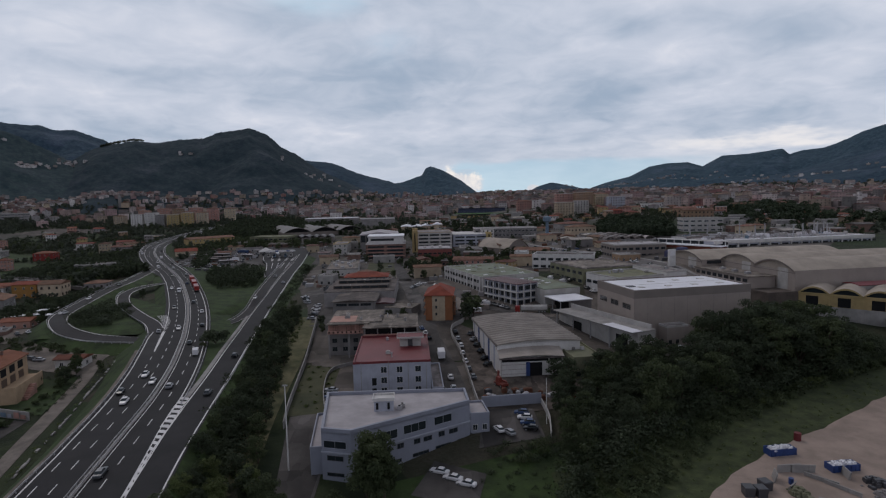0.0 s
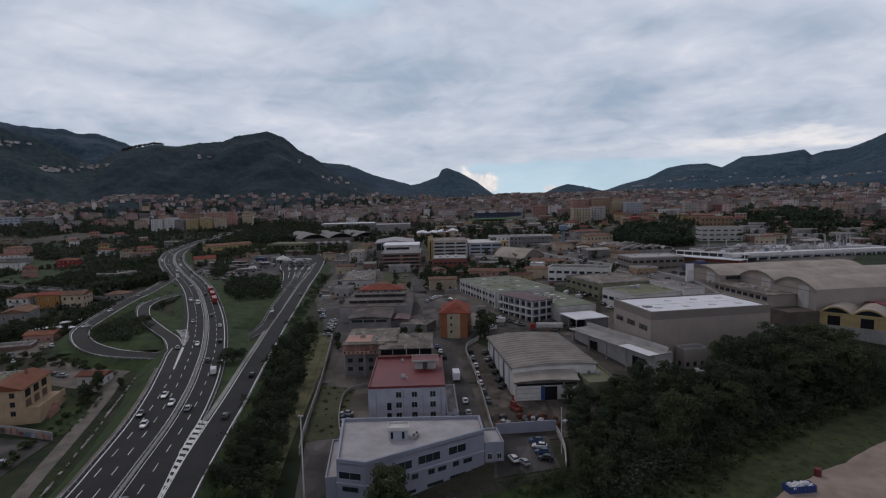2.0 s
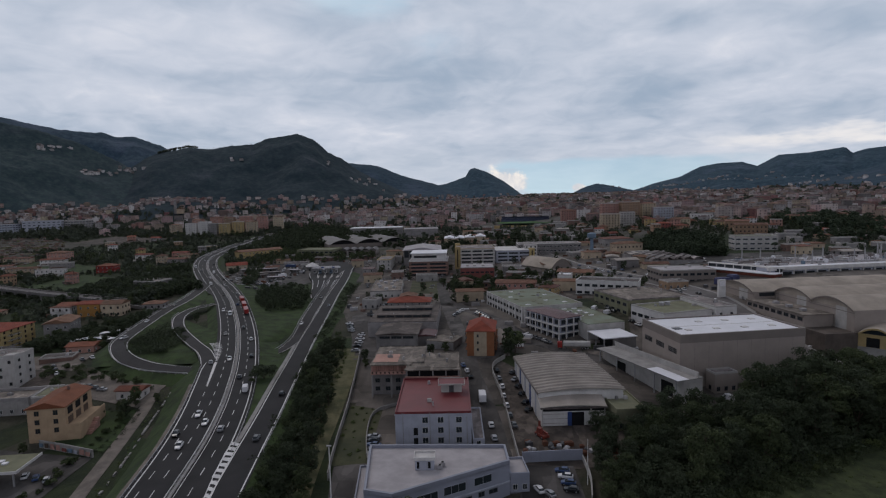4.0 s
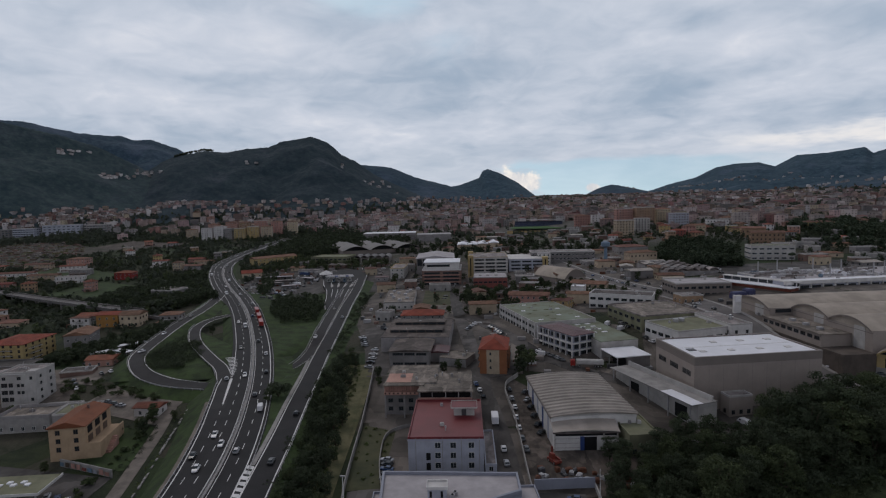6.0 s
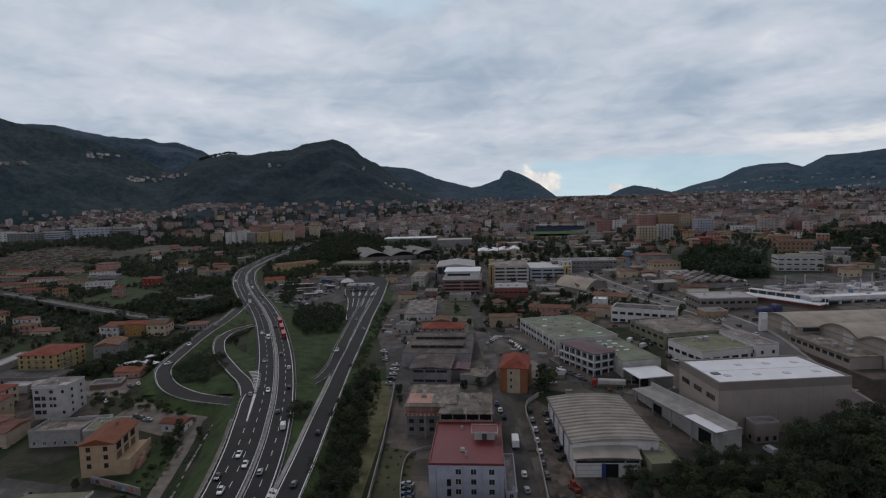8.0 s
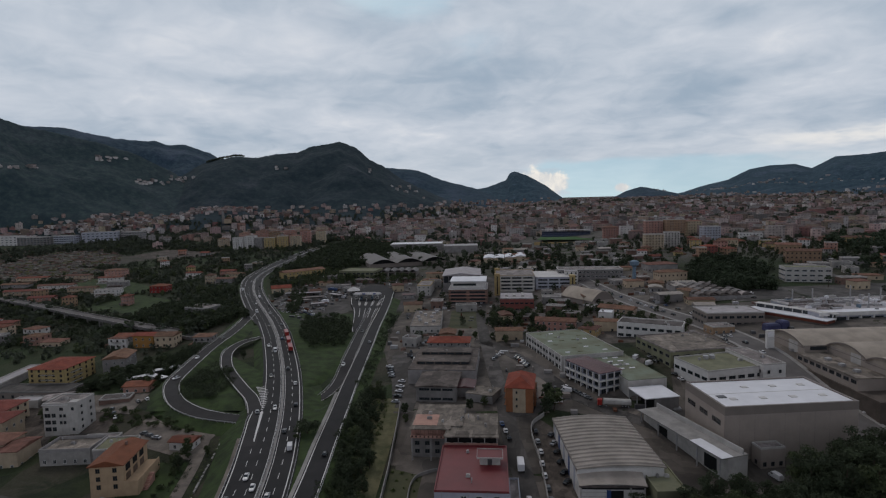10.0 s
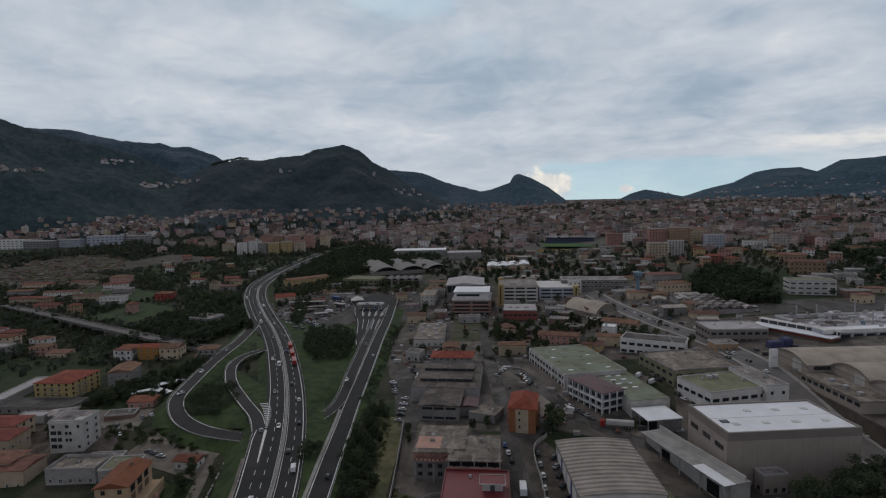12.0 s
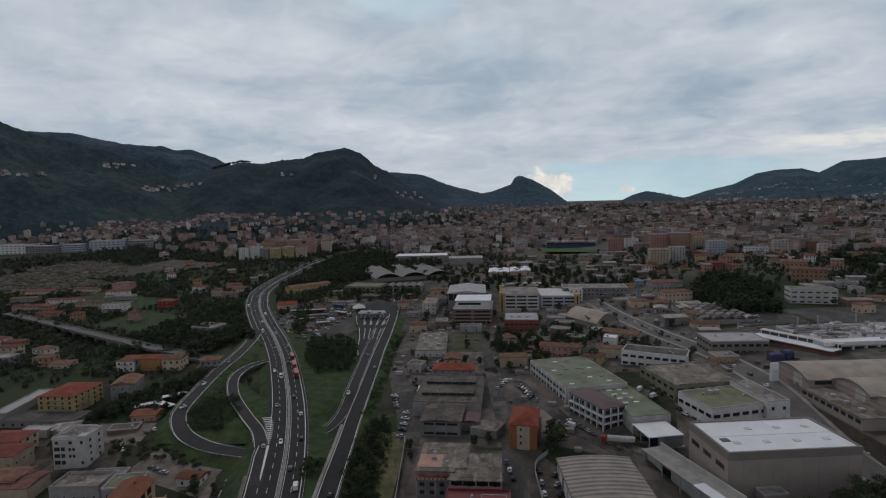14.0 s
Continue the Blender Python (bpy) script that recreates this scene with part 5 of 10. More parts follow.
def grey_workshops():
    b, h = building("grey_workshop", "grey workshop with dark window bands under flat roofs", "workshop", -38.7, 261.5, 1, 18.5, 23, 7.4, "plaster", "brownroof", "gable", floors=0, rise=0.8)
    for z in (h - 1.9, h - 6.3):
        for x in (-5.4, 0, 5.4):
            part("window", window_mesh(4.6, 1.0, "darkframe", 3), None, b, "", pose(x, -11.5, z))
    c, h = building("stepped_workshop", "long grey workshop with stepped dark roofs", "workshop", -40, 294, 2, 34, 43, 8.2, "plaster", "brownroof", floors=0, rim="darkroof", lip=0.15)
    for y in (-12, 6):
        part("roof_light", Shape().box(-14, y, h + 0.05, 13, y + 1.0, h + 1.5).face((-14.2, y - 0.1, h + 1.5), (13.2, y - 0.1, h + 1.5), (13.2, y + 12, h + 0.5), (-14.2, y + 12, h + 0.5)), M["brownroof"], c)
        for i in range(6):
            part("glazing", Shape().box(-13.5 + 4.5 * i, y - 0.06, h + 0.25, -9.5 + 4.5 * i, y + 0.02, h + 1.3), M["pane"], c)
    building("maroon_shed", "small shed with a dark red sheet roof", "shed", -26, 262, 2, 8.5, 11, 5.2, "plaster", "maroon", "gable", floors=0, rise=0.7)
    building("concrete_store", "low store under a concrete terrace", "shed", -17, 256, -18, 13, 12, 4.0, "plaster", "slabroof", floors=0, rim="slabroof", lip=0.25)
    building("red_tiled_house", "low house under a broad red tiled roof", "house", -44, 336, 3, 25, 15, 7.6, "plaster", "redtile", "hip", floors=2, cols=(6, 3), rise=2.2)
    d, h = building("white_workshop", "white workshop with a cluttered pale flat roof", "workshop", -69, 401, 7, 21, 54, 6.6, "pale", "slabroof", floors=1, cols=(5, 7), rim="plaster")
    for x, y in ((-5, -8), (3, 2), (-2, 10), (5, -13), (-6, 18), (4, 14), (0, -20), (6, 21), (-7, 3)):
        part("roof_unit", Shape().box(x - 1.2, y - 0.9, h, x + 1.2, y + 0.9, h + 1.4), M["steel"], d)


def orange_house():
    b, h = building("orange_house", "tall orange house with a cream stair strip and tiled hip roof", "house", 0.2, 250, -3, 11.6, 20, 11.2, "orange", "redtile", "hip", floors=0, rise=3.4)
    part("pale_strip", Shape().box(-2.9, -10.12, 0.1, 2.6, -10.0, h - 0.2), M["cream"], b)
    for z in (h - 2.6, h - 5.6, h - 8.6):
        part("window", window_mesh(0.6, 1.0, "darkframe", 0), None, b, "", pose(-1.2, -10.12, z))
    for f in range(3):
        balcony(b, side_pose(3, 11.6, 20, -1.0, h - 3.2 - 3 * f) @ pose(0, 0, 0), 14, "orange")
        balcony(b, side_pose(1, 11.6, 20, 1.0, h - 3.2 - 3 * f), 14, "orange")
    windows(b, 11.6, 20, 1, 4, 3, h - 9.0, 3, 1.1, 1.9, "shutter"), windows(b, 11.6, 20, 3, 4, 3, h - 9.0, 3, 1.1, 1.9, "shutter")
    chimney(b, -1, 2, h + 1.6)


def ribbed_warehouse():
    x, y, rot, w, d, top = 30.2, 205.0, 8.0, 29, 42.5, 4.6
    z = low(x, y, w, d, rot)
    h = top - z
    b = thing("ribbed_warehouse", pose(x, y, z, 0, 0, rot), "workshop under a curved beige ribbed roof with white walls", "warehouse")
    part("wall", Shape().box(-w / 2 + 0.4, -d / 2 + 0.5, 0, w / 2 - 0.4, d / 2 - 0.5, h), M["white"], b)
    s = Shape()
    ring = vault(s, w, d, h, 1.1)
    part("roof", s, M["ribbed"], b)
    for i in range(15):
        yy = -d / 2 + 1.2 + i * (d - 2.4) / 14
        r = Shape()
        for (xa, za), (xb, zb) in zip(ring, ring[1:]):
            r.face((xa, yy - 0.5, za + 0.02), (xb, yy - 0.5, zb + 0.02), (xb, yy - 0.2, zb + 0.46), (xa, yy - 0.2, za + 0.46))
            r.face((xa, yy - 0.2, za + 0.46), (xb, yy - 0.2, zb + 0.46), (xb, yy + 0.2, zb + 0.46), (xa, yy + 0.2, za + 0.46))
            r.face((xa, yy + 0.2, za + 0.46), (xb, yy + 0.2, zb + 0.46), (xb, yy + 0.5, zb + 0.02), (xa, yy + 0.5, za + 0.02))
        part("roof_rib", r, M["ribbed"], b)
    for yy in (-d / 2 + 0.5, d / 2 - 0.5):
        g = Shape()
        g.face((-w / 2 * 0.98, yy, h - 0.3), (w / 2 * 0.98, yy, h - 0.3), *[(x * 0.98, yy, z - 0.3) for x, z in ring[::-1]])
        part("gable", g, M["pale"], b)
    part("fascia", Shape().box(-w / 2 - 0.15, -d / 2, h - 0.7, -w / 2 + 0.1, d / 2, h + 0.15).box(w / 2 - 0.1, -d / 2, h - 0.7, w / 2 + 0.15, d / 2, h + 0.15), M["taupe"], b)
    for i in range(5):
        part("sliding_door", Shape().box(-w / 2 + 0.28, -d / 2 + 4 + 8.5 * i, 0.8, -w / 2 + 0.42, -d / 2 + 6.0 + 8.5 * i, h - 0.9), M["blue" if i % 2 else "palegrey"], b, "blue steel door" if i % 2 else "grey steel door")
    f = thing("front_bay", pose(29.5, 182.4, -5.7, 0, 0, 5), "lower front bay with white panels and a dark open doorway", "warehouse")
    w2, d2, h2 = 20.4, 7.6, 6.9
    part("wall", Shape().box(-w2 / 2, -d2 / 2 + 0.6, 0, w2 / 2, d2 / 2, h2), M["white"], f)
    s = Shape()
    arc = [((w2 + 0.8) * (k / 10 - 0.5), h2 + 0.6 * (1 - (k / 5 - 1) ** 2)) for k in range(11)]
    for (xa, za), (xb, zb) in zip(arc, arc[1:]):
        for j in range(5):
            y0, y1 = -d2 / 2 - 0.3 + j * (d2 + 0.5) / 5, -d2 / 2 - 0.3 + (j + 1) * (d2 + 0.5) / 5
            s.face((xa, y0, za + 0.45 * j), (xb, y0, zb + 0.45 * j), (xb, y1 - 0.25, zb + 0.45 * j + 0.38), (xa, y1 - 0.25, za + 0.45 * j + 0.38))
            s.face((xa, y1 - 0.25, za + 0.45 * j + 0.38), (xb, y1 - 0.25, zb + 0.45 * j + 0.38), (xb, y1, zb + 0.45 * (j + 1)), (xa, y1, za + 0.45 * (j + 1)))
    part("roof", s, M["ribbed"], f)
    part("roof_side", Shape().box(-w2 / 2, -d2 / 2 + 2.6, h2, w2 / 2, d2 / 2, h2 + 0.9).box(-w2 / 2, d2 / 2 - 2.0, h2 + 0.9, w2 / 2, d2 / 2, h2 + 1.5), M["pale"], f)
    part("fascia", Shape().box(-w2 / 2 - 0.5, -d2 / 2 - 0.32, h2 - 0.5, w2 / 2 + 0.5, -d2 / 2 + 0.2, h2 + 0.02), M["darkroof"], f)
    part("open_band", Shape().box(-w2 / 2 + 0.3, -d2 / 2 + 0.5, h2 - 1.5, w2 / 2 - 0.3, -d2 / 2 + 0.63, h2 - 0.5), M["dark"], f, "dark open strip under the eaves")
    for x in (-w2 / 2 + 0.2, 5.6, w2 / 2 - 0.2):
        part("post", Shape().box(x - 0.2, -d2 / 2 + 0.3, 0, x + 0.2, -d2 / 2 + 0.66, h2 - 0.5), M["pale"], f)
    part("doorway", Shape().box(-0.6, -d2 / 2 + 0.5, 0.3, 3.4, -d2 / 2 + 0.64, h2 - 1.9), M["dark"], f)
    part("sliding_door", Shape().box(-1.9, -d2 / 2 + 0.42, 0.3, -0.6, -d2 / 2 + 0.58, h2 - 1.7), M["blue"], f, "blue sliding door")
    for i in range(3):
        part("panel_joint", Shape().box(-w2 / 2, -d2 / 2 + 0.55, 1.4 + 1.5 * i, -1.9, -d2 / 2 + 0.61, 1.52 + 1.5 * i), M["concrete"], f)
    building("side_annex", "mossy flat-roofed annex with small windows", "building", 45.8, 186, 8, 9.5, 20, 1.2, "moss", "moss", floors=1, cols=(3, 5), rim="moss", frame="darkframe")


def white_roofed_shed():
    x, y, rot, w, d, top = 94.0, 227.6, 12, 50, 28.5, 16.4
    z = low(x, y, w, d, rot)
    h = top - z
    b = thing("white_roofed_shed", pose(x, y, z, 0, 0, rot), "tall beige industrial hall with a bright white flat roof", "warehouse")
    part("wall", Shape().box(-w / 2, -d / 2, 0, w / 2, d / 2, h - 2.6), M["beige"], b)
    part("fascia", Shape().box(-w / 2 - 0.05, -d / 2 - 0.05, h - 2.6, w / 2 + 0.05, d / 2 + 0.05, h - 0.1), M["taupe"], b)
    flat_roof(b, w, d, h, M["whitesheet"], "taupe", 0.5, 0.8)
    for i in range(4):
        for yy in (-6, 6):
            if not (i == 0 and yy > 0):
                part("skylight", Shape().box(-17 + 11.5 * i - 1.2, yy - 1, h + 0.05, -17 + 11.5 * i + 1.2, yy + 1, h + 0.3), M["white"], b)
    part("roof_seam", Shape().box(-w / 2 + 1, -0.12, h + 0.06, w / 2 - 1, 0.12, h + 0.14), M["white"], b)
    part("dark_hatch", Shape().box(-21.5, -4.5, h + 0.05, -18.5, -2.0, h + 0.35), M["darkframe"], b)
    for i in range(3):
        part("window_band", window_mesh(5.6, 1.9, "taupe", 5), None, b, "", side_pose(3, w, d, -9 + 9 * i, h - 7.2))
    s = Shape()
    for i in range(9):
        s.box(-w / 2 + 5.6 * i, -d / 2 - 0.03, 0, -w / 2 + 5.6 * i + 0.06, -d / 2 + 0.05, h - 2.6)
    part("panel_joints", s, M["taupe"], b)
    a = thing("loading_wing", pose(62.5, 217, -3.6, 0, 0, 24), "long low loading wing with a pale metal roof", "warehouse")
    w2, d2 = 10.5, 46
    part("wall", Shape().box(-w2 / 2 + 2.4, -d2 / 2, 0, w2 / 2, d2 / 2, 8.0), M["pale"], a)
    part("roof", Shape().box(-w2 / 2 - 0.4, -d2 / 2 - 0.3, 8.0, w2 / 2, d2 / 2 + 0.3, 8.35), M["concrete"], a)
    part("parapet", Shape().box(w2 / 2 - 2.0, -d2 / 2, 8.35, w2 / 2 - 1.6, d2 / 2, 10.2), M["pale"], a)
    part("white_sheet", Shape().box(-w2 / 2 - 0.6, -d2 / 2 - 0.5, 8.36, -w2 / 2 + 4.2, -d2 / 2 + 15, 8.5), M["whitesheet"], a)
    for i in range(5):
        part("post", Shape().box(-w2 / 2, -d2 / 2 + 1 + i * 10.8, 0, -w2 / 2 + 0.4, -d2 / 2 + 1.4 + i * 10.8, 8.0), M["steel"], a)
    for i in (0, 2):
        part("doorway", Shape().box(-w2 / 2 + 2.32, -d2 / 2 + 5 + 13 * i, 0.5, -w2 / 2 + 2.44, -d2 / 2 + 11 + 13 * i, 5.5), M["dark"], a)
    building("plant_hut", "small concrete hut with rooftop plant", "hut", 87, 208, 14, 9, 5, 3.6, "beige", "greyroof", floors=1, cols=(3, 1), rim="pale", frame="darkframe")


def green_factory():
    b, h = building("green_roofed_factory", "white factory with a faded green flat roof", "factory", 27.5, 318, 20, 34, 53, 11.8, "pale", "green", floors=0, rim="pale", lip=0.35)
    w, d = 34, 53
    for i in range(7):
        part("pier", Shape().box(-w / 2 - 0.35, -d / 2 + 0.5 + i * 8.5, 0, -w / 2 + 0.02, -d / 2 + 1.3 + i * 8.5, h), M["white"], b)
    windows(b, w, d, 3, 12, 1, h - 3.2, 3, 2.6, 1.4, "darkframe", 2), windows(b, w, d, 3, 12, 1, h - 7.0, 3, 2.6, 1.6, "darkframe", 2)
    for i in range(4):
        for j in range(6):
            if (i * 3 + j * 5) % 7 < 5:
                part("roof_light", Shape().box(-11 + 7 * i - 1.2, -20 + 8 * j - 0.6, h + 0.05, -11 + 7 * i + 1.2, -20 + 8 * j + 0.6, h + 0.3), M["moss" if (i + j) % 3 else "whitesheet"], b)
    c, h = building("green_roofed_hall", "lower hall with a green roof and white roof lights", "factory", 50.5, 280.5, 18, 18.6, 42, 9.8, "pale", "green", floors=0, rim="green", lip=0.2)
    for i in range(2):
        for j in range(4):
            part("roof_light", Shape().box(-4 + 5.5 * i - 1.3, -4 + 6 * j - 0.6, h + 0.05, -4 + 5.5 * i + 1.3, -4 + 6 * j + 0.6, h + 0.3), M["whitesheet"], c)
    o, h = building("corner_office", "white framed office with open balconies and a maroon roof", "office building", 34.5, 274.5, 33, 12.5, 25, 12.0, "bluegrey", "maroon", "hip", floors=0, rise=0.8)
    for f in range(3):
        zz = h - 3.4 * f - 3.0
        for i in range(6):
            part("window", window_mesh(2.9, 1.9, "darkframe", 2), None, o, "", side_pose(3, 12.5, 25, -10.2 + 4.1 * i, zz))
        for i in range(3):
            part("window", window_mesh(2.9, 1.9, "darkframe", 2), None, o, "", side_pose(0, 12.5, 25, -4 + 4 * i, zz))
        part("slab", Shape().box(-7.9, -13.6, zz - 0.9, -6.2, 12.5, zz - 0.6).box(-6.2, -13.6, zz - 0.9, 6.2, -12.4, zz - 0.6), M["white"], o)
    for i in range(7):
        part("column", Shape().box(-7.9, -13.6 + 4.3 * i, 0, -7.5, -13.2 + 4.3 * i, h - 0.1), M["white"], o)
    for i in (1, 2, 3):
        part("column", Shape().box(-7.9 + 4.4 * i, -13.6, 0, -7.5 + 4.4 * i, -13.2, h - 0.1), M["white"], o)
    k = thing("loading_canopy", pose(57.5, 251.5, 0.6, 0, 0, 17), "white sheet canopy over a dark loading bay", "canopy")
    part("roof", Shape().box(-8, -7.5, 6.2, 8, 7.5, 6.6), M["whitesheet"], k)
    part("wall", Shape().box(-3.0, -6.8, 0, 7.8, 7.2, 6.2), M["plaster"], k)
    part("opening", Shape().box(-3.1, -6.0, 0.3, -2.98, 6.5, 5.4), M["dark"], k)
    for yy in (-7.2, 0, 7.0):
        part("post", Shape().box(-7.8, yy - 0.15, 0, -7.5, yy + 0.15, 6.2), M["steel"], k)


def olive_halls():
    b, h = building("olive_hall", "low hall with a weathered brown flat roof", "factory", 85, 309, 18, 36, 34, 15.0, "moss", "slabroof", floors=2, cols=(6, 6), rim="greyroof", frame="darkframe", ww=3.0)
    b, h = building("mossy_hall", "white workshop with a mossy green flat roof", "factory", 92, 277, 22, 30, 24, 13.6, "white", "moss", floors=2, cols=(6, 5), rim="pale", frame="darkframe", ww=3.2)
    for x in (-2, 1.5):
        part("roof_unit", Shape().tube(x, 6, h, h + 1.6, 1.3, 1.3, 12), M["steel"], b)
    building("narrow_hall", "narrow hall with white walls and a brown roof", "factory", 110, 283, 15, 11, 28, 15.0, "white", "greyroof", floors=2, cols=(2, 6), rim="pale", frame="darkframe")


def vaulted_sheds():
    c = thing("vaulted_sheds", pose(140, 285, 7.0, 0, 0, -81), "row of concrete barrel-vaulted sheds with plain arched gables", "factory")
    for x, y, w, rise in ((-23.4, -3.0, 30, 3.7), (3.9, 8.8, 26, 3.8), (29.5, 7.6, 25.2, 3.9)):
        s = Shape()
        ring = vault(s, w, 86, 10.9, rise, 16, x, 0.5)
        part("vault", s, M["vault"], c, at=pose(0, y + 43, 0))
        g, rim = Shape(), Shape()
        for (xa, za), (xb, zb) in zip(ring, ring[1:]):
            g.face((xa, y + 0.8, 10.8), (xb, y + 0.8, 10.8), (xb, y + 0.8, zb - 0.4), (xa, y + 0.8, za - 0.4))
            rim.face((xa, y - 0.05, za - 0.7), (xb, y - 0.05, zb - 0.7), (xb, y - 0.05, zb + 0.02), (xa, y - 0.05, za + 0.02))
        part("arched_gable", g, M["vault"], c)
        part("arch_rim", rim, M["taupe"], c)
        part("wall", Shape().box(x - w / 2 + 0.02, y + 0.7, -6, x + w / 2 - 0.02, y + 85.5, 10.85), M["beige"], c)
        part("gable_panel", Shape().box(x + w * 0.1, y + 0.62, 2, x + w * 0.34, y + 0.71, 11.5), M["pale"], c, "lighter render panel")
        part("sill_band", Shape().box(x - w / 2, y + 0.55, 9.6, x + w / 2, y + 0.71, 9.9), M["taupe"], c)
    part("clerestory", Shape().box(-8.25, 0.5, 8.6, -8.1, 8.6, 10.4), M["pane"], c)
    part("front_wing", Shape().box(-9, -5.5, -6, 31, 8.0, 7.1), M["beige"], c)
    part("front_wing_roof", Shape().box(-9.4, -5.9, 7.1, 31.4, 8.0, 7.5), M["slabroof"], c)
    # added brown strip, darkens the wall top like the eaves' shade
    part("eaves_shadow_board", Shape().box(-9.2, -5.72, 6.2, 31.2, -5.5, 7.1), M["taupe"], c, "brown strip that stands in for the shade under the eaves")
    for k in range(9):
        part("window", window_mesh(2.9, 1.5, "darkframe", 2), None, c, "", pose(-6.5 + 4.4 * k, -5.5, 4.6))
    for k in range(3):
        part("roof_unit", Shape().box(4 + 9 * k, -1, 7.5, 6 + 9 * k, 1.2, 8.6), M["steel"], c)
    terrace = Shape().box(-10, -7.4, -8, 46, 8.4, 1.9).box(-10, -7.6, 1.9, 46, -7.3, 2.6).box(45.7, -7.3, 1.9, 46, 8.4, 2.6)
    structure("shed_terrace", terrace, M["brownwall"], "brown retaining wall and terrace along the vaulted sheds", "retaining wall").matrix_world = pose(140, 285, 7.0, 0, 0, -81)
    sg = thing("wall_sign", pose(133.4, 313.4, 10.4, 0, 0, -81), "white sign with red bars on the shed wall", "sign")
    part("board", Shape().box(-2.6, -0.1, -0.9, 2.6, 0.1, 0.9), M["sign_white"], sg)
    for i in range(3):
        part("bar", Shape().box(-2.0 + 1.4 * i, -0.16, -0.5, -1.0 + 1.4 * i, -0.1, 0.5), M["sign_red"], sg)
    py = thing("sign_tower", pose(126, 306, ground_z(126, 306), 0, 0, 10), "tall white advertising column", "sign")
    part("column", Shape().box(-1.9, -0.8, 0, 1.9, 0.8, 9.5), M["white"], py)
    part("panel", Shape().box(-1.5, -0.9, 6.2, 1.5, -0.8, 9.0), M["sign_white"], py)


def panel_roof_factory():
    b, h = building("panel_roof_factory", "huge flat-roofed factory crowded with rooftop plant", "factory", 223.9, 383, 12, 120, 44, 22.2, "palegrey", "palegroof", floors=0, rim="white")
    for i in range(16):
        part("pilaster", Shape().box(-59 + 7.8 * i, -22.5, 0, -58.2 + 7.8 * i, -21.95, h - 1.4), M["white"], b)
        part("window", window_mesh(6.0, 2.2, "darkframe", 4), None, b, "", pose(-54.8 + 7.6 * i, -22, h - 4.6))
    part("fascia", Shape().box(-60.4, -22.9, h - 1.4, 60.4, -22.0, h + 0.7), M["white"], b)
    part("roof_apron", Shape().box(-59, -21.6, h + 0.07, 59, -13, h + 0.16), M["whitesheet"], b, "clean white sheet strip along the roof edge")
    rnd = random.Random(5)
    for i in range(116):
        x, y = rnd.uniform(-56, 56), rnd.uniform(-12, 20)
        k, z = rnd.choice((0.6, 0.9, 1.4, 2.2)), rnd.uniform(0.7, 2.4)
        if i % 4 == 0:
            part("roof_flue", Shape().tube(x, y, h, h + rnd.choice((2.0, 3.0, 4.5, 8.5)), 0.42, 0.36, 8).tube(x, y, h, h + 0.8, 0.9, 0.8, 8), M["steel"], b)
        elif i % 4 == 1:
            part("duct", Shape().box(x - 5 * k, y - 0.5, h + 0.5, x + 5 * k, y + 0.5, h + 1.3).box(x - 5 * k, y - 0.4, h, x - 5 * k + 0.4, y + 0.4, h + 0.5).box(x + 5 * k - 0.4, y - 0.4, h, x + 5 * k, y + 0.4, h + 0.5), M["steel" if i % 3 else "greyroof"], b)
        else:
            part("roof_unit", Shape().box(x - k, y - 1.1, h, x + k, y + 1.1, h + z).box(x - k * 0.7, y - 0.8, h + z, x + k * 0.7, y + 0.8, h + z + 0.3), M["bluepale" if i % 23 == 2 else ("steel", "pale", "greyroof", "whitesheet")[rnd.randrange(4)]], b)
    c = thing("side_canopy", pose(160, 361, 12.6, 0, 0, 38), "white sloping canopy with a red edge", "canopy")
    part("roof", Shape().box(-5, -22, 6.8, 5, 26, 7.3), M["whitesheet"], c)
    part("wall", Shape().box(-3.6, -21, -2, 4.6, 25, 5.0), M["taupe"], c)
    part("red_band", Shape().box(-4.4, -21.4, 5.0, 4.8, 25.4, 6.8), M["terracotta"], c, "dull red band under the canopy")
    part("strip_window", Shape().box(4.7, -21, 7.3, 6.2, 25, 9.4), M["pane"], c)
    for i in range(9):
        part("mullion", Shape().box(4.6, -20.5 + 5.6 * i, 7.3, 4.72, -20.0 + 5.6 * i, 9.4), M["white"], c)
    part("upper_roof", Shape().box(4.4, -21.6, 9.4, 9.0, 25.6, 9.8), M["white"], c)
    d, h = building("low_factory_wing", "long grey-brown wing with window bands and a pale flat roof", "factory", 126, 368, 6, 34, 22, 20.6, "taupe", "palegroof", floors=2, cols=(8, 5), rim="pale", ww=2.6, frame="darkframe")
    building("yellow_shed", "small mustard-yellow shed beside the factory", "shed", 113, 342, 12, 13, 10, 16.6, "ochre", "greyroof", floors=1, cols=(3, 2))
    for x, y, a, hh, rot in ((140, 339, 4.0, 4.0, 10), (146.5, 341, 2.6, 5.0, 24)):
        k = thing("tarpaulin_stack", pose(x, y, ground_z(x, y), 0, 0, rot), "tall stack of goods under a blue tarpaulin", "stack", "stacks under tarpaulin")
        part("cover", Shape().box(-a, -2.6, 0, a, 2.6, hh * 0.8, taper=0.15).box(-a + 0.2, -2.4, hh * 0.8, a - 0.2, 2.4, hh, taper=0.5), M["navy"], k)


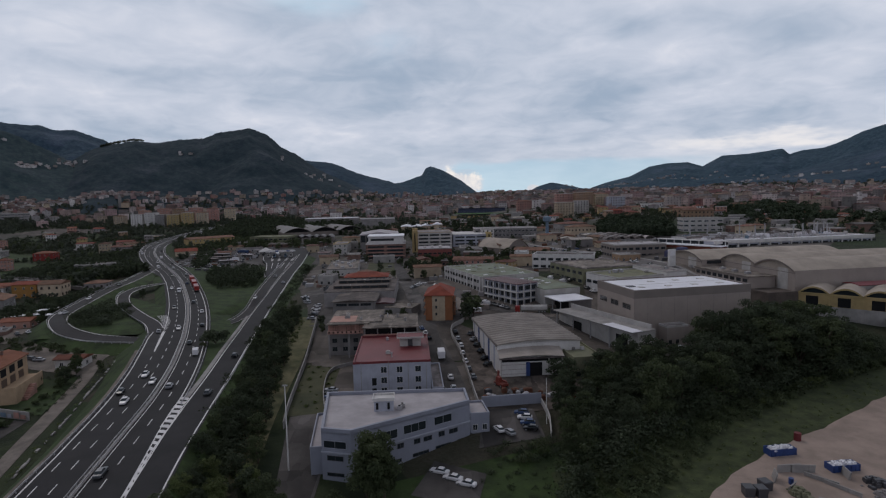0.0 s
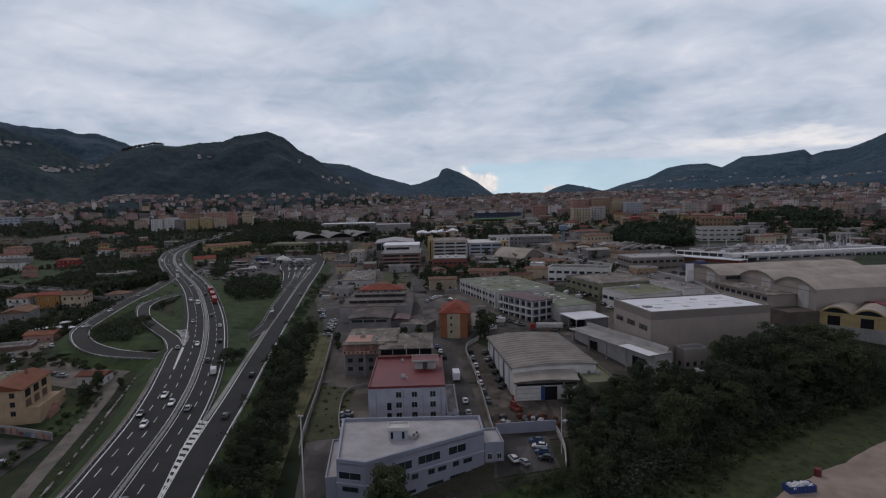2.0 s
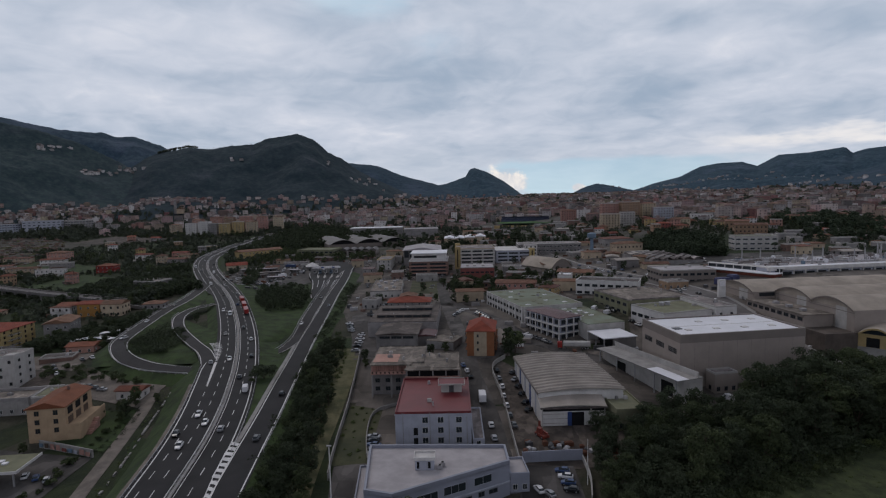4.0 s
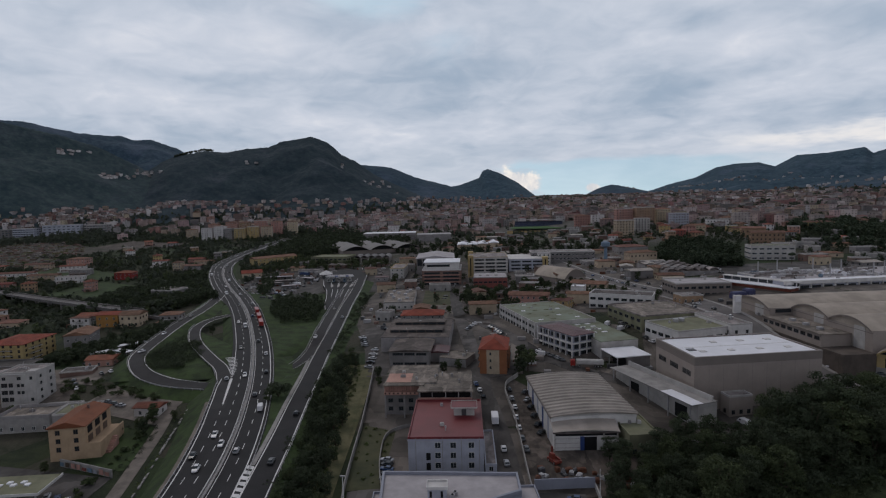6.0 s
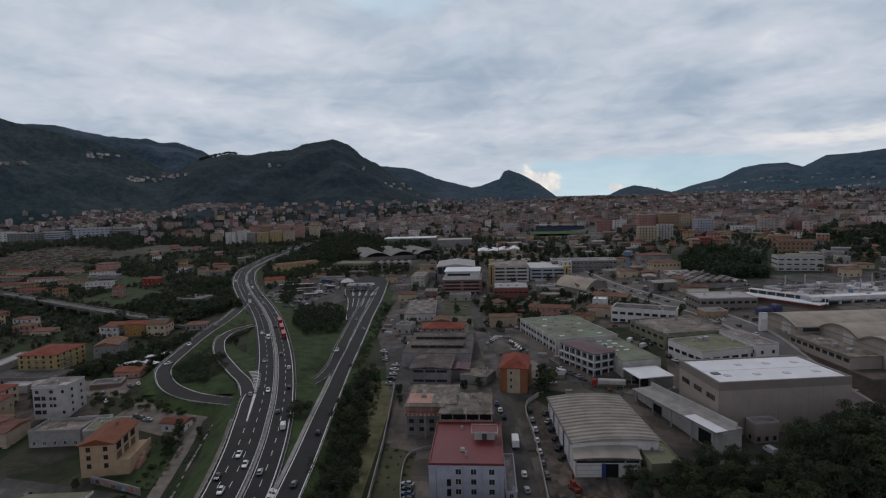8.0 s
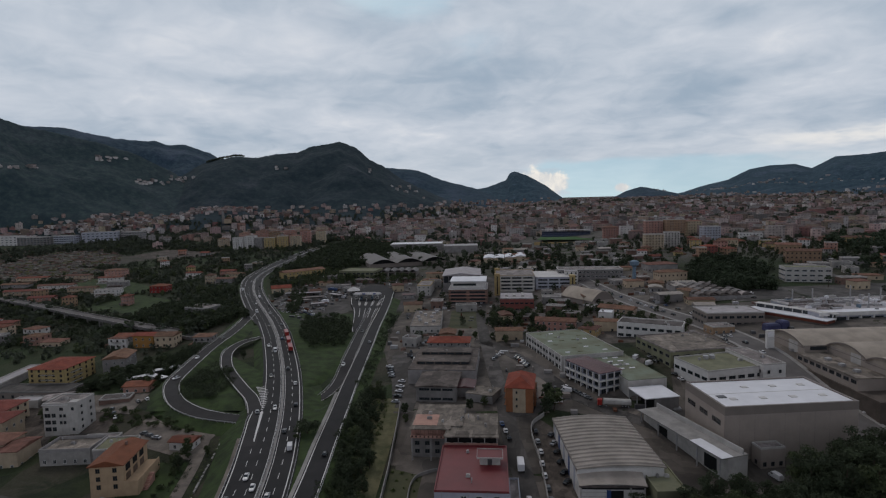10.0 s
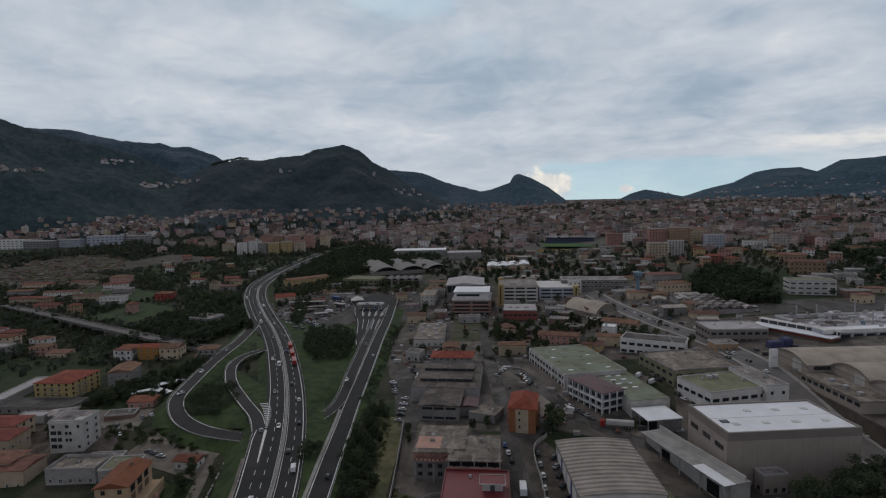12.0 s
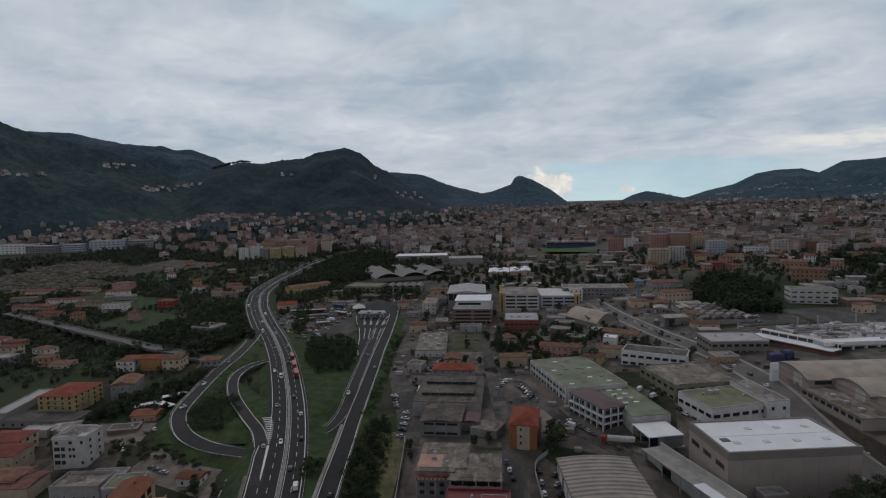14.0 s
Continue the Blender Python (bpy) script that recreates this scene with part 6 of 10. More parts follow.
def yellow_vaults():
    c = thing("yellow_workshops", pose(168, 227, 4.2, 0, 0, -42), "yellow workshops with small arched roofs", "workshop")
    for i in range(4):
        x = -14 + 11.2 * i
        s = Shape()
        ring = vault(s, 11.2, 22, 5.4, 2.7, 10, x, 0.4)
        part("vault", s, M["vault"], c, at=pose(0, 11, 0))
        part("wall", Shape().box(x - 5.58, 0.6, 0, x + 5.58, 21.6, 5.35), M["yellow"], c)
        part("footing", Shape().box(x - 5.6, 0.4, -6, x + 5.6, 21.6, 0), M["concrete"], c)
        g, rim = Shape(), Shape()
        for (xa, za), (xb, zb) in zip(ring, ring[1:]):
            g.face((xa, 0.7, 5.3), (xb, 0.7, 5.3), (xb, 0.7, zb - 0.3), (xa, 0.7, za - 0.3))
            rim.face((xa, -0.05, za - 0.7), (xb, -0.05, zb - 0.7), (xb, -0.05, zb + 0.02), (xa, -0.05, za + 0.02))
        part("arched_window", g, M["pane"], c), part("arch_rim", rim, M["yellow"], c)
        part("doorway", Shape().box(x - 2.8, 0.5, 0.1, x + 1.6, 0.64, 4.0), M["dark"], c)
        part("string_band", Shape().box(x - 5.6, 0.35, 4.7, x + 5.6, 0.62, 5.3), M["yellow"], c)
    building("red_roofed_store", "long store with a red sheet roof", "shed", 192, 245, 9, 28, 8, 12, "pale", "redroof", "gable", floors=0, rise=0.8)
    b = structure("river_bridge", Shape().box(-8, -34, -1.4, 8, 34, 0).box(-8.3, -34, 0, -7.9, 34, 1.0).box(7.9, -34, 0, 8.3, 34, 1.0), M["concrete"], "concrete road bridge over the river gully", "bridge")
    b.matrix_world = pose(172, 196, 0.6, 0, 0, -28)


def middle_blocks():
    b, h = building("brick_offices", "brown brick office block with pale bands", "office building", -49, 504, 3, 34, 38, 14.2, "brick", "palegroof", floors=0, rim="white")
    for f in range(4):
        for x in (-8.2, 8.2):
            part("window_band", window_mesh(13.5, 1.4, "darkframe", 6), None, b, "", pose(x, -19, h - 3.0 - 3.1 * f))
        part("spandrel", Shape().box(-16.7, -19.2, h - 4.35 - 3.1 * f, 16.7, -19.0, h - 3.75 - 3.1 * f), M["pink"], b)
        windows(b, 33, 38, 1, 6, 1, h - 3.0 - 3.1 * f, 3, 3.2, 1.4, "darkframe", 2), windows(b, 33, 38, 3, 6, 1, h - 3.0 - 3.1 * f, 3, 3.2, 1.4, "darkframe", 2)
    part("penthouse", Shape().box(-15, -13, h, 15, 16, h + 6.2), M["white"], b)
    part("penthouse_band", window_mesh(20, 1.8, "darkframe", 9), None, b, "", pose(-3, -13, h + 2.6))
    part("penthouse_roof", Shape().box(-16, -14.5, h + 6.2, 16, 17, h + 6.8), M["whitesheet"], b)
    c = thing("pitched_roof_block", pose(-62, 566, ground_z(-62, 566) - 1, 0, 0, 5), "tall dark glazed block under a shallow pale sheet roof", "factory")
    part("wall", Shape().box(-18, -26, 0, 18, 26, 15.5), M["plaster"], c)
    for i in range(7):
        part("glazing", Shape().box(-17.2 + 5 * i, -26.12, 8.5, -12.8 + 5 * i, -25.98, 15.0), M["pane"], c)
    hip_roof(c, 36, 52, 15.5, M["palegroof"], 2.6, 1.0, True)
    b, h = building("yellow_and_white_offices", "pale office block with dark bands and yellow stair towers", "office building", -9, 545, 3, 36, 42, 21.0, "pale", "greyroof", floors=0, rim="cream")
    for f in range(4):
        for i in range(3):
            part("window_band", window_mesh(8.4, 1.3, "darkframe", 5), None, b, "", pose(-8.5 + 10.2 * i, -21, h - 2.9 - 3.3 * f))
        part("sill_band", Shape().box(-14, -21.5, h - 4.3 - 3.3 * f, 18, -21.0, h - 3.7 - 3.3 * f), M["white"], b)
    for x, y in ((-16.5, -22.5), (-16.5, 20)):
        part("stair_tower", Shape().box(x - 2.6, y - 2.6, 0, x + 2.6, y + 2.6, h + 2.2), M["yellow"], b)
    part("tower_slot", Shape().box(-17.0, -25.16, 2, -16.0, -25.05, h), M["dark"], b)
    b, h = building("white_roofed_offices", "lower office wing with a white roof and yellow tower", "office building", 27, 556, 3, 34, 44, 18.0, "palegrey", "white", floors=0, rim="white", lip=0.3)
    for f in range(3):
        for i in range(3):
            part("window_band", window_mesh(8.6, 1.3, "darkframe", 5), None, b, "", pose(-10.4 + 10.2 * i, -22, h - 3.1 - 3.3 * f))
    part("stair_tower", Shape().box(14.5, -24, 0, 19.5, -16, h + 1.8), M["yellow"], b)
    part("tower_slot", Shape().box(16.5, -24.06, 2, 17.6, -23.95, h), M["dark"], b)
    b, h = building("dark_red_workshop", "low dark red workshop with a pale roof", "workshop", -5.5, 465, 2, 27, 30, 12.2, "darkred", "palegroof", floors=2, cols=(7, 6), rim="plaster", frame="darkframe", ww=2.6, wh=1.1)
    for x in (-8, -2, 5):
        part("roof_hood", Shape().box(x - 1.3, -4, h, x + 1.3, 7 + x * 0.4, h + 1.4, taper=0.2), M["pale"], b)
    c = thing("barrel_hall", pose(51, 463, ground_z(51, 463) - 0.2, 0, 0, 36), "hall under a single curved pale roof and a dark gable", "warehouse")
    part("wall", Shape().box(-10.4, -18, 0, 10.4, 18, 4.5), M["beige"], c)
    s = Shape()
    ring = vault(s, 23, 37, 4.4, 7.0)
    part("roof", s, M["vault"], c)
    g = Shape()
    for (xa, za), (xb, zb) in zip(ring, ring[1:]):
        g.face((xa * 0.96, -18, 4.4), (xb * 0.96, -18, 4.4), (xb * 0.96, -18, zb - 0.3), (xa * 0.96, -18, za - 0.3))
    part("gable", g, M["taupe"], c)
    c = thing("scalloped_market", pose(-166, 738, ground_z(-166, 738) - 1, 0, 0, 26), "market hall under a row of long barrel roofs", "market hall")
    part("wall", Shape().box(-49.5, -50, 0, 49.5, 50, 5), M["taupe"], c)
    for i in range(3):
        s = Shape()
        ring = vault(s, 32, 106, 5, 5.2, 14, -33 + 33 * i)
        part("vault", s, M["darkvault"], c)
        g = Shape()
        for (xa, za), (xb, zb) in zip(ring, ring[1:]):
            g.face((xa, -50.1, 4.9), (xb, -50.1, 4.9), (xb, -50.1, zb - 0.5), (xa, -50.1, za - 0.5))
        part("arched_gable", g, M["dark"], c)
    c = thing("market_front", pose(-142, 632, ground_z(-142, 632) - 0.5, 0, 0, 4), "low market front under a row of small arched roofs", "market hall")
    part("wall", Shape().box(-20, -12, 0, 20, 12, 5.6), M["taupe"], c)
    for i in range(5):
        s = Shape()
        vault(s, 8.2, 26, 5.6, 2.6, 8, -16.4 + 8.2 * i)
        part("vault", s, M["darkvault"], c)
        part("doorway", Shape().box(-19 + 8.2 * i, -12.08, 0.6, -13.8 + 8.2 * i, -11.98, 4.4), M["dark"], c)
        part("pillar", Shape().box(-20.3 + 8.2 * i, -12.5, 0, -19.6 + 8.2 * i, -11.9, 5.6), M["pale"], c)
    building("long_white_shed", "long shed with a bright white roof", "warehouse", -168, 868, 8, 80, 40, 26.0, "plaster", "whitesheet", floors=0, rim="white")
    building("white_sheds", "row of pale roofed sheds", "warehouse", -95, 835, 8, 50, 30, 25.0, "plaster", "palegroof", floors=0, rim="white")
    building("green_walled_hall", "low pale green hall with large openings", "hall", -186, 624, -5, 42, 30, 14.6, "moss", "moss", floors=2, cols=(8, 5), ww=3.4, frame="darkframe", rim="moss")
    for i in range(4):
        t = thing("white_pavilion", pose(-46 + 13.5 * i, 733, ground_z(-46 + 13.5 * i, 733), 0, 0, 2), "white pitched pavilion roof on posts", "pavilion", "market pavilions")
        hip_roof(t, 12.5, 40, 6.5, M["whitesheet"], 1.6, 0.2, True)
        part("wall", Shape().box(-6, -19.5, 0, 6, 19.5, 6.2), M["cream"], t)
    w = thing("water_tower", pose(100, 531, ground_z(100, 531)), "pale blue water tower", "water tower")
    part("shaft", Shape().tube(0, 0, 0, 15, 1.8, 1.4, 12), M["bluepale"], w)
    part("tank", Shape().tube(0, 0, 15, 16.5, 1.6, 4.0, 14).tube(0, 0, 16.5, 20, 4.0, 4.0, 14).tube(0, 0, 20, 21, 4.0, 1.2, 14), M["bluepale"], w)
    building("grey_glass_offices", "grey offices with white window grids", "office building", 64, 572, 2, 62, 22, 21.5, "plaster", "greyroof", floors=3, cols=(16, 5), ww=2.2, rim="white", frame="white")
    building("white_stair_block", "white stair block with tall slots", "office building", 45, 552, 2, 12, 12, 21.5, "white", "palegroof", floors=4, cols=(3, 3), frame="darkframe")
    building("school", "pale three-storey school with a mossy flat roof", "school", 231, 503, -6, 34, 16, 30.4, "pale", "moss", floors=3, cols=(6, 4), ww=3.4, wh=1.1, frame="palegrey")
    building("white_house", "white house with dark window openings", "house", 76, 346, -20, 36, 16, 17.0, "white", "darkroof", "flat", floors=2, cols=(8, 4), ww=2.9, frame="darkframe", rim="white")
    building("white_cottage", "small white flat-roofed house", "house", 56, 389, -14, 9, 11, 14.8, "white", "whitesheet", floors=1, cols=(2, 2))
    building("yellow_cottage", "yellow house with a tiled roof", "house", 41, 350, -25, 10, 12, 13, "yellow", "oldtiles", "hip", floors=2, cols=(2, 3), rise=1.6)
    building("old_terrace", "terrace of old pink houses with tiled roofs", "house", 22, 376, -10, 26, 10, 11.8, "pink", "oldtiles", "gable", floors=2, cols=(7, 2), rise=1.7)
    building("tiled_row", "row of old houses under brown tiles", "house", 66, 406, -25, 24, 11, 14.5, "cream", "oldtiles", "gable", floors=2, cols=(6, 2), rise=1.8)
    building("yellow_villa", "long ochre-yellow house with brown tiles beside the lorry park", "house", -259, 628, 50, 52, 13, 14.0, "yellow", "oldtiles", "gable", floors=2, cols=(11, 3))
    building("tiled_tavern", "low roadside house with a steep tiled roof", "house", -246, 541, 28, 19, 12, 7.4, "cream", "redtile", "gable", floors=1, cols=(4, 3), rise=2.6)
    # stadium
    st = structure("football_pitch", Shape().box(-52, -33, 0, 52, 33, 0.1), M["pitch"], "green football pitch", "pitch")
    st.matrix_world = pose(74, 912, 27.4, 0, 0, -6)
    w = thing("stadium_wall", pose(70, 866, 20.0, 0, 0, -6), "yellow perimeter wall of the stadium", "wall")
    part("wall", Shape().box(-56, -0.6, 0, 50, 0.6, 5.0), M["yellow"], w)
    g = thing("grandstand", pose(68, 964, 25, 0, 0, -6), "dark blue grandstand with a grey roof", "grandstand")
    part("terrace", Shape().box(-40, -5, 0, 40, 0, 4).box(-40, 0, 0, 40, 5, 7).box(-40, 5, 0, 40, 9, 10), M["standblue"], g)
    part("roof", Shape().box(-40, -2, 12.4, 40, 10, 13), M["palegroof"], g)


def covered_market():
    """Rows of small grey vaults on posts beside the avenue."""
    z = ground_z(142, 462) - 0.5
    b = thing("covered_market", pose(142, 462, z, 0, 0, 8), "market hall under rows of small grey vaults", "market")
    part("wall", Shape().box(-20, -30, 0, 20, -29.5, 4.2).box(-20, 29.5, 0, 20, 30, 4.2).box(-20, -29.5, 0, -19.5, 29.5, 4.2), M["plaster"], b)
    part("ceiling_slab", Shape().box(-19.5, -29.5, 3.4, 19.5, 29.5, 3.7), M["darkroof"], b)
    for j in range(6):
        for i in range(5):
            s, n, x0, y0 = Shape(), 6, -20 + 8 * i, -29 + 9.8 * j
            ring = [(x0 + 3.9 - 3.7 * math.cos(math.pi * k / n), 4.2 + 2.3 * math.sin(math.pi * k / n)) for k in range(n + 1)]
            for (xa, za), (xb, zb) in zip(ring, ring[1:]):
                s.face((xa, y0, za), (xb, y0, zb), (xb, y0 + 7.2, zb), (xa, y0 + 7.2, za))
                s.face((xa, y0 - 0.02, za - 0.35), (xb, y0 - 0.02, zb - 0.35), (xb, y0 - 0.02, zb), (xa, y0 - 0.02, za))
            part("roof_vault", s, M["greyroof" if (i + j) % 4 == 0 else "darkroof" if (i * j) % 3 == 0 else "darkvault"], b)


def forecourt_z(x, y):
    return max(road_z(y) - 0.03, ground_z(x, y) + 0.3)


def toll_plaza():
    # paved forecourt that fans out from the slip road to the booths
    f, a, b = Shape(), [np.array(q, float) for q in ((-117.5, 372), (-124, 392), (-131, 418), (-141, 450), (-151, 474), (-158, 496), (-164, 530), (-158, 560))], [np.array(q, float) for q in ((-111, 372), (-110, 392), (-113.5, 418), (-118, 450), (-121.5, 474), (-122, 496), (-126, 530), (-136, 560))]
    k = 6
    for p, q in zip(a, b):
        f.v += [(*(p + (q - p) * u / k), forecourt_z(*(p + (q - p) * u / k)) + (0.02 if 0 < u < k else 0.0)) for u in range(k + 1)]
    f.f = [(i * (k + 1) + u, i * (k + 1) + u + 1, (i + 1) * (k + 1) + u + 1, (i + 1) * (k + 1) + u) for i in range(len(a) - 1) for u in range(k)]
    f.m = [0] * len(f.f)
    for i in range(len(a) - 1):
        f.face((*a[i], forecourt_z(*a[i])), (*a[i + 1], forecourt_z(*a[i + 1])), (*a[i + 1], ground_z(*a[i + 1]) - 0.5), (*a[i], ground_z(*a[i]) - 0.5))
    court = structure("toll_forecourt", f, M["asphalt"], "dark asphalt forecourt fanning out before the toll booths", "road")
    line_paint("edge_line", smooth([p + np.array([0.8, 0]) for p in a[:6]], 4), 0, 0.4, forecourt_z, court, 0.06)
    for u in (0.25, 0.45, 0.65, 0.84):
        line = [p + (q - p) * u for p, q in zip(a[2:6], b[2:6])]
        part("lane_line", ribbon(Shape(), smooth(line, 5), -0.2, 0.2, forecourt_z, 0.05), M["paint"], court)
        # blunt painted islands that split the lanes
        head, tail = line[1] + (line[2] - line[1]) * 0.5, line[3]
        d = (tail - head) / np.hypot(*(tail - head))
        n, z = np.array([d[1], -d[0]]), forecourt_z(*head)
        isl = thing("lane_island", pose(0, 0, 0), "long white kerbed island between toll lanes", "island", "toll lane islands")
        part("kerb", Shape().prism([tuple(head - n * 0.2), tuple(head + n * 0.2), tuple(head + d * 5 + n * 1.0), tuple(tail + n * 1.0), tuple(tail - n * 1.0), tuple(head + d * 5 - n * 1.0)], z - 0.3, z + 0.45), M["pale"], isl)
    t = thing("toll_station", pose(-141, 491, forecourt_z(-141, 491), 0, 0, 4), "white toll station canopy over the booths", "toll station")
    part("canopy", Shape().box(-11.5, -4.0, 5.0, 11.5, 4.0, 5.5), M["palegroof"], t)
    part("fascia", Shape().box(-11.7, -4.2, 4.6, 11.7, -3.98, 5.8).box(-11.7, 3.98, 4.6, 11.7, 4.2, 5.8), M["white"], t)
    for i in range(5):
        x = -9.6 + 4.8 * i
        b_ = part("booth", Shape().box(x - 0.9, -1.8, 0.2, x + 0.9, 1.8, 2.9, taper=0.08), M["bluepale" if i % 2 else "pale"], t)
        part("booth_window", Shape().box(x - 0.75, -1.86, 1.3, x + 0.75, -1.75, 2.3), M["pane"], b_)
        part("column", Shape().box(x - 0.25, 2.2, 0, x + 0.25, 2.7, 5.0), M["steel"], t)
        part("lane_sign", Shape().box(x + 1.6, -4.3, 5.0, x + 4.4, -4.2, 6.1), M["blue" if i % 2 else "sign_white"], t)
    building("plaza_office", "low grey office among the parked lorries", "office building", -190, 556, 10, 24, 10, 7.4, "plaster", "greyroof", floors=1, cols=(7, 3), rim="plaster")
    building("plaza_shed", "tall narrow pale block beside the toll road", "building", -94, 534, 3, 13, 34, 12.5, "pale", "greyroof", floors=3, cols=(3, 7), rim="yellow")
    building("red_kiosk", "small shed with a dull red roof by the toll road", "shed", -106, 510, 6, 11, 9, 6.0, "plaster", "maroon", "gable", floors=1, cols=(2, 2), rise=0.8)
    t = thing("tent_roof", pose(-165, 528, ground_z(-165, 528), 0, 0, 20), "white peaked tent roof", "tent")
    s = Shape()
    for a_, c_ in (((-6, -6), (6, -6)), ((6, -6), (6, 6)), ((6, 6), (-6, 6)), ((-6, 6), (-6, -6))):
        s.face((*a_, 3.6), (*c_, 3.6), (0, 0, 7.2))
    part("membrane", s, M["white"], t)
    for x in (-5.8, 5.8):
        for y in (-5.8, 5.8):
            part("pole", Shape().tube(x, y, 0, 3.7, 0.1, 0.1, 6), M["steel"], t)
    # open car shelters and a workshop in the lorry park
    for x, y, rot, w, m in ((-214, 520, 14, 34, "palegroof"), (-196, 500, 24, 20, "greyroof"), (-178, 512, -30, 15, "palegroof"), (-201, 486, 30, 16, "greyroof"), (-180, 470, 26, 12, "palegroof")):
        c = thing("car_shelter", pose(x, y, ground_z(x, y) + 0.1, 0, 0, rot), "long open shelter with a flat sheet roof in the lorry park", "shelter", "car shelters")
        part("roof", Shape().box(-w / 2, -2.6, 2.9, w / 2, 2.6, 3.15), M[m], c)
        for i in range(4):
            part("post", Shape().box(-w / 2 + 0.3 + (w - 0.8) / 3 * i, 1.9, 0, -w / 2 + 0.5 + (w - 0.8) / 3 * i, 2.1, 2.9), M["steel"], c)
        part("back_wall", Shape().box(-w / 2 + 0.1, 2.15, 0, w / 2 - 0.1, 2.3, 2.9), M["plaster"], c)


def west_houses():
    v, h = building("villa", "peach villa with an orange tiled roof, arches and an outside stair", "house", -147.6, 184.0, 14, 11.5, 20, 1.4, "peach", "orangetile", "gable", floors=0, rise=1.9)
    windows(v, 11.5, 20, 0, 2, 3, h - 8.6, 3.0, 1.3, 1.5, "shutter")
    for i in range(3):
        part("loggia", Shape().box(5.72, -8 + 5.6 * i, h - 3.4, 5.8, -4.5 + 5.6 * i, h - 0.9), M["dark"], v)
        part("loggia", Shape().box(5.72, -8 + 5.6 * i, h - 6.8, 5.8, -4.5 + 5.6 * i, h - 4.3), M["shutter"], v)
    part("terrace", Shape().box(5.75, -10, 0, 10.5, 9, h - 7.0), M["peach"], v)
    part("terrace_parapet", Shape().box(10.2, -10, h - 7.0, 10.5, 9, h - 6.1).box(5.75, -10.2, h - 7.0, 10.5, -10, h - 6.1), M["peach"], v)
    for i in range(10):
        part("step", Shape().box(10.5, -9 + 0.9 * i, 0, 12.2, -8.1 + 0.9 * i, 0.5 + 0.45 * i), M["pink"], v)
    chimney(v, 1, 4, h + 1.4)
    building("villa_back_house", "old house with a mossy roof behind the villa", "house", -158, 196, 14, 13, 12, -0.6, "plaster", "moss", "flat", floors=2, cols=(3, 3))
    building("red_roofed_hut", "white hut with a red tiled roof", "hut", -139, 211, 2, 10, 6.5, -4.4, "white", "terracotta", "gable", floors=1, cols=(2, 1), rise=1.0)
    b, h = building("white_apartments", "white four-storey apartment block with dark windows", "apartment building", -203.0, 222.6, 9, 15, 13, 6.4, "pale", "greyroof", floors=0, rim="pale")
    for f in range(4):
        for x, ww in ((-5.6, 2.4), (-2.9, 1.6)) if f else ((-5.6, 1.3), (0.6, 1.4)):
            part("window", window_mesh(ww, 1.6 if f else 1.2, "darkframe", 1), None, b, "", pose(x, -6.5, h - 2.7 - 3.1 * f))
        for x in (0.2, 1.9) if f in (1, 2) else (5.6,):
            part("window", window_mesh(1.0, 1.2, "darkframe", 0), None, b, "", pose(x, -6.5, h - 2.7 - 3.1 * f))
    windows(b, 15, 13, 1, 2, 4, h - 11.9, 3.1, 1.0, 1.1, "darkframe")
    part("stair_head", Shape().box(3.6, -6.6, h - 0.2, 7.6, -2.4, h + 0.9, taper=0.1), M["pale"], b, "flat-topped pale stair head")
    part("roof_edge", Shape().box(-7.9, -6.9, h - 0.35, 3.5, -6.45, h - 0.1), M["white"], b)
    part("antenna", Shape().box(-2.03, 1.0, h, -1.97, 1.06, h + 3.2).box(-2.7, 1.0, h + 2.9, -1.3, 1.06, h + 2.96), M["steel"], b)
    b, h = building("yellow_apartments", "yellow apartment block with balconies and a red hip roof", "apartment building", -263, 284, 5, 21, 25, 4.0, "yellow", "redtile", "hip", floors=4, cols=(5, 5), rise=2.2, frame="shutter")
    for f in range(3):
        balcony(b, pose(1, -12.5, h - 3.2 - 2.8 * f), 8, "pale"), balcony(b, side_pose(1, 21, 25, -4, h - 3.2 - 2.8 * f), 9, "pale")
    building("grey_gabled_house", "grey house with a weathered tiled roof", "house", -243, 305, 20, 13, 18, 3.2, "plaster", "oldtiles", "gable", floors=2, cols=(3, 4), rise=2.0)
    building("red_roofed_workshop", "low brick workshop with a red roof", "workshop", -202, 268, 12, 13, 10, -1.2, "pink", "terracotta", "gable", floors=1, cols=(3, 2), rise=1.2)
    building("painted_house", "grey house with dark painted shapes and a red roof", "house", -272, 351, 4, 13.5, 11, 4.2, "plaster", "terracotta", "gable", floors=2, cols=(3, 3), rise=1.4)
    building("orange_row_house", "bright ochre-orange house with a red tiled roof", "house", -257.5, 350.5, 4, 14.5, 11, 5.0, "brightochre", "redtile", "gable", floors=2, cols=(3, 3), rise=1.5)
    building("cream_row_house", "cream house with weathered tiles at the row's end", "house", -243, 352, 8, 13, 12, 4.6, "cream", "oldtiles", "gable", floors=2, cols=(3, 3), rise=2.0, frame="shutter")
    building("white_gabled_house", "cream house with weathered tiles", "house", -216, 198, 8, 16, 12, -1.8, "cream", "oldtiles", "hip", floors=2, cols=(4, 3), rise=1.6)
    building("brown_roofed_house", "house with brown tiled roof and cream walls", "house", -232, 214, 12, 14, 14, 0.5, "cream", "terracotta", "hip", floors=2, cols=(3, 3), rise=1.6)
    building("screened_terrace", "flat roof terrace with metal screens", "building", -181, 200, 10, 20, 13, -4.0, "concrete", "slabroof", floors=1, cols=(5, 3), rim="plaster", lip=1.3)
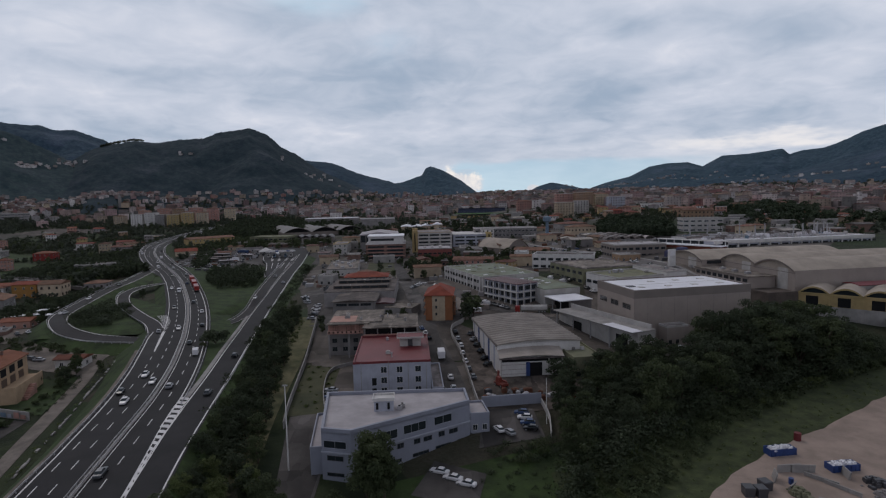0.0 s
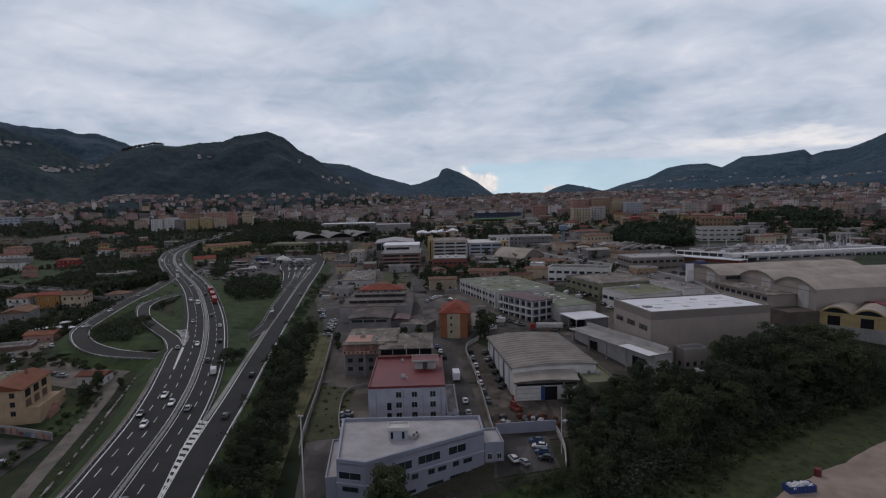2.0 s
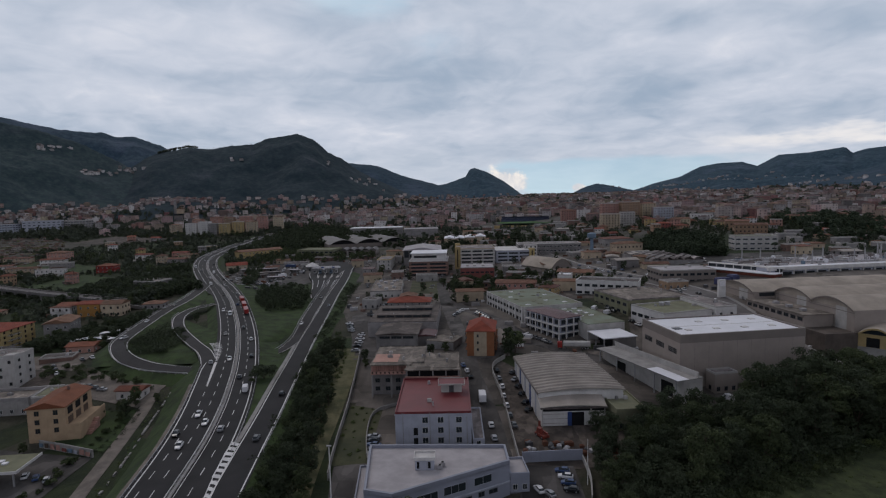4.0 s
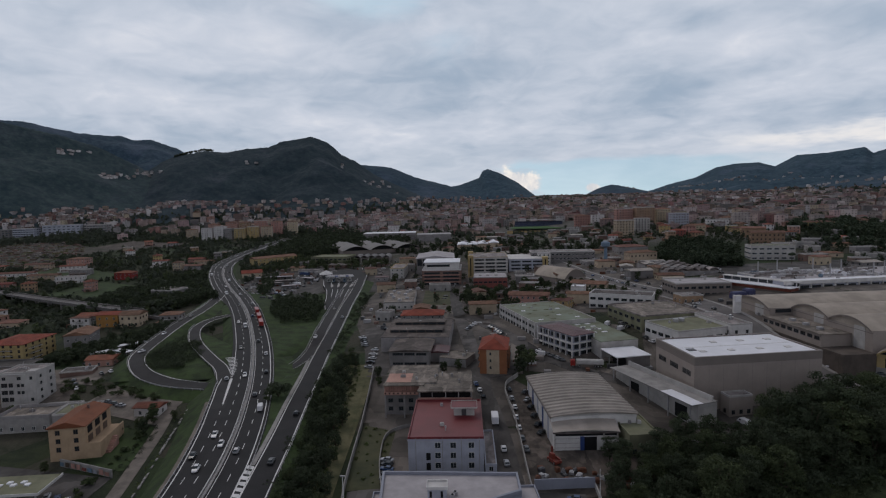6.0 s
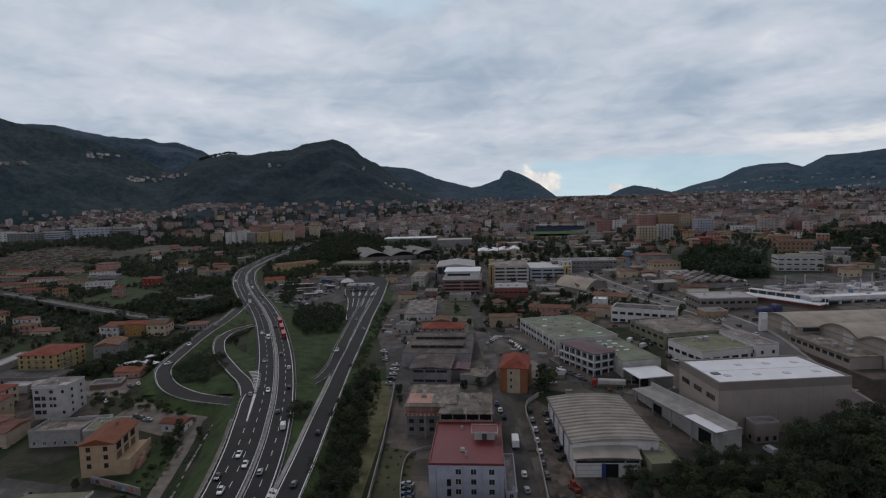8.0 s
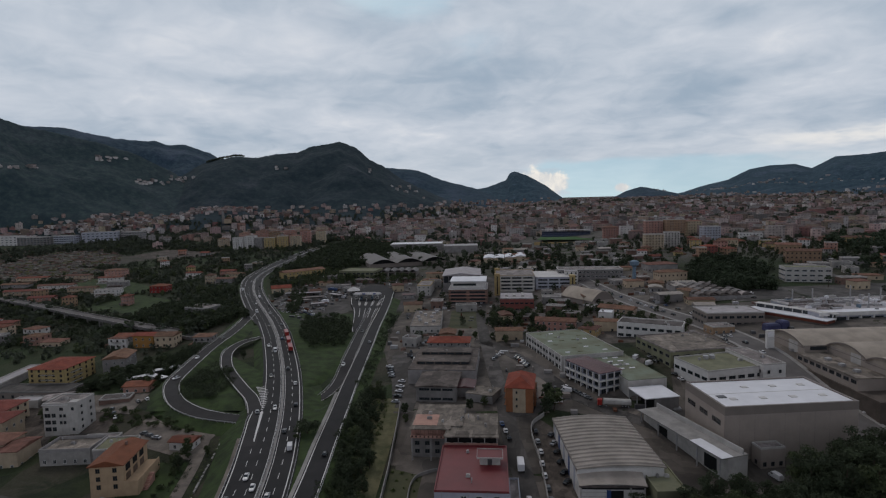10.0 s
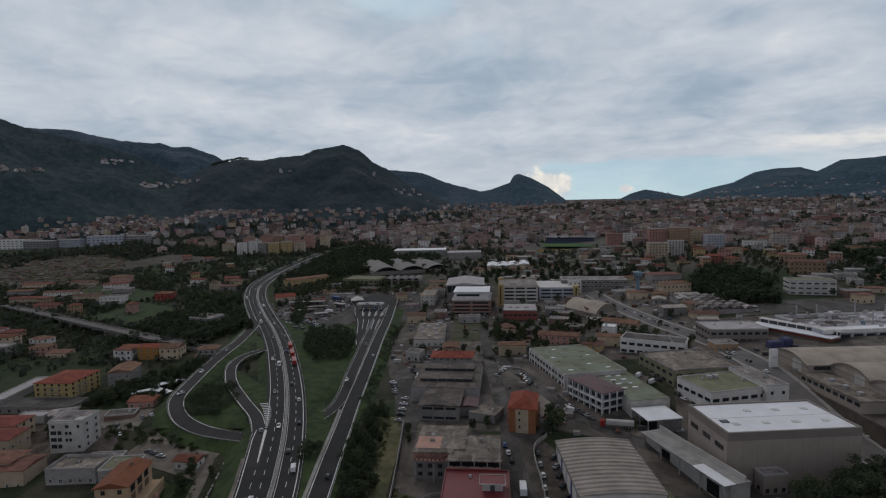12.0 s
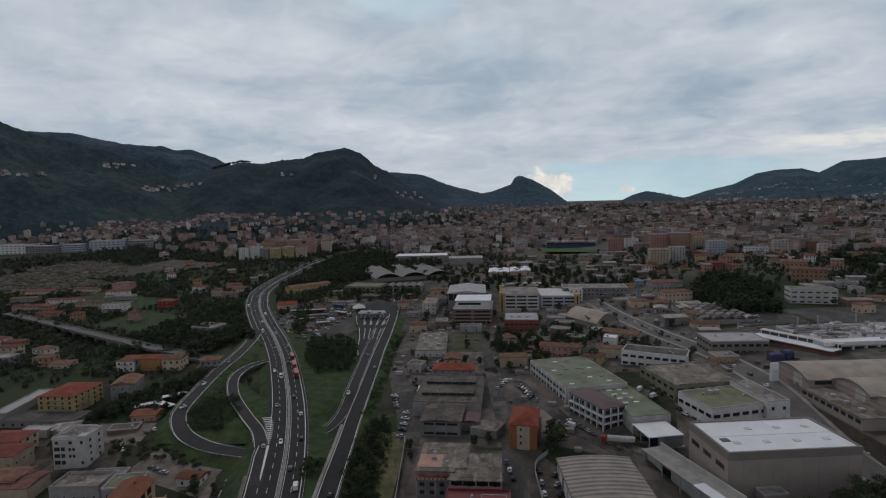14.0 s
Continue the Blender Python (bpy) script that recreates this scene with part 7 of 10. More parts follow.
    building("low_garage", "low garage with a pale flat roof", "garage", -224, 245, 8, 16, 8, -2.0, "plaster", "palegroof", floors=0)
    building("long_grey_shed", "long grey shed with a pale flat roof", "shed", -291, 280, -78, 40, 8, -2.6, "plaster", "palegroof", floors=0)
    building("podium_block", "dark concrete podium below the apartments", "building", -259, 262, 6, 42, 14, -3.6, "taupe", "old_asphalt", floors=1, cols=(8, 2), frame="darkframe", rim="plaster")
    building("lean_to", "low grey lean-to beside the podium", "shed", -236, 252, 30, 12, 9, -3.4, "plaster", "greyroof", "gable", floors=0, rise=0.8)
    building("lean_to", "low shed with a pale sheet roof", "shed", -249, 247, 8, 14, 7, -3.8, "pale", "palegroof", floors=0)
    building("red_roofed_house", "cream house with a red tiled roof and balconies", "house", -246, 228, 8, 18, 14, 0.4, "cream", "terracotta", "hip", floors=3, cols=(4, 3), rise=1.8, frame="shutter")
    building("old_store", "roofless brown store among rubble", "shed", -203, 252, 20, 14, 8, -3.0, "brick", "darkroof", floors=0)
    building("low_store", "low store with a flat grey roof", "shed", -176, 208, 14, 14, 9, -4.6, "plaster", "greyroof", floors=1, cols=(3, 2))
    building("corner_shop", "low cream shop with a flat terrace", "building", -211, 196, 10, 22, 14, -3.4, "cream", "oldtiles", "gable", floors=1, cols=(5, 3), rise=1.2)
    for x, y, rot, w in ((-212, 282, 52, 15), (-201, 281, -20, 13), (-206, 294, 48, 18)):
        s = thing("awning_shed", pose(x, y, ground_z(x, y) - 0.2, 0, 0, rot), "open shed under white sheeting in the car yard", "shed", "awning sheds")
        part("roof", Shape().box(-w / 2, -2.2, 3.0, w / 2, 2.2, 3.25), M["whitesheet"], s)
        part("wall", Shape().box(-w / 2, 2.0, 0, w / 2, 2.2, 3.0), M["plaster"], s)
        for i in (-1, 1):
            part("post", Shape().box(i * w / 2 - 0.1, -2.1, 0, i * w / 2 + 0.1, -1.9, 3.0), M["steel"], s)
    for x, y, rot, w, fl, wall, roof in ((-398, 372, 8, 16, 3, "cream", "terracotta"), (-374, 380, -10, 14, 2, "white", "oldtiles"), (-420, 398, 15, 15, 2, "ochre", "terracotta"), (-352, 358, 5, 13, 2, "pink", "oldtiles"), (-444, 406, -8, 15, 2, "white", "terracotta"), (-384, 356, 12, 12, 2, "plaster", "greyroof"), (-330, 350, 10, 14, 1, "cream", "oldtiles"), (-410, 350, 0, 13, 2, "cream", "terracotta"), (-275, 348, 4, 13, 2, "white", "oldtiles"), (-257, 352, 6, 14, 2, "ochre", "terracotta"), (-214, 350, 10, 12, 2, "plaster", "oldtiles")):
        b, h = building("garden_house", "small house with a tiled roof and terraces below the viaduct", "house", x, y, rot, w, 11, ground_z(x, y) + 3.1 * fl + 0.5, wall, roof, "flat" if roof == "greyroof" else "hip", floors=fl, cols=(3, 2), rise=1.5, frame="shutter", group="village houses")
        balcony(b, pose(0, -5.5, h - 2.9), 6, "pale")
        part("terrace_roof", Shape().box(-w / 2 - 4, -4, 2.6, -w / 2 - 0.05, 4, 2.85).box(-w / 2 - 4, -4, 0, -w / 2 - 3.7, -3.7, 2.6).box(-w / 2 - 4, 3.7, 0, -w / 2 - 3.7, 4, 2.6), M["oldtiles"], b)
    building("derelict_house", "roofless grey farm building among trees", "building", -271, 440, -8, 22, 18, 7.0, "plaster", "greyroof", floors=1, cols=(4, 3))
    building("red_farmhouse", "bright red house among gardens", "house", -396, 562, 6, 18, 13, 6.5, "redwall", "terracotta", "hip", floors=2, cols=(4, 3))
    building("pink_apartments", "pink four-storey apartment block", "apartment building", -513, 642, 4, 22, 16, 14.5, "pink", "oldtiles", "hip", floors=4, cols=(5, 4), rise=1.6)
    for x, y, rot, w, top, wall, roof in ((-486, 902, 6, 17, 37, "white", "greyroof"), (-467, 908, 8, 18, 39, "white", "greyroof"), (-449, 903, 4, 14, 36, "plaster", "greyroof"), (-428, 900, 14, 18, 36, "yellow", "greyroof"), (-408, 906, 16, 18, 38, "yellow", "greyroof"), (-388, 913, 14, 17, 38, "cream", "oldtiles"), (-500, 950, 4, 16, 42, "pink", "oldtiles"), (-470, 958, 10, 20, 45, "pink", "oldtiles"), (-444, 952, 12, 17, 44, "ochre", "oldtiles"), (-418, 960, 10, 20, 46, "pink", "greyroof"), (-392, 968, 14, 18, 44, "pink", "oldtiles"), (-366, 975, 14, 17, 43, "cream", "oldtiles"), (-520, 912, 0, 15, 35, "cream", "oldtiles")):
        b, h = building("apartment_block", f"{wall if wall != 'plaster' else 'grey'} six-storey apartment block with balconies", "apartment building", x, y, rot, w, 14, top, wall, roof, "flat" if roof == "greyroof" else "hip", floors=6, cols=(4, 3), rise=1.6, group="apartment blocks")
        for f in range(5):
            balcony(b, pose(0, -7, h - 3.2 - 3.3 * f), 5, "pale")
    for x, y, rot, w, top, m in ((-1062, 1012, 4, 74, 40, "white"), (-990, 1010, 0, 60, 37, "plaster"), (-938, 1034, 10, 40, 38, "palegrey"), (-886, 1066, 26, 66, 43, "palegrey"), (-834, 1098, 14, 44, 41, "plaster")):
        building("college_block", "blue-grey block of a large college with window bands" if m == "palegrey" else "pale block of a large college with window bands", "school", x, y, rot, w, 24, top, m, "palegroof", floors=4, cols=(8, 3), ww=4.0, frame="bluepale", group="college blocks")
    for x, y, rot, w, wall, roof in ((-546, 538, 16, 34, "cream", "terracotta"), (-532, 570, 16, 38, "white", "oldtiles"), (-486, 556, 14, 30, "cream", "oldtiles"), (-502, 618, 18, 26, "white", "terracotta"), (-492, 508, 20, 24, "pink", "terracotta"), (-560, 634, 12, 30, "cream", "oldtiles"), (-446, 545, 16, 26, "white", "greyroof"), (-590, 575, 14, 30, "plaster", "oldtiles"), (-610, 618, 14, 36, "cream", "terracotta"), (-640, 560, 18, 28, "pink", "oldtiles"), (-470, 590, 14, 22, "plaster", "greyroof"), (-350, 640, -8, 22, "cream", "oldtiles"), (-372, 662, 6, 18, "pink", "terracotta"), (-344, 606, 0, 20, "plaster", "oldtiles"), (-410, 648, 10, 18, "white", "terracotta")):
        b, h = building("terrace_house", f"long {wall if wall != 'plaster' else 'grey'} terrace of low houses with small yards", "house", x, y, rot, w, 9.5, ground_z(x, y) + 6.2, wall, roof, "flat" if roof == "greyroof" else "gable", floors=2, cols=(int(w / 4), 2), rise=1.5, group="terrace houses")
        part("yard_wall", Shape().box(-w / 2, -11.0, -1, w / 2, -10.8, 1.9).box(-w / 2, -10.8, -1, -w / 2 + 0.2, -4.8, 1.9).box(w / 2 - 0.2, -10.8, -1, w / 2, -4.8, 1.9), M["pale"], b)
        part("porch", Shape().box(-w * 0.4, -7.6, 2.7, w * 0.3, -4.77, 2.95).box(-w * 0.4, -7.6, 0, -w * 0.4 + 0.3, -7.3, 2.7).box(w * 0.3 - 0.3, -7.6, 0, w * 0.3, -7.3, 2.7), M["oldtiles"], b)
    c = thing("church", pose(-751, 1341, land_z(-751, 1341) - 1, 0, 0, 20), "stone church with a pointed bell tower", "church")
    part("nave", Shape().box(-8, -14, 0, 8, 14, 12), M["cream"], c)
    hip_roof(c, 16, 28, 12, M["oldtiles"], 4, 0.5, True)
    part("bell_tower", Shape().box(-15, -6, 0, -9, 0, 24), M["plaster"], c)
    part("spire", Shape().face((-15.3, -6.3, 24), (-8.7, -6.3, 24), (-12, -3, 36)).face((-8.7, -6.3, 24), (-8.7, 0.3, 24), (-12, -3, 36)).face((-8.7, 0.3, 24), (-15.3, 0.3, 24), (-12, -3, 36)).face((-15.3, 0.3, 24), (-15.3, -6.3, 24), (-12, -3, 36)), M["plaster"], c)


def wall_along(name, pts, h, label, m="concrete", t=0.3, height=ground_z):
    line = smooth(pts, 6)
    s = Shape()
    ribbon(s, line, -t / 2, -t / 2, height, h, -0.5), ribbon(s, line, t / 2, t / 2, height, -0.5, h), ribbon(s, line, -t / 2, t / 2, height, h)
    for p, q in zip(offset(line, -t / 2)[::len(line) - 1], offset(line, t / 2)[::len(line) - 1]):
        s.face((*p, height(*p) - 0.5), (*q, height(*q) - 0.5), (*q, height(*q) + h), (*p, height(*p) + h))
    w = thing(name, pose(0, 0, 0), label, "wall")
    part("wall", s, M[m], w)
    return w


def boundary_walls():
    wall_along("boundary_wall", [(-41, 146), (-43, 160), (-47, 194), (-52, 232), (-54, 244)], 2.2, "long pale concrete boundary wall")
    wall_along("yard_wall", [(-30.5, 150), (-35, 168), (-36.5, 186), (-31, 193), (-26, 194)], 1.2, "curved pale kerb wall beside the plot")
    wall_along("street_wall", [(12.5, 148), (11, 158), (8, 198), (4.5, 226), (10, 238)], 1.8, "pale wall dividing the street from the yard")
    wall_along("car_park_wall", [(12, 155.5), (20, 156.5), (29, 157.5)], 3.2, "blue-grey retaining wall of the car park", "bluegrey")
    wall_along("car_park_side_wall", [(29, 157.5), (29.5, 148), (28.5, 140)], 1.6, "pale wall at the car park's edge", "pale")
    wall_along("graffiti_wall", [(-145, 170.5), (-133, 167.5), (-122, 164.5)], 2.6, "low wall covered with faded graffiti", "concrete")
    rnd = random.Random(9)
    for i in range(9):
        u = (i + 0.5) / 9
        x, y = -145 + 22.5 * u, 170.3 - 6.0 * u
        g = thing("graffiti_patch", pose(x, y - 0.28, ground_z(x, y), 0, 0, -14.5), "faded painted shape on the low wall", "graffiti", "wall graffiti")
        part("paint_layer", Shape().box(-1.0, -0.02, 0.5, rnd.uniform(0.5, 1.1), 0.02, rnd.uniform(1.5, 2.3)), M[rnd.choice(("pink", "bluepale", "shutter", "darkred", "palegrey"))], g)
    wall_along("river_wall", [(46, 192), (60, 186), (78, 186), (96, 196)], 1.2, "low wall above the river wood", "concrete")
    line, rnd = smooth([(-101, 131), (-105.5, 147), (-110, 163), (-119, 191), (-125, 214), (-130, 230)], 8), random.Random(6)
    s = Shape()
    for p, h in even(line, 2.6):
        if rnd.random() < 0.8:
            w, n = rnd.uniform(0.18, 0.42), rnd.uniform(0.7, 1.3)
            c, sn, z = math.cos(h + rnd.uniform(-0.12, 0.12)), math.sin(h), ground_z(*p)
            s.prism([(p[0] + a * c - b * sn, p[1] + a * sn + b * c) for a, b in ((-n, -w), (n, -w), (n, w), (-n, w))], z - 0.2, z + rnd.uniform(0.3, 0.6))
    structure("storm_drain", s, M["concrete"], "broken pale concrete drain along the bank", "drain")
    p = thing("flagpole", pose(28.4, 146, ground_z(28.4, 146)), "tall white pole beside the car park", "pole")
    part("mast", Shape().tube(0, 0, 0, 12.5, 0.13, 0.07, 8), M["white"], p)
    p = thing("lamp_mast", pose(-35.2, 129.2, ground_z(-35.2, 129.2)), "tall slender pale lighting mast beside the drive", "street lamp")
    part("mast", Shape().tube(0, 0, 0, 20.6, 0.22, 0.12, 8), M["white"], p)
    part("head", Shape().box(-0.6, -0.15, 20.4, 0.6, 0.15, 20.7), M["steel"], p)


def eastern_blocks():
    """Apartment blocks, halls and villas on the slope east of the avenue."""
    blocks = (
        ("ochre_block", "ochre apartment block with white balconies", 209, 834, 6, 26, 14, 25, "ochre", "oldtiles", "flat", 7), ("pink_block", "pink apartment block with pale balconies", 182, 842, 2, 24, 14, 24, "pink", "greyroof", "flat", 7),
        ("cream_block", "cream apartment block with balconies", 158, 727, 4, 22, 13, 19, "cream", "greyroof", "flat", 6), ("white_block", "white apartment block with dark balconies", 183, 741, -4, 18, 13, 18, "pale", "greyroof", "flat", 6),
        ("grey_block", "blue-grey apartment block with balconies", 240, 778, 8, 22, 13, 20, "palegrey", "greyroof", "flat", 6), ("red_house", "red house with a tiled hip roof", 204, 664, 12, 15, 11, 9, "darkred", "redtile", "hip", 3),
        ("cream_house", "cream house with a tiled roof", 245, 727, 0, 20, 11, 8.5, "cream", "oldtiles", "gable", 2), ("mustard_hall", "mustard-yellow hall with a shallow roof", 286, 664, -18, 24, 15, 10, "ochre", "oldtiles", "gable", 2),
        ("mustard_block", "ochre block with a row of windows", 271, 598, -14, 30, 13, 12, "ochre", "oldtiles", "gable", 3), ("long_villa", "white villa with a grey flat roof", 300, 808, -10, 28, 12, 8, "white", "greyroof", "flat", 2),
        ("long_villa", "pale villa with a tiled roof", 327, 826, -4, 30, 12, 9, "pale", "oldtiles", "hip", 2), ("yellow_hall", "pale yellow hall with a tiled roof", 386, 724, -16, 32, 14, 10, "yellow", "oldtiles", "hip", 2),
        ("cream_long_house", "long cream house with small windows and a red roof", 131, 530, 14, 26, 12, 8.5, "cream", "oldtiles", "hip", 2), ("brown_roofed_hall", "low hall under a broad orange-brown roof", 135, 590, 10, 30, 18, 6, "plaster", "oldtiles", "hip", 1),
        ("pink_block", "pink apartment block behind the stadium", 128, 880, 0, 22, 13, 17, "pink", "oldtiles", "hip", 5), ("cream_block", "cream apartment block beside the ochre one", 236, 842, 10, 20, 13, 22, "cream", "oldtiles", "hip", 6))
    for name, label, x, y, rot, w, d, h, wall, roof, kind, floors in blocks:
        b, top = building(name, label, "apartment building" if "apartment" in label else "house" if "house" in label or "villa" in label else "hall", x, y, rot, w, d, ground_z(x, y) + h, wall, roof, kind, floors=floors, cols=(int(w / 3.6), 3), rise=1.8, group="eastern blocks", frame="shutter")
        if floors > 4:
            for f in range(floors - 1):
                balcony(b, pose(-w * 0.22, -d / 2, top - 3.2 - 3.1 * f), 4.5, "pale"), balcony(b, pose(w * 0.25, -d / 2, top - 3.2 - 3.1 * f), 4.5, "pale")


for build in (grey_offices, red_roofed_block, ochre_house, grey_workshops, orange_house, ribbed_warehouse, white_roofed_shed, green_factory, olive_halls, vaulted_sheds, panel_roof_factory, yellow_vaults, middle_blocks, eastern_blocks, covered_market, toll_plaza, west_houses, boundary_walls):
    build()


# ---- vehicles ----
WHEEL = {}


def wheel_mesh(r):
    if r not in WHEEL:
        s, n = Shape(), 12
        k = [(r * math.cos(2 * math.pi * i / n), r * math.sin(2 * math.pi * i / n)) for i in range(n)]
        for i in range(n):
            (a, b), (c, d) = k[i], k[(i + 1) % n]
            s.face((-0.1, a, b), (0.1, a, b), (0.1, c, d), (-0.1, c, d))
        s.face(*[(0.1, a, b) for a, b in k]).face(*[(-0.1, a, b) for a, b in k[::-1]])
        s.face(*[(0.108, a * 0.6, b * 0.6) for a, b in k], m=1).face(*[(-0.108, a * 0.6, b * 0.6) for a, b in k[::-1]], m=1)
        WHEEL[r] = s.mesh("wheel", [M["rubber"], M["steel"]])
    return WHEEL[r]


def loft(s, rings, m=0):
    """Joins rings of (x, y, z) along a body and closes the ends."""
    k, c = len(s.v), len(rings[0])
    for r in rings:
        s.v += r
    for i in range(len(rings) - 1):
        for j in range(c):
            q = (j + 1) % c
            s.f.append((k + i * c + j, k + i * c + q, k + (i + 1) * c + q, k + (i + 1) * c + j))
            s.m.append(m)
    s.f += [tuple(k + c - 1 - j for j in range(c)), tuple(k + (len(rings) - 1) * c + j for j in range(c))]
    s.m += [m, m]


def section(y, w, z0, z1, r=0.12):
    return [(-w + r, y, z0), (w - r, y, z0), (w, y, z0 + r), (w, y, z1 - r), (w - r, y, z1), (-w + r, y, z1), (-w, y, z1 - r), (-w, y, z0 + r)]


PROTO = {}


def vehicle(kind, colour, far=False):
    """One vehicle of each kind and colour, built at the origin heading +y."""
    if (kind, colour, far) in PROTO:
        return PROTO[kind, colour, far]
    word = "pale green" if colour == "green" else colour
    name = {"car": "car", "estate": "car", "van": "van", "truck": "lorry", "box": "box_lorry"}[kind]
    v = thing(name, pose(0, 0, -400), {"car": f"{word} hatchback car", "estate": f"{word} saloon car", "van": f"{word} delivery van", "truck": f"{word} lorry with a covered trailer", "box": f"{word} box lorry"}[kind] + " on its wheels on the asphalt", {"car": "car", "estate": "car", "van": "van", "truck": "lorry", "box": "lorry"}[kind], "vehicles")
    paint = CARS[colour]
    if kind in ("car", "estate"):
        L = 2.0 if kind == "car" else 2.3
        s = Shape()
        loft(s, [section(-L, 0.72, 0.35, 0.78), section(-L + 0.15, 0.82, 0.25, 0.92), section(-0.9, 0.86, 0.22, 0.97), section(0.8, 0.86, 0.22, 0.96), section(L - 0.5, 0.83, 0.24, 0.84), section(L - 0.1, 0.76, 0.28, 0.72), section(L, 0.66, 0.34, 0.62)])
        body = part("body", s, paint, v)
        s = Shape()
        back = -L + (0.25 if kind == "car" else 0.75)
        loft(s, [section(back, 0.70, 0.9, 1.0, 0.04), section(back + 0.4, 0.64, 0.9, 1.36, 0.1), section(0.2, 0.64, 0.9, 1.4, 0.1), section(0.95, 0.72, 0.9, 0.98, 0.04)])
        part("greenhouse", s, M["pane"], v, "dark glazing")
        s = Shape()
        loft(s, [section(back + 0.42, 0.6, 1.35, 1.41, 0.03), section(0.15, 0.6, 1.39, 1.45, 0.03)])
        part("roof", s, paint, v)
        axles, r, hw = (-L + 0.75, L - 0.8), 0.31, 0.78
    elif kind == "van":
        s = Shape()
        loft(s, [section(-2.5, 0.9, 0.4, 2.05), section(-2.4, 0.95, 0.3, 2.2), section(1.2, 0.95, 0.3, 2.2), section(1.9, 0.93, 0.3, 1.35), section(2.5, 0.85, 0.35, 1.0), section(2.6, 0.75, 0.4, 0.8)])
        part("body", s, paint, v)
        part("windscreen", Shape().face((-0.8, 1.93, 1.36), (0.8, 1.93, 1.36), (0.78, 1.28, 2.1), (-0.78, 1.28, 2.1)), M["pane"], v)
        for x in (-0.965, 0.965):
            part("side_window", Shape().box(x - 0.01, 0.4, 1.35, x + 0.01, 1.3, 1.85), M["pane"], v)
        axles, r, hw = (-1.6, 1.7), 0.35, 0.86
    else:
        n = 5.2 if kind == "truck" else 3.0
        s = Shape()
        loft(s, [section(n, 1.15, 0.6, 2.9, 0.15), section(n + 1.7, 1.15, 0.5, 2.8, 0.2), section(n + 2.0, 1.05, 0.6, 2.0, 0.2)])
        part("cab", s, paint, v)
        part("windscreen", Shape().face((-0.95, n + 2.02, 1.75), (0.95, n + 2.02, 1.75), (0.95, n + 1.74, 2.6), (-0.95, n + 1.74, 2.6)), M["pane"], v)
        s = Shape()
        loft(s, [section(-n, 1.22, 1.0, 3.4, 0.08), section(n - 0.5, 1.22, 1.0, 3.4, 0.08)])
        part("load_box", s, paint if kind == "truck" else M["whitesheet"], v)
        part("chassis", Shape().box(-0.5, -n, 0.6, 0.5, n + 1, 0.98), M["darkframe"], v)
        axles, r, hw = ((-n + 0.9, -n + 2.1, n + 0.9) if kind == "truck" else (-n + 1.0, n + 0.9)), 0.48, 1.05
    if far:
        # too far off to tell the wheels apart
        s = Shape()
        for y in axles:
            for x in (-hw, hw):
                s.prism([(x - 0.1, y - r), (x + 0.1, y - r), (x + 0.1, y + r), (x - 0.1, y + r)], 0.0, 2 * r)
        tagged(part("undercarriage", s, M["rubber"], v), kind="stuff")
    else:
        for y in axles:
            for x in (-hw, hw):
                part("wheel", wheel_mesh(r), None, v, at=pose(x, y, r))
    PROTO[kind, colour, far] = v
    return v


USED = set()


def park(kind, colour, x, y, heading, z=None, pitch=0.0):
    """Heading in degrees, anticlockwise from +y."""
    far = y > 330
    v = vehicle(kind, colour, far)
    m = pose(x, y, (ground_z(x, y) + 0.22 if z is None else z), pitch, 0, heading)
    if (kind, colour, far) in USED:
        return copy_thing(v, m)
    USED.add((kind, colour, far))
    v.matrix_basis = m
    return v


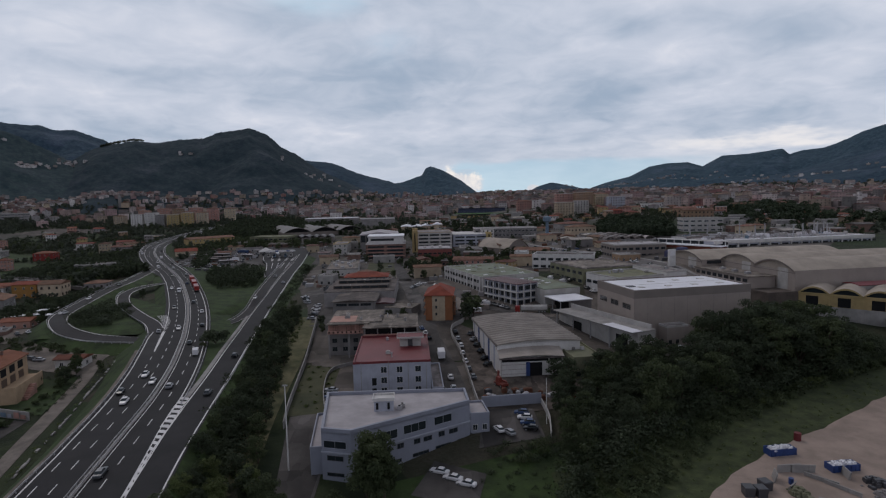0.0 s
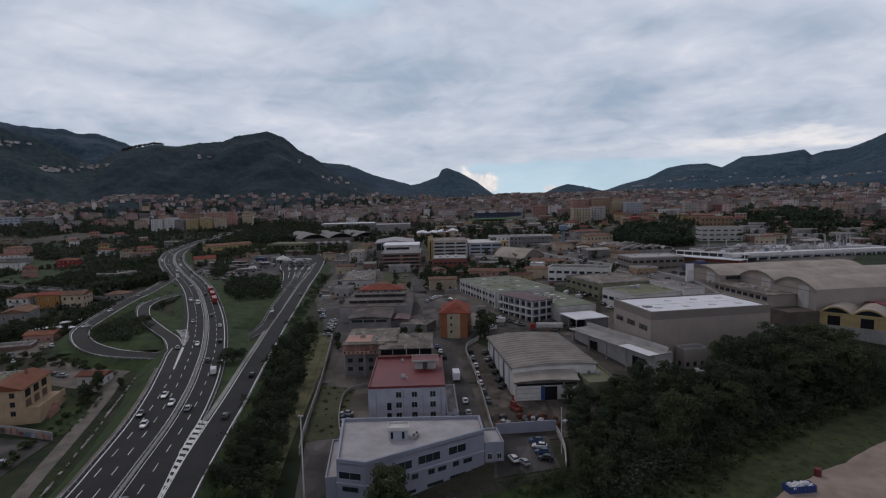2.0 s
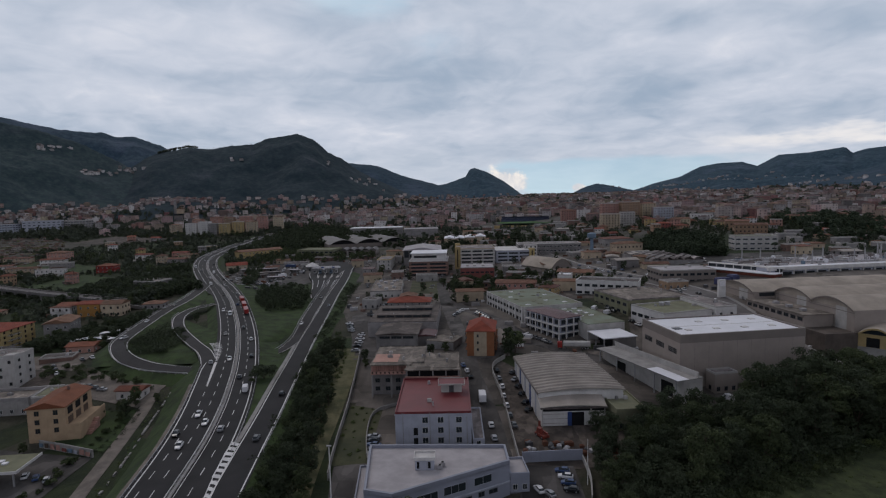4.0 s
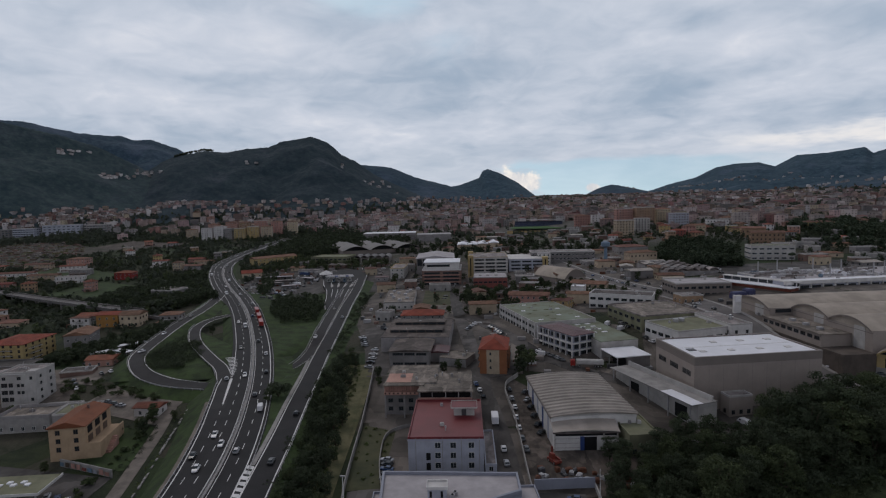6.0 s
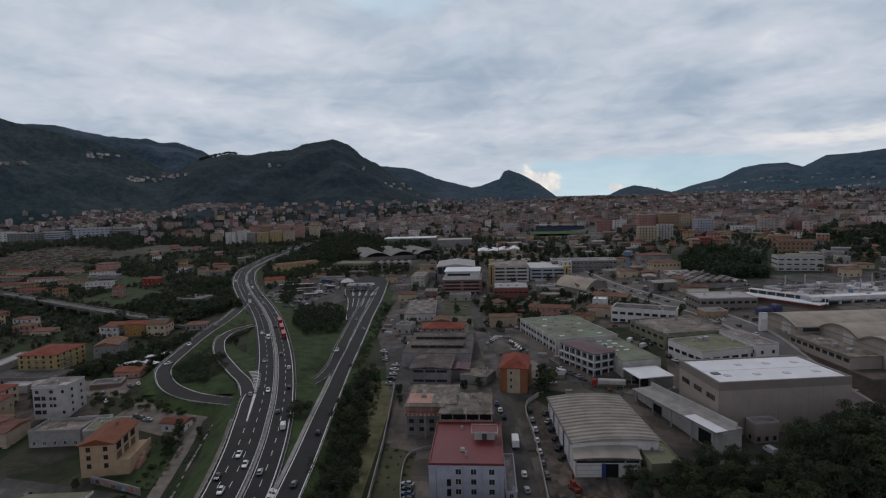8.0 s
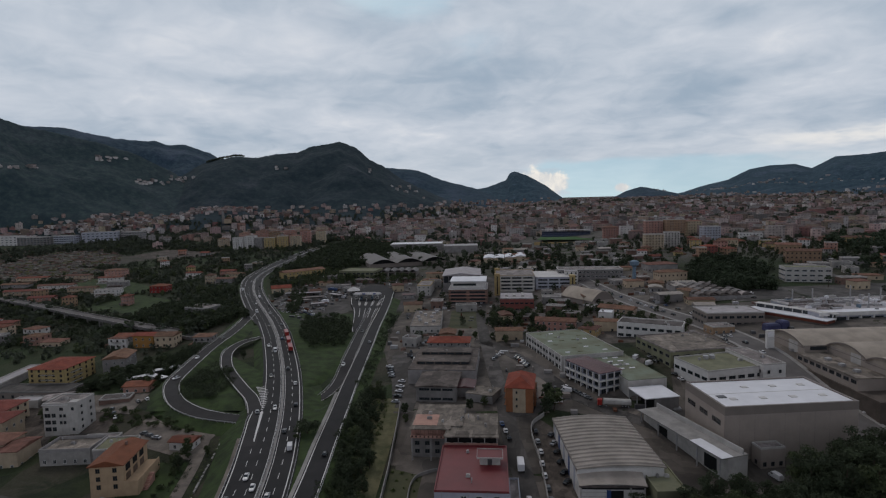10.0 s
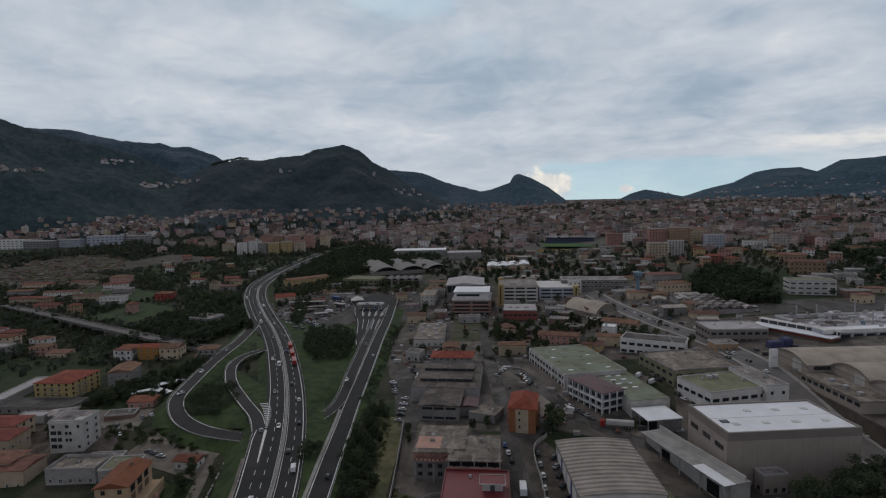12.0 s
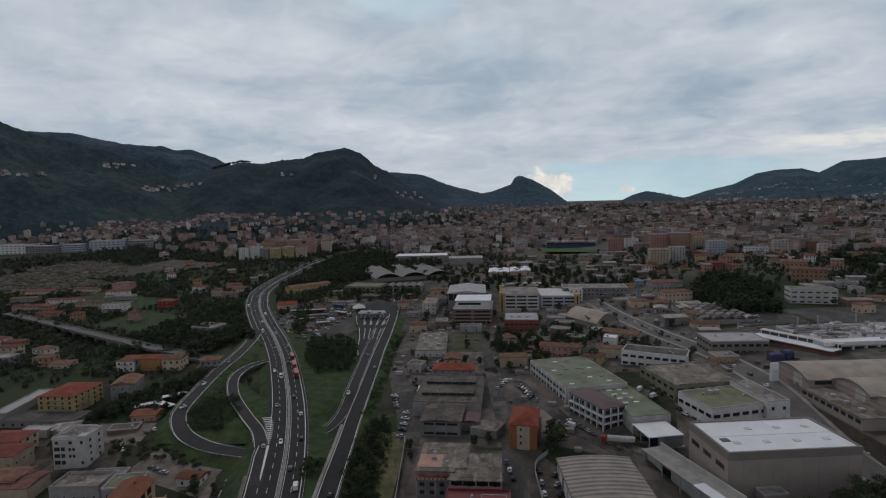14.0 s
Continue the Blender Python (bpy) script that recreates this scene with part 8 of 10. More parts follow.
def traffic():
    """Cars on the carriageways: lane offset from the median, distance along, kind, colour."""
    pts = even(MEDIAN, 1.0)
    def put(s, d, kind, colour, toward):
        p, h = pts[int(s)]
        q = p + d * np.array([math.sin(h), -math.cos(h)])
        park(kind, colour, q[0], q[1], math.degrees(h) - 90 + (180 if toward else 0), deck(*q) + 0.03, (1 if not toward else -1) * math.degrees(math.atan2(road_z(q[1] + 5) - road_z(q[1] - 5), 10)))
    for s, d, kind, colour in ((118, -6.5, "car", "white"), (127, -9.9, "car", "black"), (134, -2.9, "car", "white"), (142, -6.5, "estate", "white"), (205, -2.9, "car", "white"), (252, -6.2, "car", "grey"), (300, -2.9, "van", "white"), (314, -6.3, "car", "white"), (372, -2.9, "car", "black"), (430, -6.3, "van", "white"), (470, -2.9, "car", "white"), (520, -6.4, "estate", "grey"), (548, -10.5, "van", "white"), (600, -3.0, "car", "silver")):
        put(s, d, kind, colour, True)
    for s, d, kind, colour in ((62, 3.0, "car", "black"), (76, 2.6, "estate", "grey"), (128, 3.0, "car", "silver"), (162, 6.2, "van", "white"), (178, 2.8, "car", "grey"), (206, 6.2, "car", "black"), (236, 6.1, "car", "white"), (262, 2.8, "car", "grey"), (300, 6.2, "truck", "red"), (318, 6.2, "truck", "red"), (338, 6.2, "truck", "red"), (328, 2.8, "car", "blue"), (372, 6.2, "car", "silver"), (420, 2.9, "car", "white"), (452, 6.2, "car", "black"), (500, 2.9, "van", "white"), (560, 6.2, "car", "black"), (610, 2.9, "car", "silver")):
        put(s, d, kind, colour, False)
    for x, y, hd, c in ((-66.5, 160, 8, "grey"), (-72, 196, 9, "black"), (-97, 345, 8, "silver"), (-110, 372, 190, "grey"), (-99.5, 300, 190, "white"), (-183.5, 272, 160, "white")):
        park("car", c, x, y, hd, deck(x, y) + 0.05)
    park("car", "silver", -117, 232, 28, deck(0, 232) + 0.05)
    park("car", "white", -193, 307, 192, deck(0, 307) + 0.08), park("car", "grey", -201, 350, 194, deck(0, 350) + 0.08)


def parked_cars():
    shades = ["white", "silver", "grey", "black", "white", "blue", "silver", "black", "grey", "white", "grey", "silver", "black"]
    random.seed(11)
    def row(n, x0, y0, x1, y1, hd, kinds=("car", "estate")):
        for i in range(n):
            u = i / max(1, n - 1)
            if random.random() < 0.92:
                park(random.choice(kinds), random.choice(shades), x0 + (x1 - x0) * u + random.uniform(-0.2, 0.2), y0 + (y1 - y0) * u + random.uniform(-0.2, 0.2), hd + random.uniform(-4, 4))
    row(7, 6.2, 224, 10.6, 178, 8), row(6, 12.5, 222, 16.5, 190, -30), row(5, -57, 247, -60, 274, 80), row(5, -67, 282, -72, 297, 60)
    
    for i, c in enumerate(("black", "grey", "black", "blue", "black", "silver")):
        park("estate" if i % 2 else "car", c, -30.2 - 0.55 * i, 155.5 + 2.7 * i, 80)
    row(3, 5.5, 160, 3.6, 178, 8)
    for x, y, hd, c in ((22.5, 151, 84, "blue"), (23, 148.4, 80, "white"), (23.4, 145.8, 82, "blue"), (23.8, 143.2, 78, "black"), (15.5, 143, 20, "white"), (18, 141.5, 30, "silver")):
        park("car", c, x, y, hd)
    
    for x, y in ((0.2, 127), (3.2, 124.6), (6.2, 122.4)):
        park("estate", "white", x, y, 66)
    row(3, -7.5, 229, -4, 218, 10), row(6, -3, 312, 3, 296, 150), row(6, 22, 292, 12, 316, 60), row(5, -17, 306, -12, 322, 20)
    row(6, 21, 268, 30, 256, 40), row(4, -66, 326, -57, 292, 15), row(8, -62, 345, -56, 372, 10), row(6, 66, 300, 75, 275, 20), row(5, 104, 300, 112, 330, 15)
    row(6, -36, 470, -38, 540, 5), row(6, 70, 505, 92, 420, 12), row(5, 96, 202, 108, 206, 80), row(5, 120, 480, 160, 470, 20), row(5, 125, 462, 170, 450, 20), row(5, 118, 445, 165, 432, 20)
    for i in range(6):
        row(7, -216 + 3 * i, 474 + 12 * i, -172 + 2 * i, 470 + 12 * i, 12 + 9 * (i % 3))
    for i in range(3):
        row(6, -212 + 5 * i, 444 + 9 * i, -182 + 5 * i, 436 + 9 * i, 70)
    row(6, -78, 508, -80, 560, 8), row(4, -72, 500, -70, 545, 80), row(5, -84, 440, -78, 385, 8), row(4, -88, 420, -96, 455, 14), row(4, 52, 500, 60, 470, 20), row(3, 24, 478, 36, 500, -40), row(5, 100, 392, 86, 440, 14), row(4, 112, 392, 98, 442, 14), row(4, 74, 356, 94, 352, -60), row(4, 120, 300, 112, 345, 12), row(6, 298, 614, 338, 620, 20), row(6, 302, 626, 338, 632, 20)
    row(6, -95, 500, -90, 550, 6)
    row(3, -134, 152, -126, 150, 30), row(3, -160, 160, -150, 158, 20), row(4, -190, 250, -182, 260, 50), row(5, -208, 286, -203, 279, 40), row(4, -212, 268, -200, 264, 70), row(3, -196, 240, -188, 232, 30), row(3, -164, 219, -156, 216, 80), row(4, -180, 440, -168, 428, 60), row(5, -222, 500, -214, 548, 12), row(5, 140, 246, 160, 238, 60)
    park("box", "white", 0.6, 197, 4), park("van", "white", 21, 263, 62), park("van", "white", 16, 251, 100), park("van", "white", 59, 300, -30), park("van", "white", 64, 292, -40)
    park("van", "white", 86, 199, 20), park("truck", "white", -58, 300, 10), park("box", "blue", -150, 515, 20), park("box", "white", -178, 485, 70), park("truck", "blue", -190, 540, 60)
    t = thing("tanker_lorry", pose(41, 248.5, ground_z(41, 248.5) + 0.2, 0, 0, 86), "articulated lorry with a red cab and pale tank trailer", "lorry", "vehicles")
    s = Shape()
    loft(s, [section(-6.5, 1.2, 0.9, 3.3, 0.5), section(5.0, 1.2, 0.9, 3.3, 0.5)])
    part("trailer", s, M["pale"], t)
    s = Shape()
    loft(s, [section(5.6, 1.2, 0.5, 3.1, 0.15), section(7.6, 1.15, 0.5, 2.9, 0.2)])
    part("cab", s, CARS["red"], t)
    for y in (-5.4, -4.2, -3.0, 4.0, 6.6):
        for x in (-1.05, 1.05):
            part("wheel", wheel_mesh(0.48), None, t, at=pose(x, y, 0.48))


def yard_clutter():
    random.seed(3)
    for x, y, c in ((87.5, 119.5, "blue"), (78.5, 127, "blue")):
        k = thing("skip_container", pose(x, y, ground_z(x, y) + 0.15, 0, 0, 6), "blue steel skip filled with white rubble", "skip", "blue skips")
        s = Shape().box(-3.2, -1.25, 0, 3.2, -1.15, 1.7).box(-3.2, 1.15, 0, 3.2, 1.25, 1.7).box(-3.2, -1.15, 0, -3.1, 1.15, 1.7).box(3.1, -1.15, 0, 3.2, 1.15, 1.7).box(-3.1, -1.15, 0, 3.1, 1.15, 0.1)
        for i in range(7):
            s.box(-3.0 + i, -1.33, 0.1, -2.88 + i, -1.25, 1.6)
        part("body", s, M["blue"], k)
        r = Shape()
        for i in range(60):
            a, b, q = random.uniform(-2.9, 2.9), random.uniform(-1.0, 1.0), random.uniform(0.12, 0.35)
            r.box(a - q, b - q, 1.2, a + q, b + q, 1.45 + q + 0.3 * (1 - abs(a) / 3), taper=q * 0.4)
        part("rubble", r, M["whitesheet"], k)
    for i, (x, y, rot, n, hh, lean) in enumerate(((70.5, 116, 70, 1.5, 2.2, 14), (72, 112.5, 40, 1.6, 1.6, 20), (80, 115, -50, 3.2, 1.2, 8), (82, 111.5, -58, 3.4, 1.1, 6), (86, 116.5, 80, 1.6, 2.0, 10), (75.5, 119, 5, 2.6, 2.0, 6), (78.5, 118.6, -4, 2.4, 2.0, 5), (94, 114, 30, 1.8, 1.2, 12), (77, 107, -30, 2.4, 1.0, 10))):
        k = thing("concrete_slab", pose(x, y, ground_z(x, y) + 0.12, lean, 0, rot), "loose grey concrete slab leaning in the yard", "slab", "yard debris")
        part("slab", Shape().box(-n, -0.12, -0.1, n, 0.12, hh), M["concrete"], k)
    for i, (x, y) in enumerate(((62.3, 110.5), (64.6, 110.2), (66.8, 112.5))):
        k = thing("waste_bin", pose(x, y, ground_z(x, y) + 0.12, 0, 0, 8 * i - 6), "tall dark steel waste bin on gravel", "bin", "waste bins")
        part("bin", Shape().box(-0.9, -1.0, 0.2, 0.9, 1.0, 2.0, taper=-0.12), M["darkframe"], k)
        part("lid", Shape().box(-1.05, -1.15, 2.0, 1.05, 1.15, 2.15, taper=0.1), M["darkframe"], k)
        part("skid", Shape().box(-0.8, -0.9, 0, -0.6, 0.9, 0.2).box(0.6, -0.9, 0, 0.8, 0.9, 0.2), M["rust"], k)
    for x, y, w, m_, label in ((72.5, 110.5, 3.0, "moss", "heap of rubble under a greenish tarpaulin"), (90, 113.5, 3.6, "darkframe", "heap of dark scrap and rubble"), (88.5, 108.5, 2.6, "plaster", "heap of grey rubble")):
        k = thing("rubble_heap", pose(x, y, ground_z(x, y)), label, "heap", "yard debris")
        s = Shape()
        for i in range(46):
            a, b, q = random.gauss(0, w * 0.4), random.gauss(0, w * 0.35), random.uniform(0.2, 0.6)
            zz = max(0.0, 1.4 * (1 - math.hypot(a, b) / w))
            s.box(a - q, b - q, -0.1, a + q * random.uniform(0.6, 1.5), b + q, zz + q, taper=q * 0.35)
        part("rubble", s, M[m_], k)
    for x, y in ((73.2, 114.2), (86.3, 133)):
        k = thing("drum", pose(x, y, ground_z(x, y) + 0.1), "blue steel drum on the gravel" if x < 80 else "red steel tank on the gravel", "drum")
        part("drum", Shape().tube(0, 0, 0, 1.5 if x < 80 else 2.0, 0.5 if x < 80 else 0.8, 0.5 if x < 80 else 0.8, 12), M["blue" if x < 80 else "redroof"], k)
    for i in range(26):
        x, y = random.uniform(13, 40), random.uniform(158, 166)
        w, h = random.uniform(0.5, 1.6), random.uniform(0.5, 1.5)
        k = thing("scrap_bin", pose(x, y, ground_z(x, y) + 0.12, 0, 0, random.uniform(0, 90)), "rusty scrap bin in the workshop yard", "bin", "yard scrap")
        part("bin", Shape().box(-w, -0.7, 0, w, 0.7, h).box(-w + 0.1, -0.6, h, w - 0.1, 0.6, h + 0.25, taper=0.3), M[random.choice(("rust", "darkframe", "steel", "rust"))], k)
    k = thing("orange_loader", pose(19, 171, ground_z(19, 171) + 0.15, 0, 0, 30), "orange mobile crane beside the workshop", "machine")
    part("base", Shape().box(-1.2, -2.2, 0.4, 1.2, 2.2, 1.2), M["orangepaint"], k)
    part("cab", Shape().box(-1.0, -0.3, 1.2, 0.3, 1.6, 2.8, taper=0.15), M["orangepaint"], k)
    part("boom", Shape().box(0.35, -2.2, 1.4, 0.8, 2.4, 1.9).box(0.35, 1.8, 1.9, 0.8, 2.4, 4.2), M["orangepaint"], k)
    for y in (-1.4, 1.4):
        for x in (-1.1, 1.1):
            part("wheel", wheel_mesh(0.48), None, k, at=pose(x, y, 0.48))
    f = thing("gas_station_canopy", pose(-141, 150, ground_z(-141, 150), 0, 0, 10), "flat pale canopy with skylights on posts", "canopy")
    part("roof", Shape().box(-12, -6, 4.6, 9, 6, 5.3), M["moss"], f)
    part("fascia", Shape().box(-12.2, -6.2, 4.7, 9.2, -5.99, 5.5).box(8.99, -6, 4.7, 9.2, 6.2, 5.5), M["white"], f)
    for i in range(5):
        part("skylight", Shape().box(-6 + 2 * i, -1 + (i % 2) * 1.6, 5.3, -4.6 + 2 * i, 0.3 + (i % 2) * 1.6, 5.7), M["whitesheet"], f)
    for x in (-9, 0, 7):
        part("post", Shape().box(x - 0.2, -4.2, 0, x + 0.2, -3.8, 4.6), M["steel"], f)


# ---- trees ----
def leaf_cloud(rng, lobes, n, size, squash=0.8):
    """Leaf clumps on the surfaces of many lobes: vertices and quads."""
    areas = np.array([r * r for *_, r in lobes])
    pick = rng.choice(len(lobes), n, p=areas / areas.sum())
    L = np.array(lobes)[pick]
    u = rng.normal(size=(n, 3))
    u /= np.linalg.norm(u, axis=1)[:, None]
    u[:, 2] = np.where(u[:, 2] < -0.35, -u[:, 2], u[:, 2])
    rad = L[:, 3:4] * rng.uniform(0.5, 1.15, (n, 1))
    c = L[:, :3] + u * rad * np.array([1, 1, squash])
    nrm = u + rng.normal(scale=0.46, size=(n, 3))
    nrm /= np.linalg.norm(nrm, axis=1)[:, None]
    a = np.cross(nrm, rng.normal(size=(n, 3)))
    a /= np.linalg.norm(a, axis=1)[:, None]
    b = np.cross(nrm, a)
    s = size * rng.uniform(0.55, 1.25, (n, 1))
    k = rng.uniform(0.5, 0.9, (n, 1))
    v = np.stack([c - a * s, c - b * s * k + nrm * s * 0.25, c + a * s, c + b * s * k + nrm * s * 0.2], 1).reshape(-1, 3)
    return v, np.arange(4 * n).reshape(-1, 4)


def crown_lobes(rng, kind, h):
    out = []
    if kind == "round":
        for i in range(38):
            a, z = rng.uniform(0, 6.28), rng.uniform(0.16, 0.93)
            d = 0.31 * h * math.sqrt(max(0.05, 1 - ((z - 0.55) / 0.45) ** 2)) * rng.uniform(0.45, 1.05)
            out.append((d * math.cos(a), d * math.sin(a), z * h, h * rng.uniform(0.06, 0.13)))
        out.append((0, 0, 0.55 * h, 0.25 * h))
    elif kind == "tall":
        for i in range(10):
            a, z = rng.uniform(0, 6.28), 0.25 + 0.07 * i
            d = 0.10 * h * rng.uniform(0.3, 1.0)
            out.append((d * math.cos(a), d * math.sin(a), z * h, h * (0.15 - 0.008 * i) * rng.uniform(0.8, 1.1)))
    elif kind == "pine":
        for i in range(9):
            a, d = rng.uniform(0, 6.28), 0.30 * h * rng.uniform(0.2, 1.0)
            out.append((d * math.cos(a), d * math.sin(a), h * rng.uniform(0.80, 0.90), h * rng.uniform(0.10, 0.15)))
    elif kind == "cypress":
        for i in range(9):
            out.append((rng.uniform(-0.2, 0.2), rng.uniform(-0.2, 0.2), h * (0.12 + 0.095 * i), h * 0.085 * (1 - ((i - 3) / 8.5) ** 2)))
    else:
        for i in range(7):
            a, d = rng.uniform(0, 6.28), 0.45 * h * rng.uniform(0.0, 1.0)
            out.append((d * math.cos(a), d * math.sin(a), h * rng.uniform(0.25, 0.65), h * rng.uniform(0.25, 0.36)))
    return out


def cloud_mesh(name, v, f, m):
    me = bpy.data.meshes.new(name)
    me.vertices.add(len(v)), me.loops.add(f.size), me.polygons.add(len(f))
    me.vertices.foreach_set("co", np.ascontiguousarray(v, np.float32).ravel())
    me.loops.foreach_set("vertex_index", f.ravel().astype(np.int32))
    me.polygons.foreach_set("loop_start", np.arange(0, f.size, 4, dtype=np.int32))
    me.materials.append(m)
    me.update(calc_edges=True)
    return me


def limb(s, p, q, r0, r1, n=6):
    p, q = Vector(p), Vector(q)
    z = (q - p).normalized()
    x = z.orthogonal().normalized()
    y = z.cross(x)
    k = len(s.v)
    for c, r in ((p, r0), (q, r1)):
        s.v += [tuple(c + r * (math.cos(2 * math.pi * i / n) * x + math.sin(2 * math.pi * i / n) * y)) for i in range(n)]
    for i in range(n):
        j = (i + 1) % n
        s.f.append((k + i, k + j, k + n + j, k + n + i))
        s.m.append(0)


TREES = {}


def tree_meshes(kind, k, n, size, leaf, h=10.0):
    key = (kind, k, n, leaf)
    if key not in TREES:
        rng = np.random.default_rng(100 + k * 7 + n)
        lobes = crown_lobes(rng, kind, h)
        v, f = leaf_cloud(rng, lobes, n, size)
        s = Shape()
        fork = h * (0.78 if kind == "pine" else 0.3 if kind != "bush" else 0.05)
        limb(s, (0, 0, -0.6), (0.1, 0.05, fork), h * 0.028, h * 0.018, 8)
        for x, y, z, r in lobes[:7]:
            limb(s, (0.1, 0.05, fork * 0.95), (x * 0.8, y * 0.8, z), h * 0.014, h * 0.004, 5)
        TREES[key] = (s.mesh("trunk", M["bark"]), cloud_mesh("crown", v, f, LEAVES[leaf]))
    return TREES[key]


WORDS = {"round": ("broad-leaved tree with a dense rounded green crown", "tree"), "tall": ("slender upright green tree", "tree"), "pine": ("umbrella pine with a flat dark crown", "pine tree"), "cypress": ("narrow dark cypress", "tree"), "bush": ("low green shrub", "shrub")}


def plant(kind, x, y, h, n=900, size=0.5, leaf=1, k=0, z=None, name=None, group="trees of the valley"):
    trunk, crown = tree_meshes(kind, k, n, size, leaf)
    m = Matrix.LocRotScale((x, y, ground_z(x, y) - 0.1 if z is None else z), Euler((0, 0, random.uniform(0, 6.28))), Vector((h / 10 * random.uniform(0.9, 1.15), h / 10 * random.uniform(0.9, 1.15), h / 10)))
    tone = ("dark", "mid-green", "light green", "grey-green", "dark")[leaf]
    t = thing(name or ("shrub" if kind == "bush" else "tree"), m, f"{WORDS[kind][0]} on rough ground" if leaf != 2 else f"{WORDS[kind][0]} with light yellowish leaves", WORDS[kind][1], group)
    part("trunk", trunk, None, t)
    part("crown", crown, None, t)
    return t


def inside(p, ring):
    r, j = False, len(ring) - 1
    for i in range(len(ring)):
        (xa, ya), (xb, yb) = ring[i], ring[j]
        if (ya > p[1]) != (yb > p[1]) and p[0] < (xb - xa) * (p[1] - ya) / (yb - ya) + xa:
            r = not r
        j = i
    return r


def scatter(ring, gap, seed):
    """Well-spaced random spots inside a ring."""
    rng = random.Random(seed)
    xs, ys = [p[0] for p in ring], [p[1] for p in ring]
    got = []
    for _ in range(int((max(xs) - min(xs)) * (max(ys) - min(ys)) / gap / gap * 6)):
        p = (rng.uniform(min(xs), max(xs)), rng.uniform(min(ys), max(ys)))
        if inside(p, ring) and all((p[0] - q[0]) ** 2 + (p[1] - q[1]) ** 2 > gap * gap for q in got):
            got.append(p)
    return got


def joined_trees(name, spots, kind, leaf, label, n=420, size=0.62, lift=None, hs=(6, 9)):
    """A stand of trees too many to count, in one mesh."""
    rng, rnd = np.random.default_rng(len(spots) + n), random.Random(len(spots))
    protos = [leaf_cloud(rng, crown_lobes(rng, kind, 10.0), n, size) for _ in range(4)]
    V, F, base = [], [], 0
    for x, y in spots:
        if -560 < x < -240 and min(math.hypot(x - p[0], y - p[1]) for p in OVER) < 13:
            continue
        if lift is None and x < -150 and min(math.hypot(x - p[0], y - p[1]) for p in MEDIAN[::3]) < 17:
            continue
        v, f = protos[rnd.randrange(4)]
        a, k = rnd.uniform(0, 6.28), rnd.uniform(*hs) / 10
        R = np.array([[math.cos(a), -math.sin(a), 0], [math.sin(a), math.cos(a), 0], [0, 0, 1]])
        z = lift(x, y) if lift else ground_z(x, y)
        V.append((v @ R.T) * k * np.array([rnd.uniform(1.0, 1.3), rnd.uniform(1.0, 1.3), 1]) + np.array([x, y, z - 1.3 * k]))
        F.append(f + base)
        base += len(v)
    tagged(new(name, cloud_mesh(name, np.concatenate(V), np.concatenate(F), LEAVES[leaf])), label, "trees", "", "stuff")


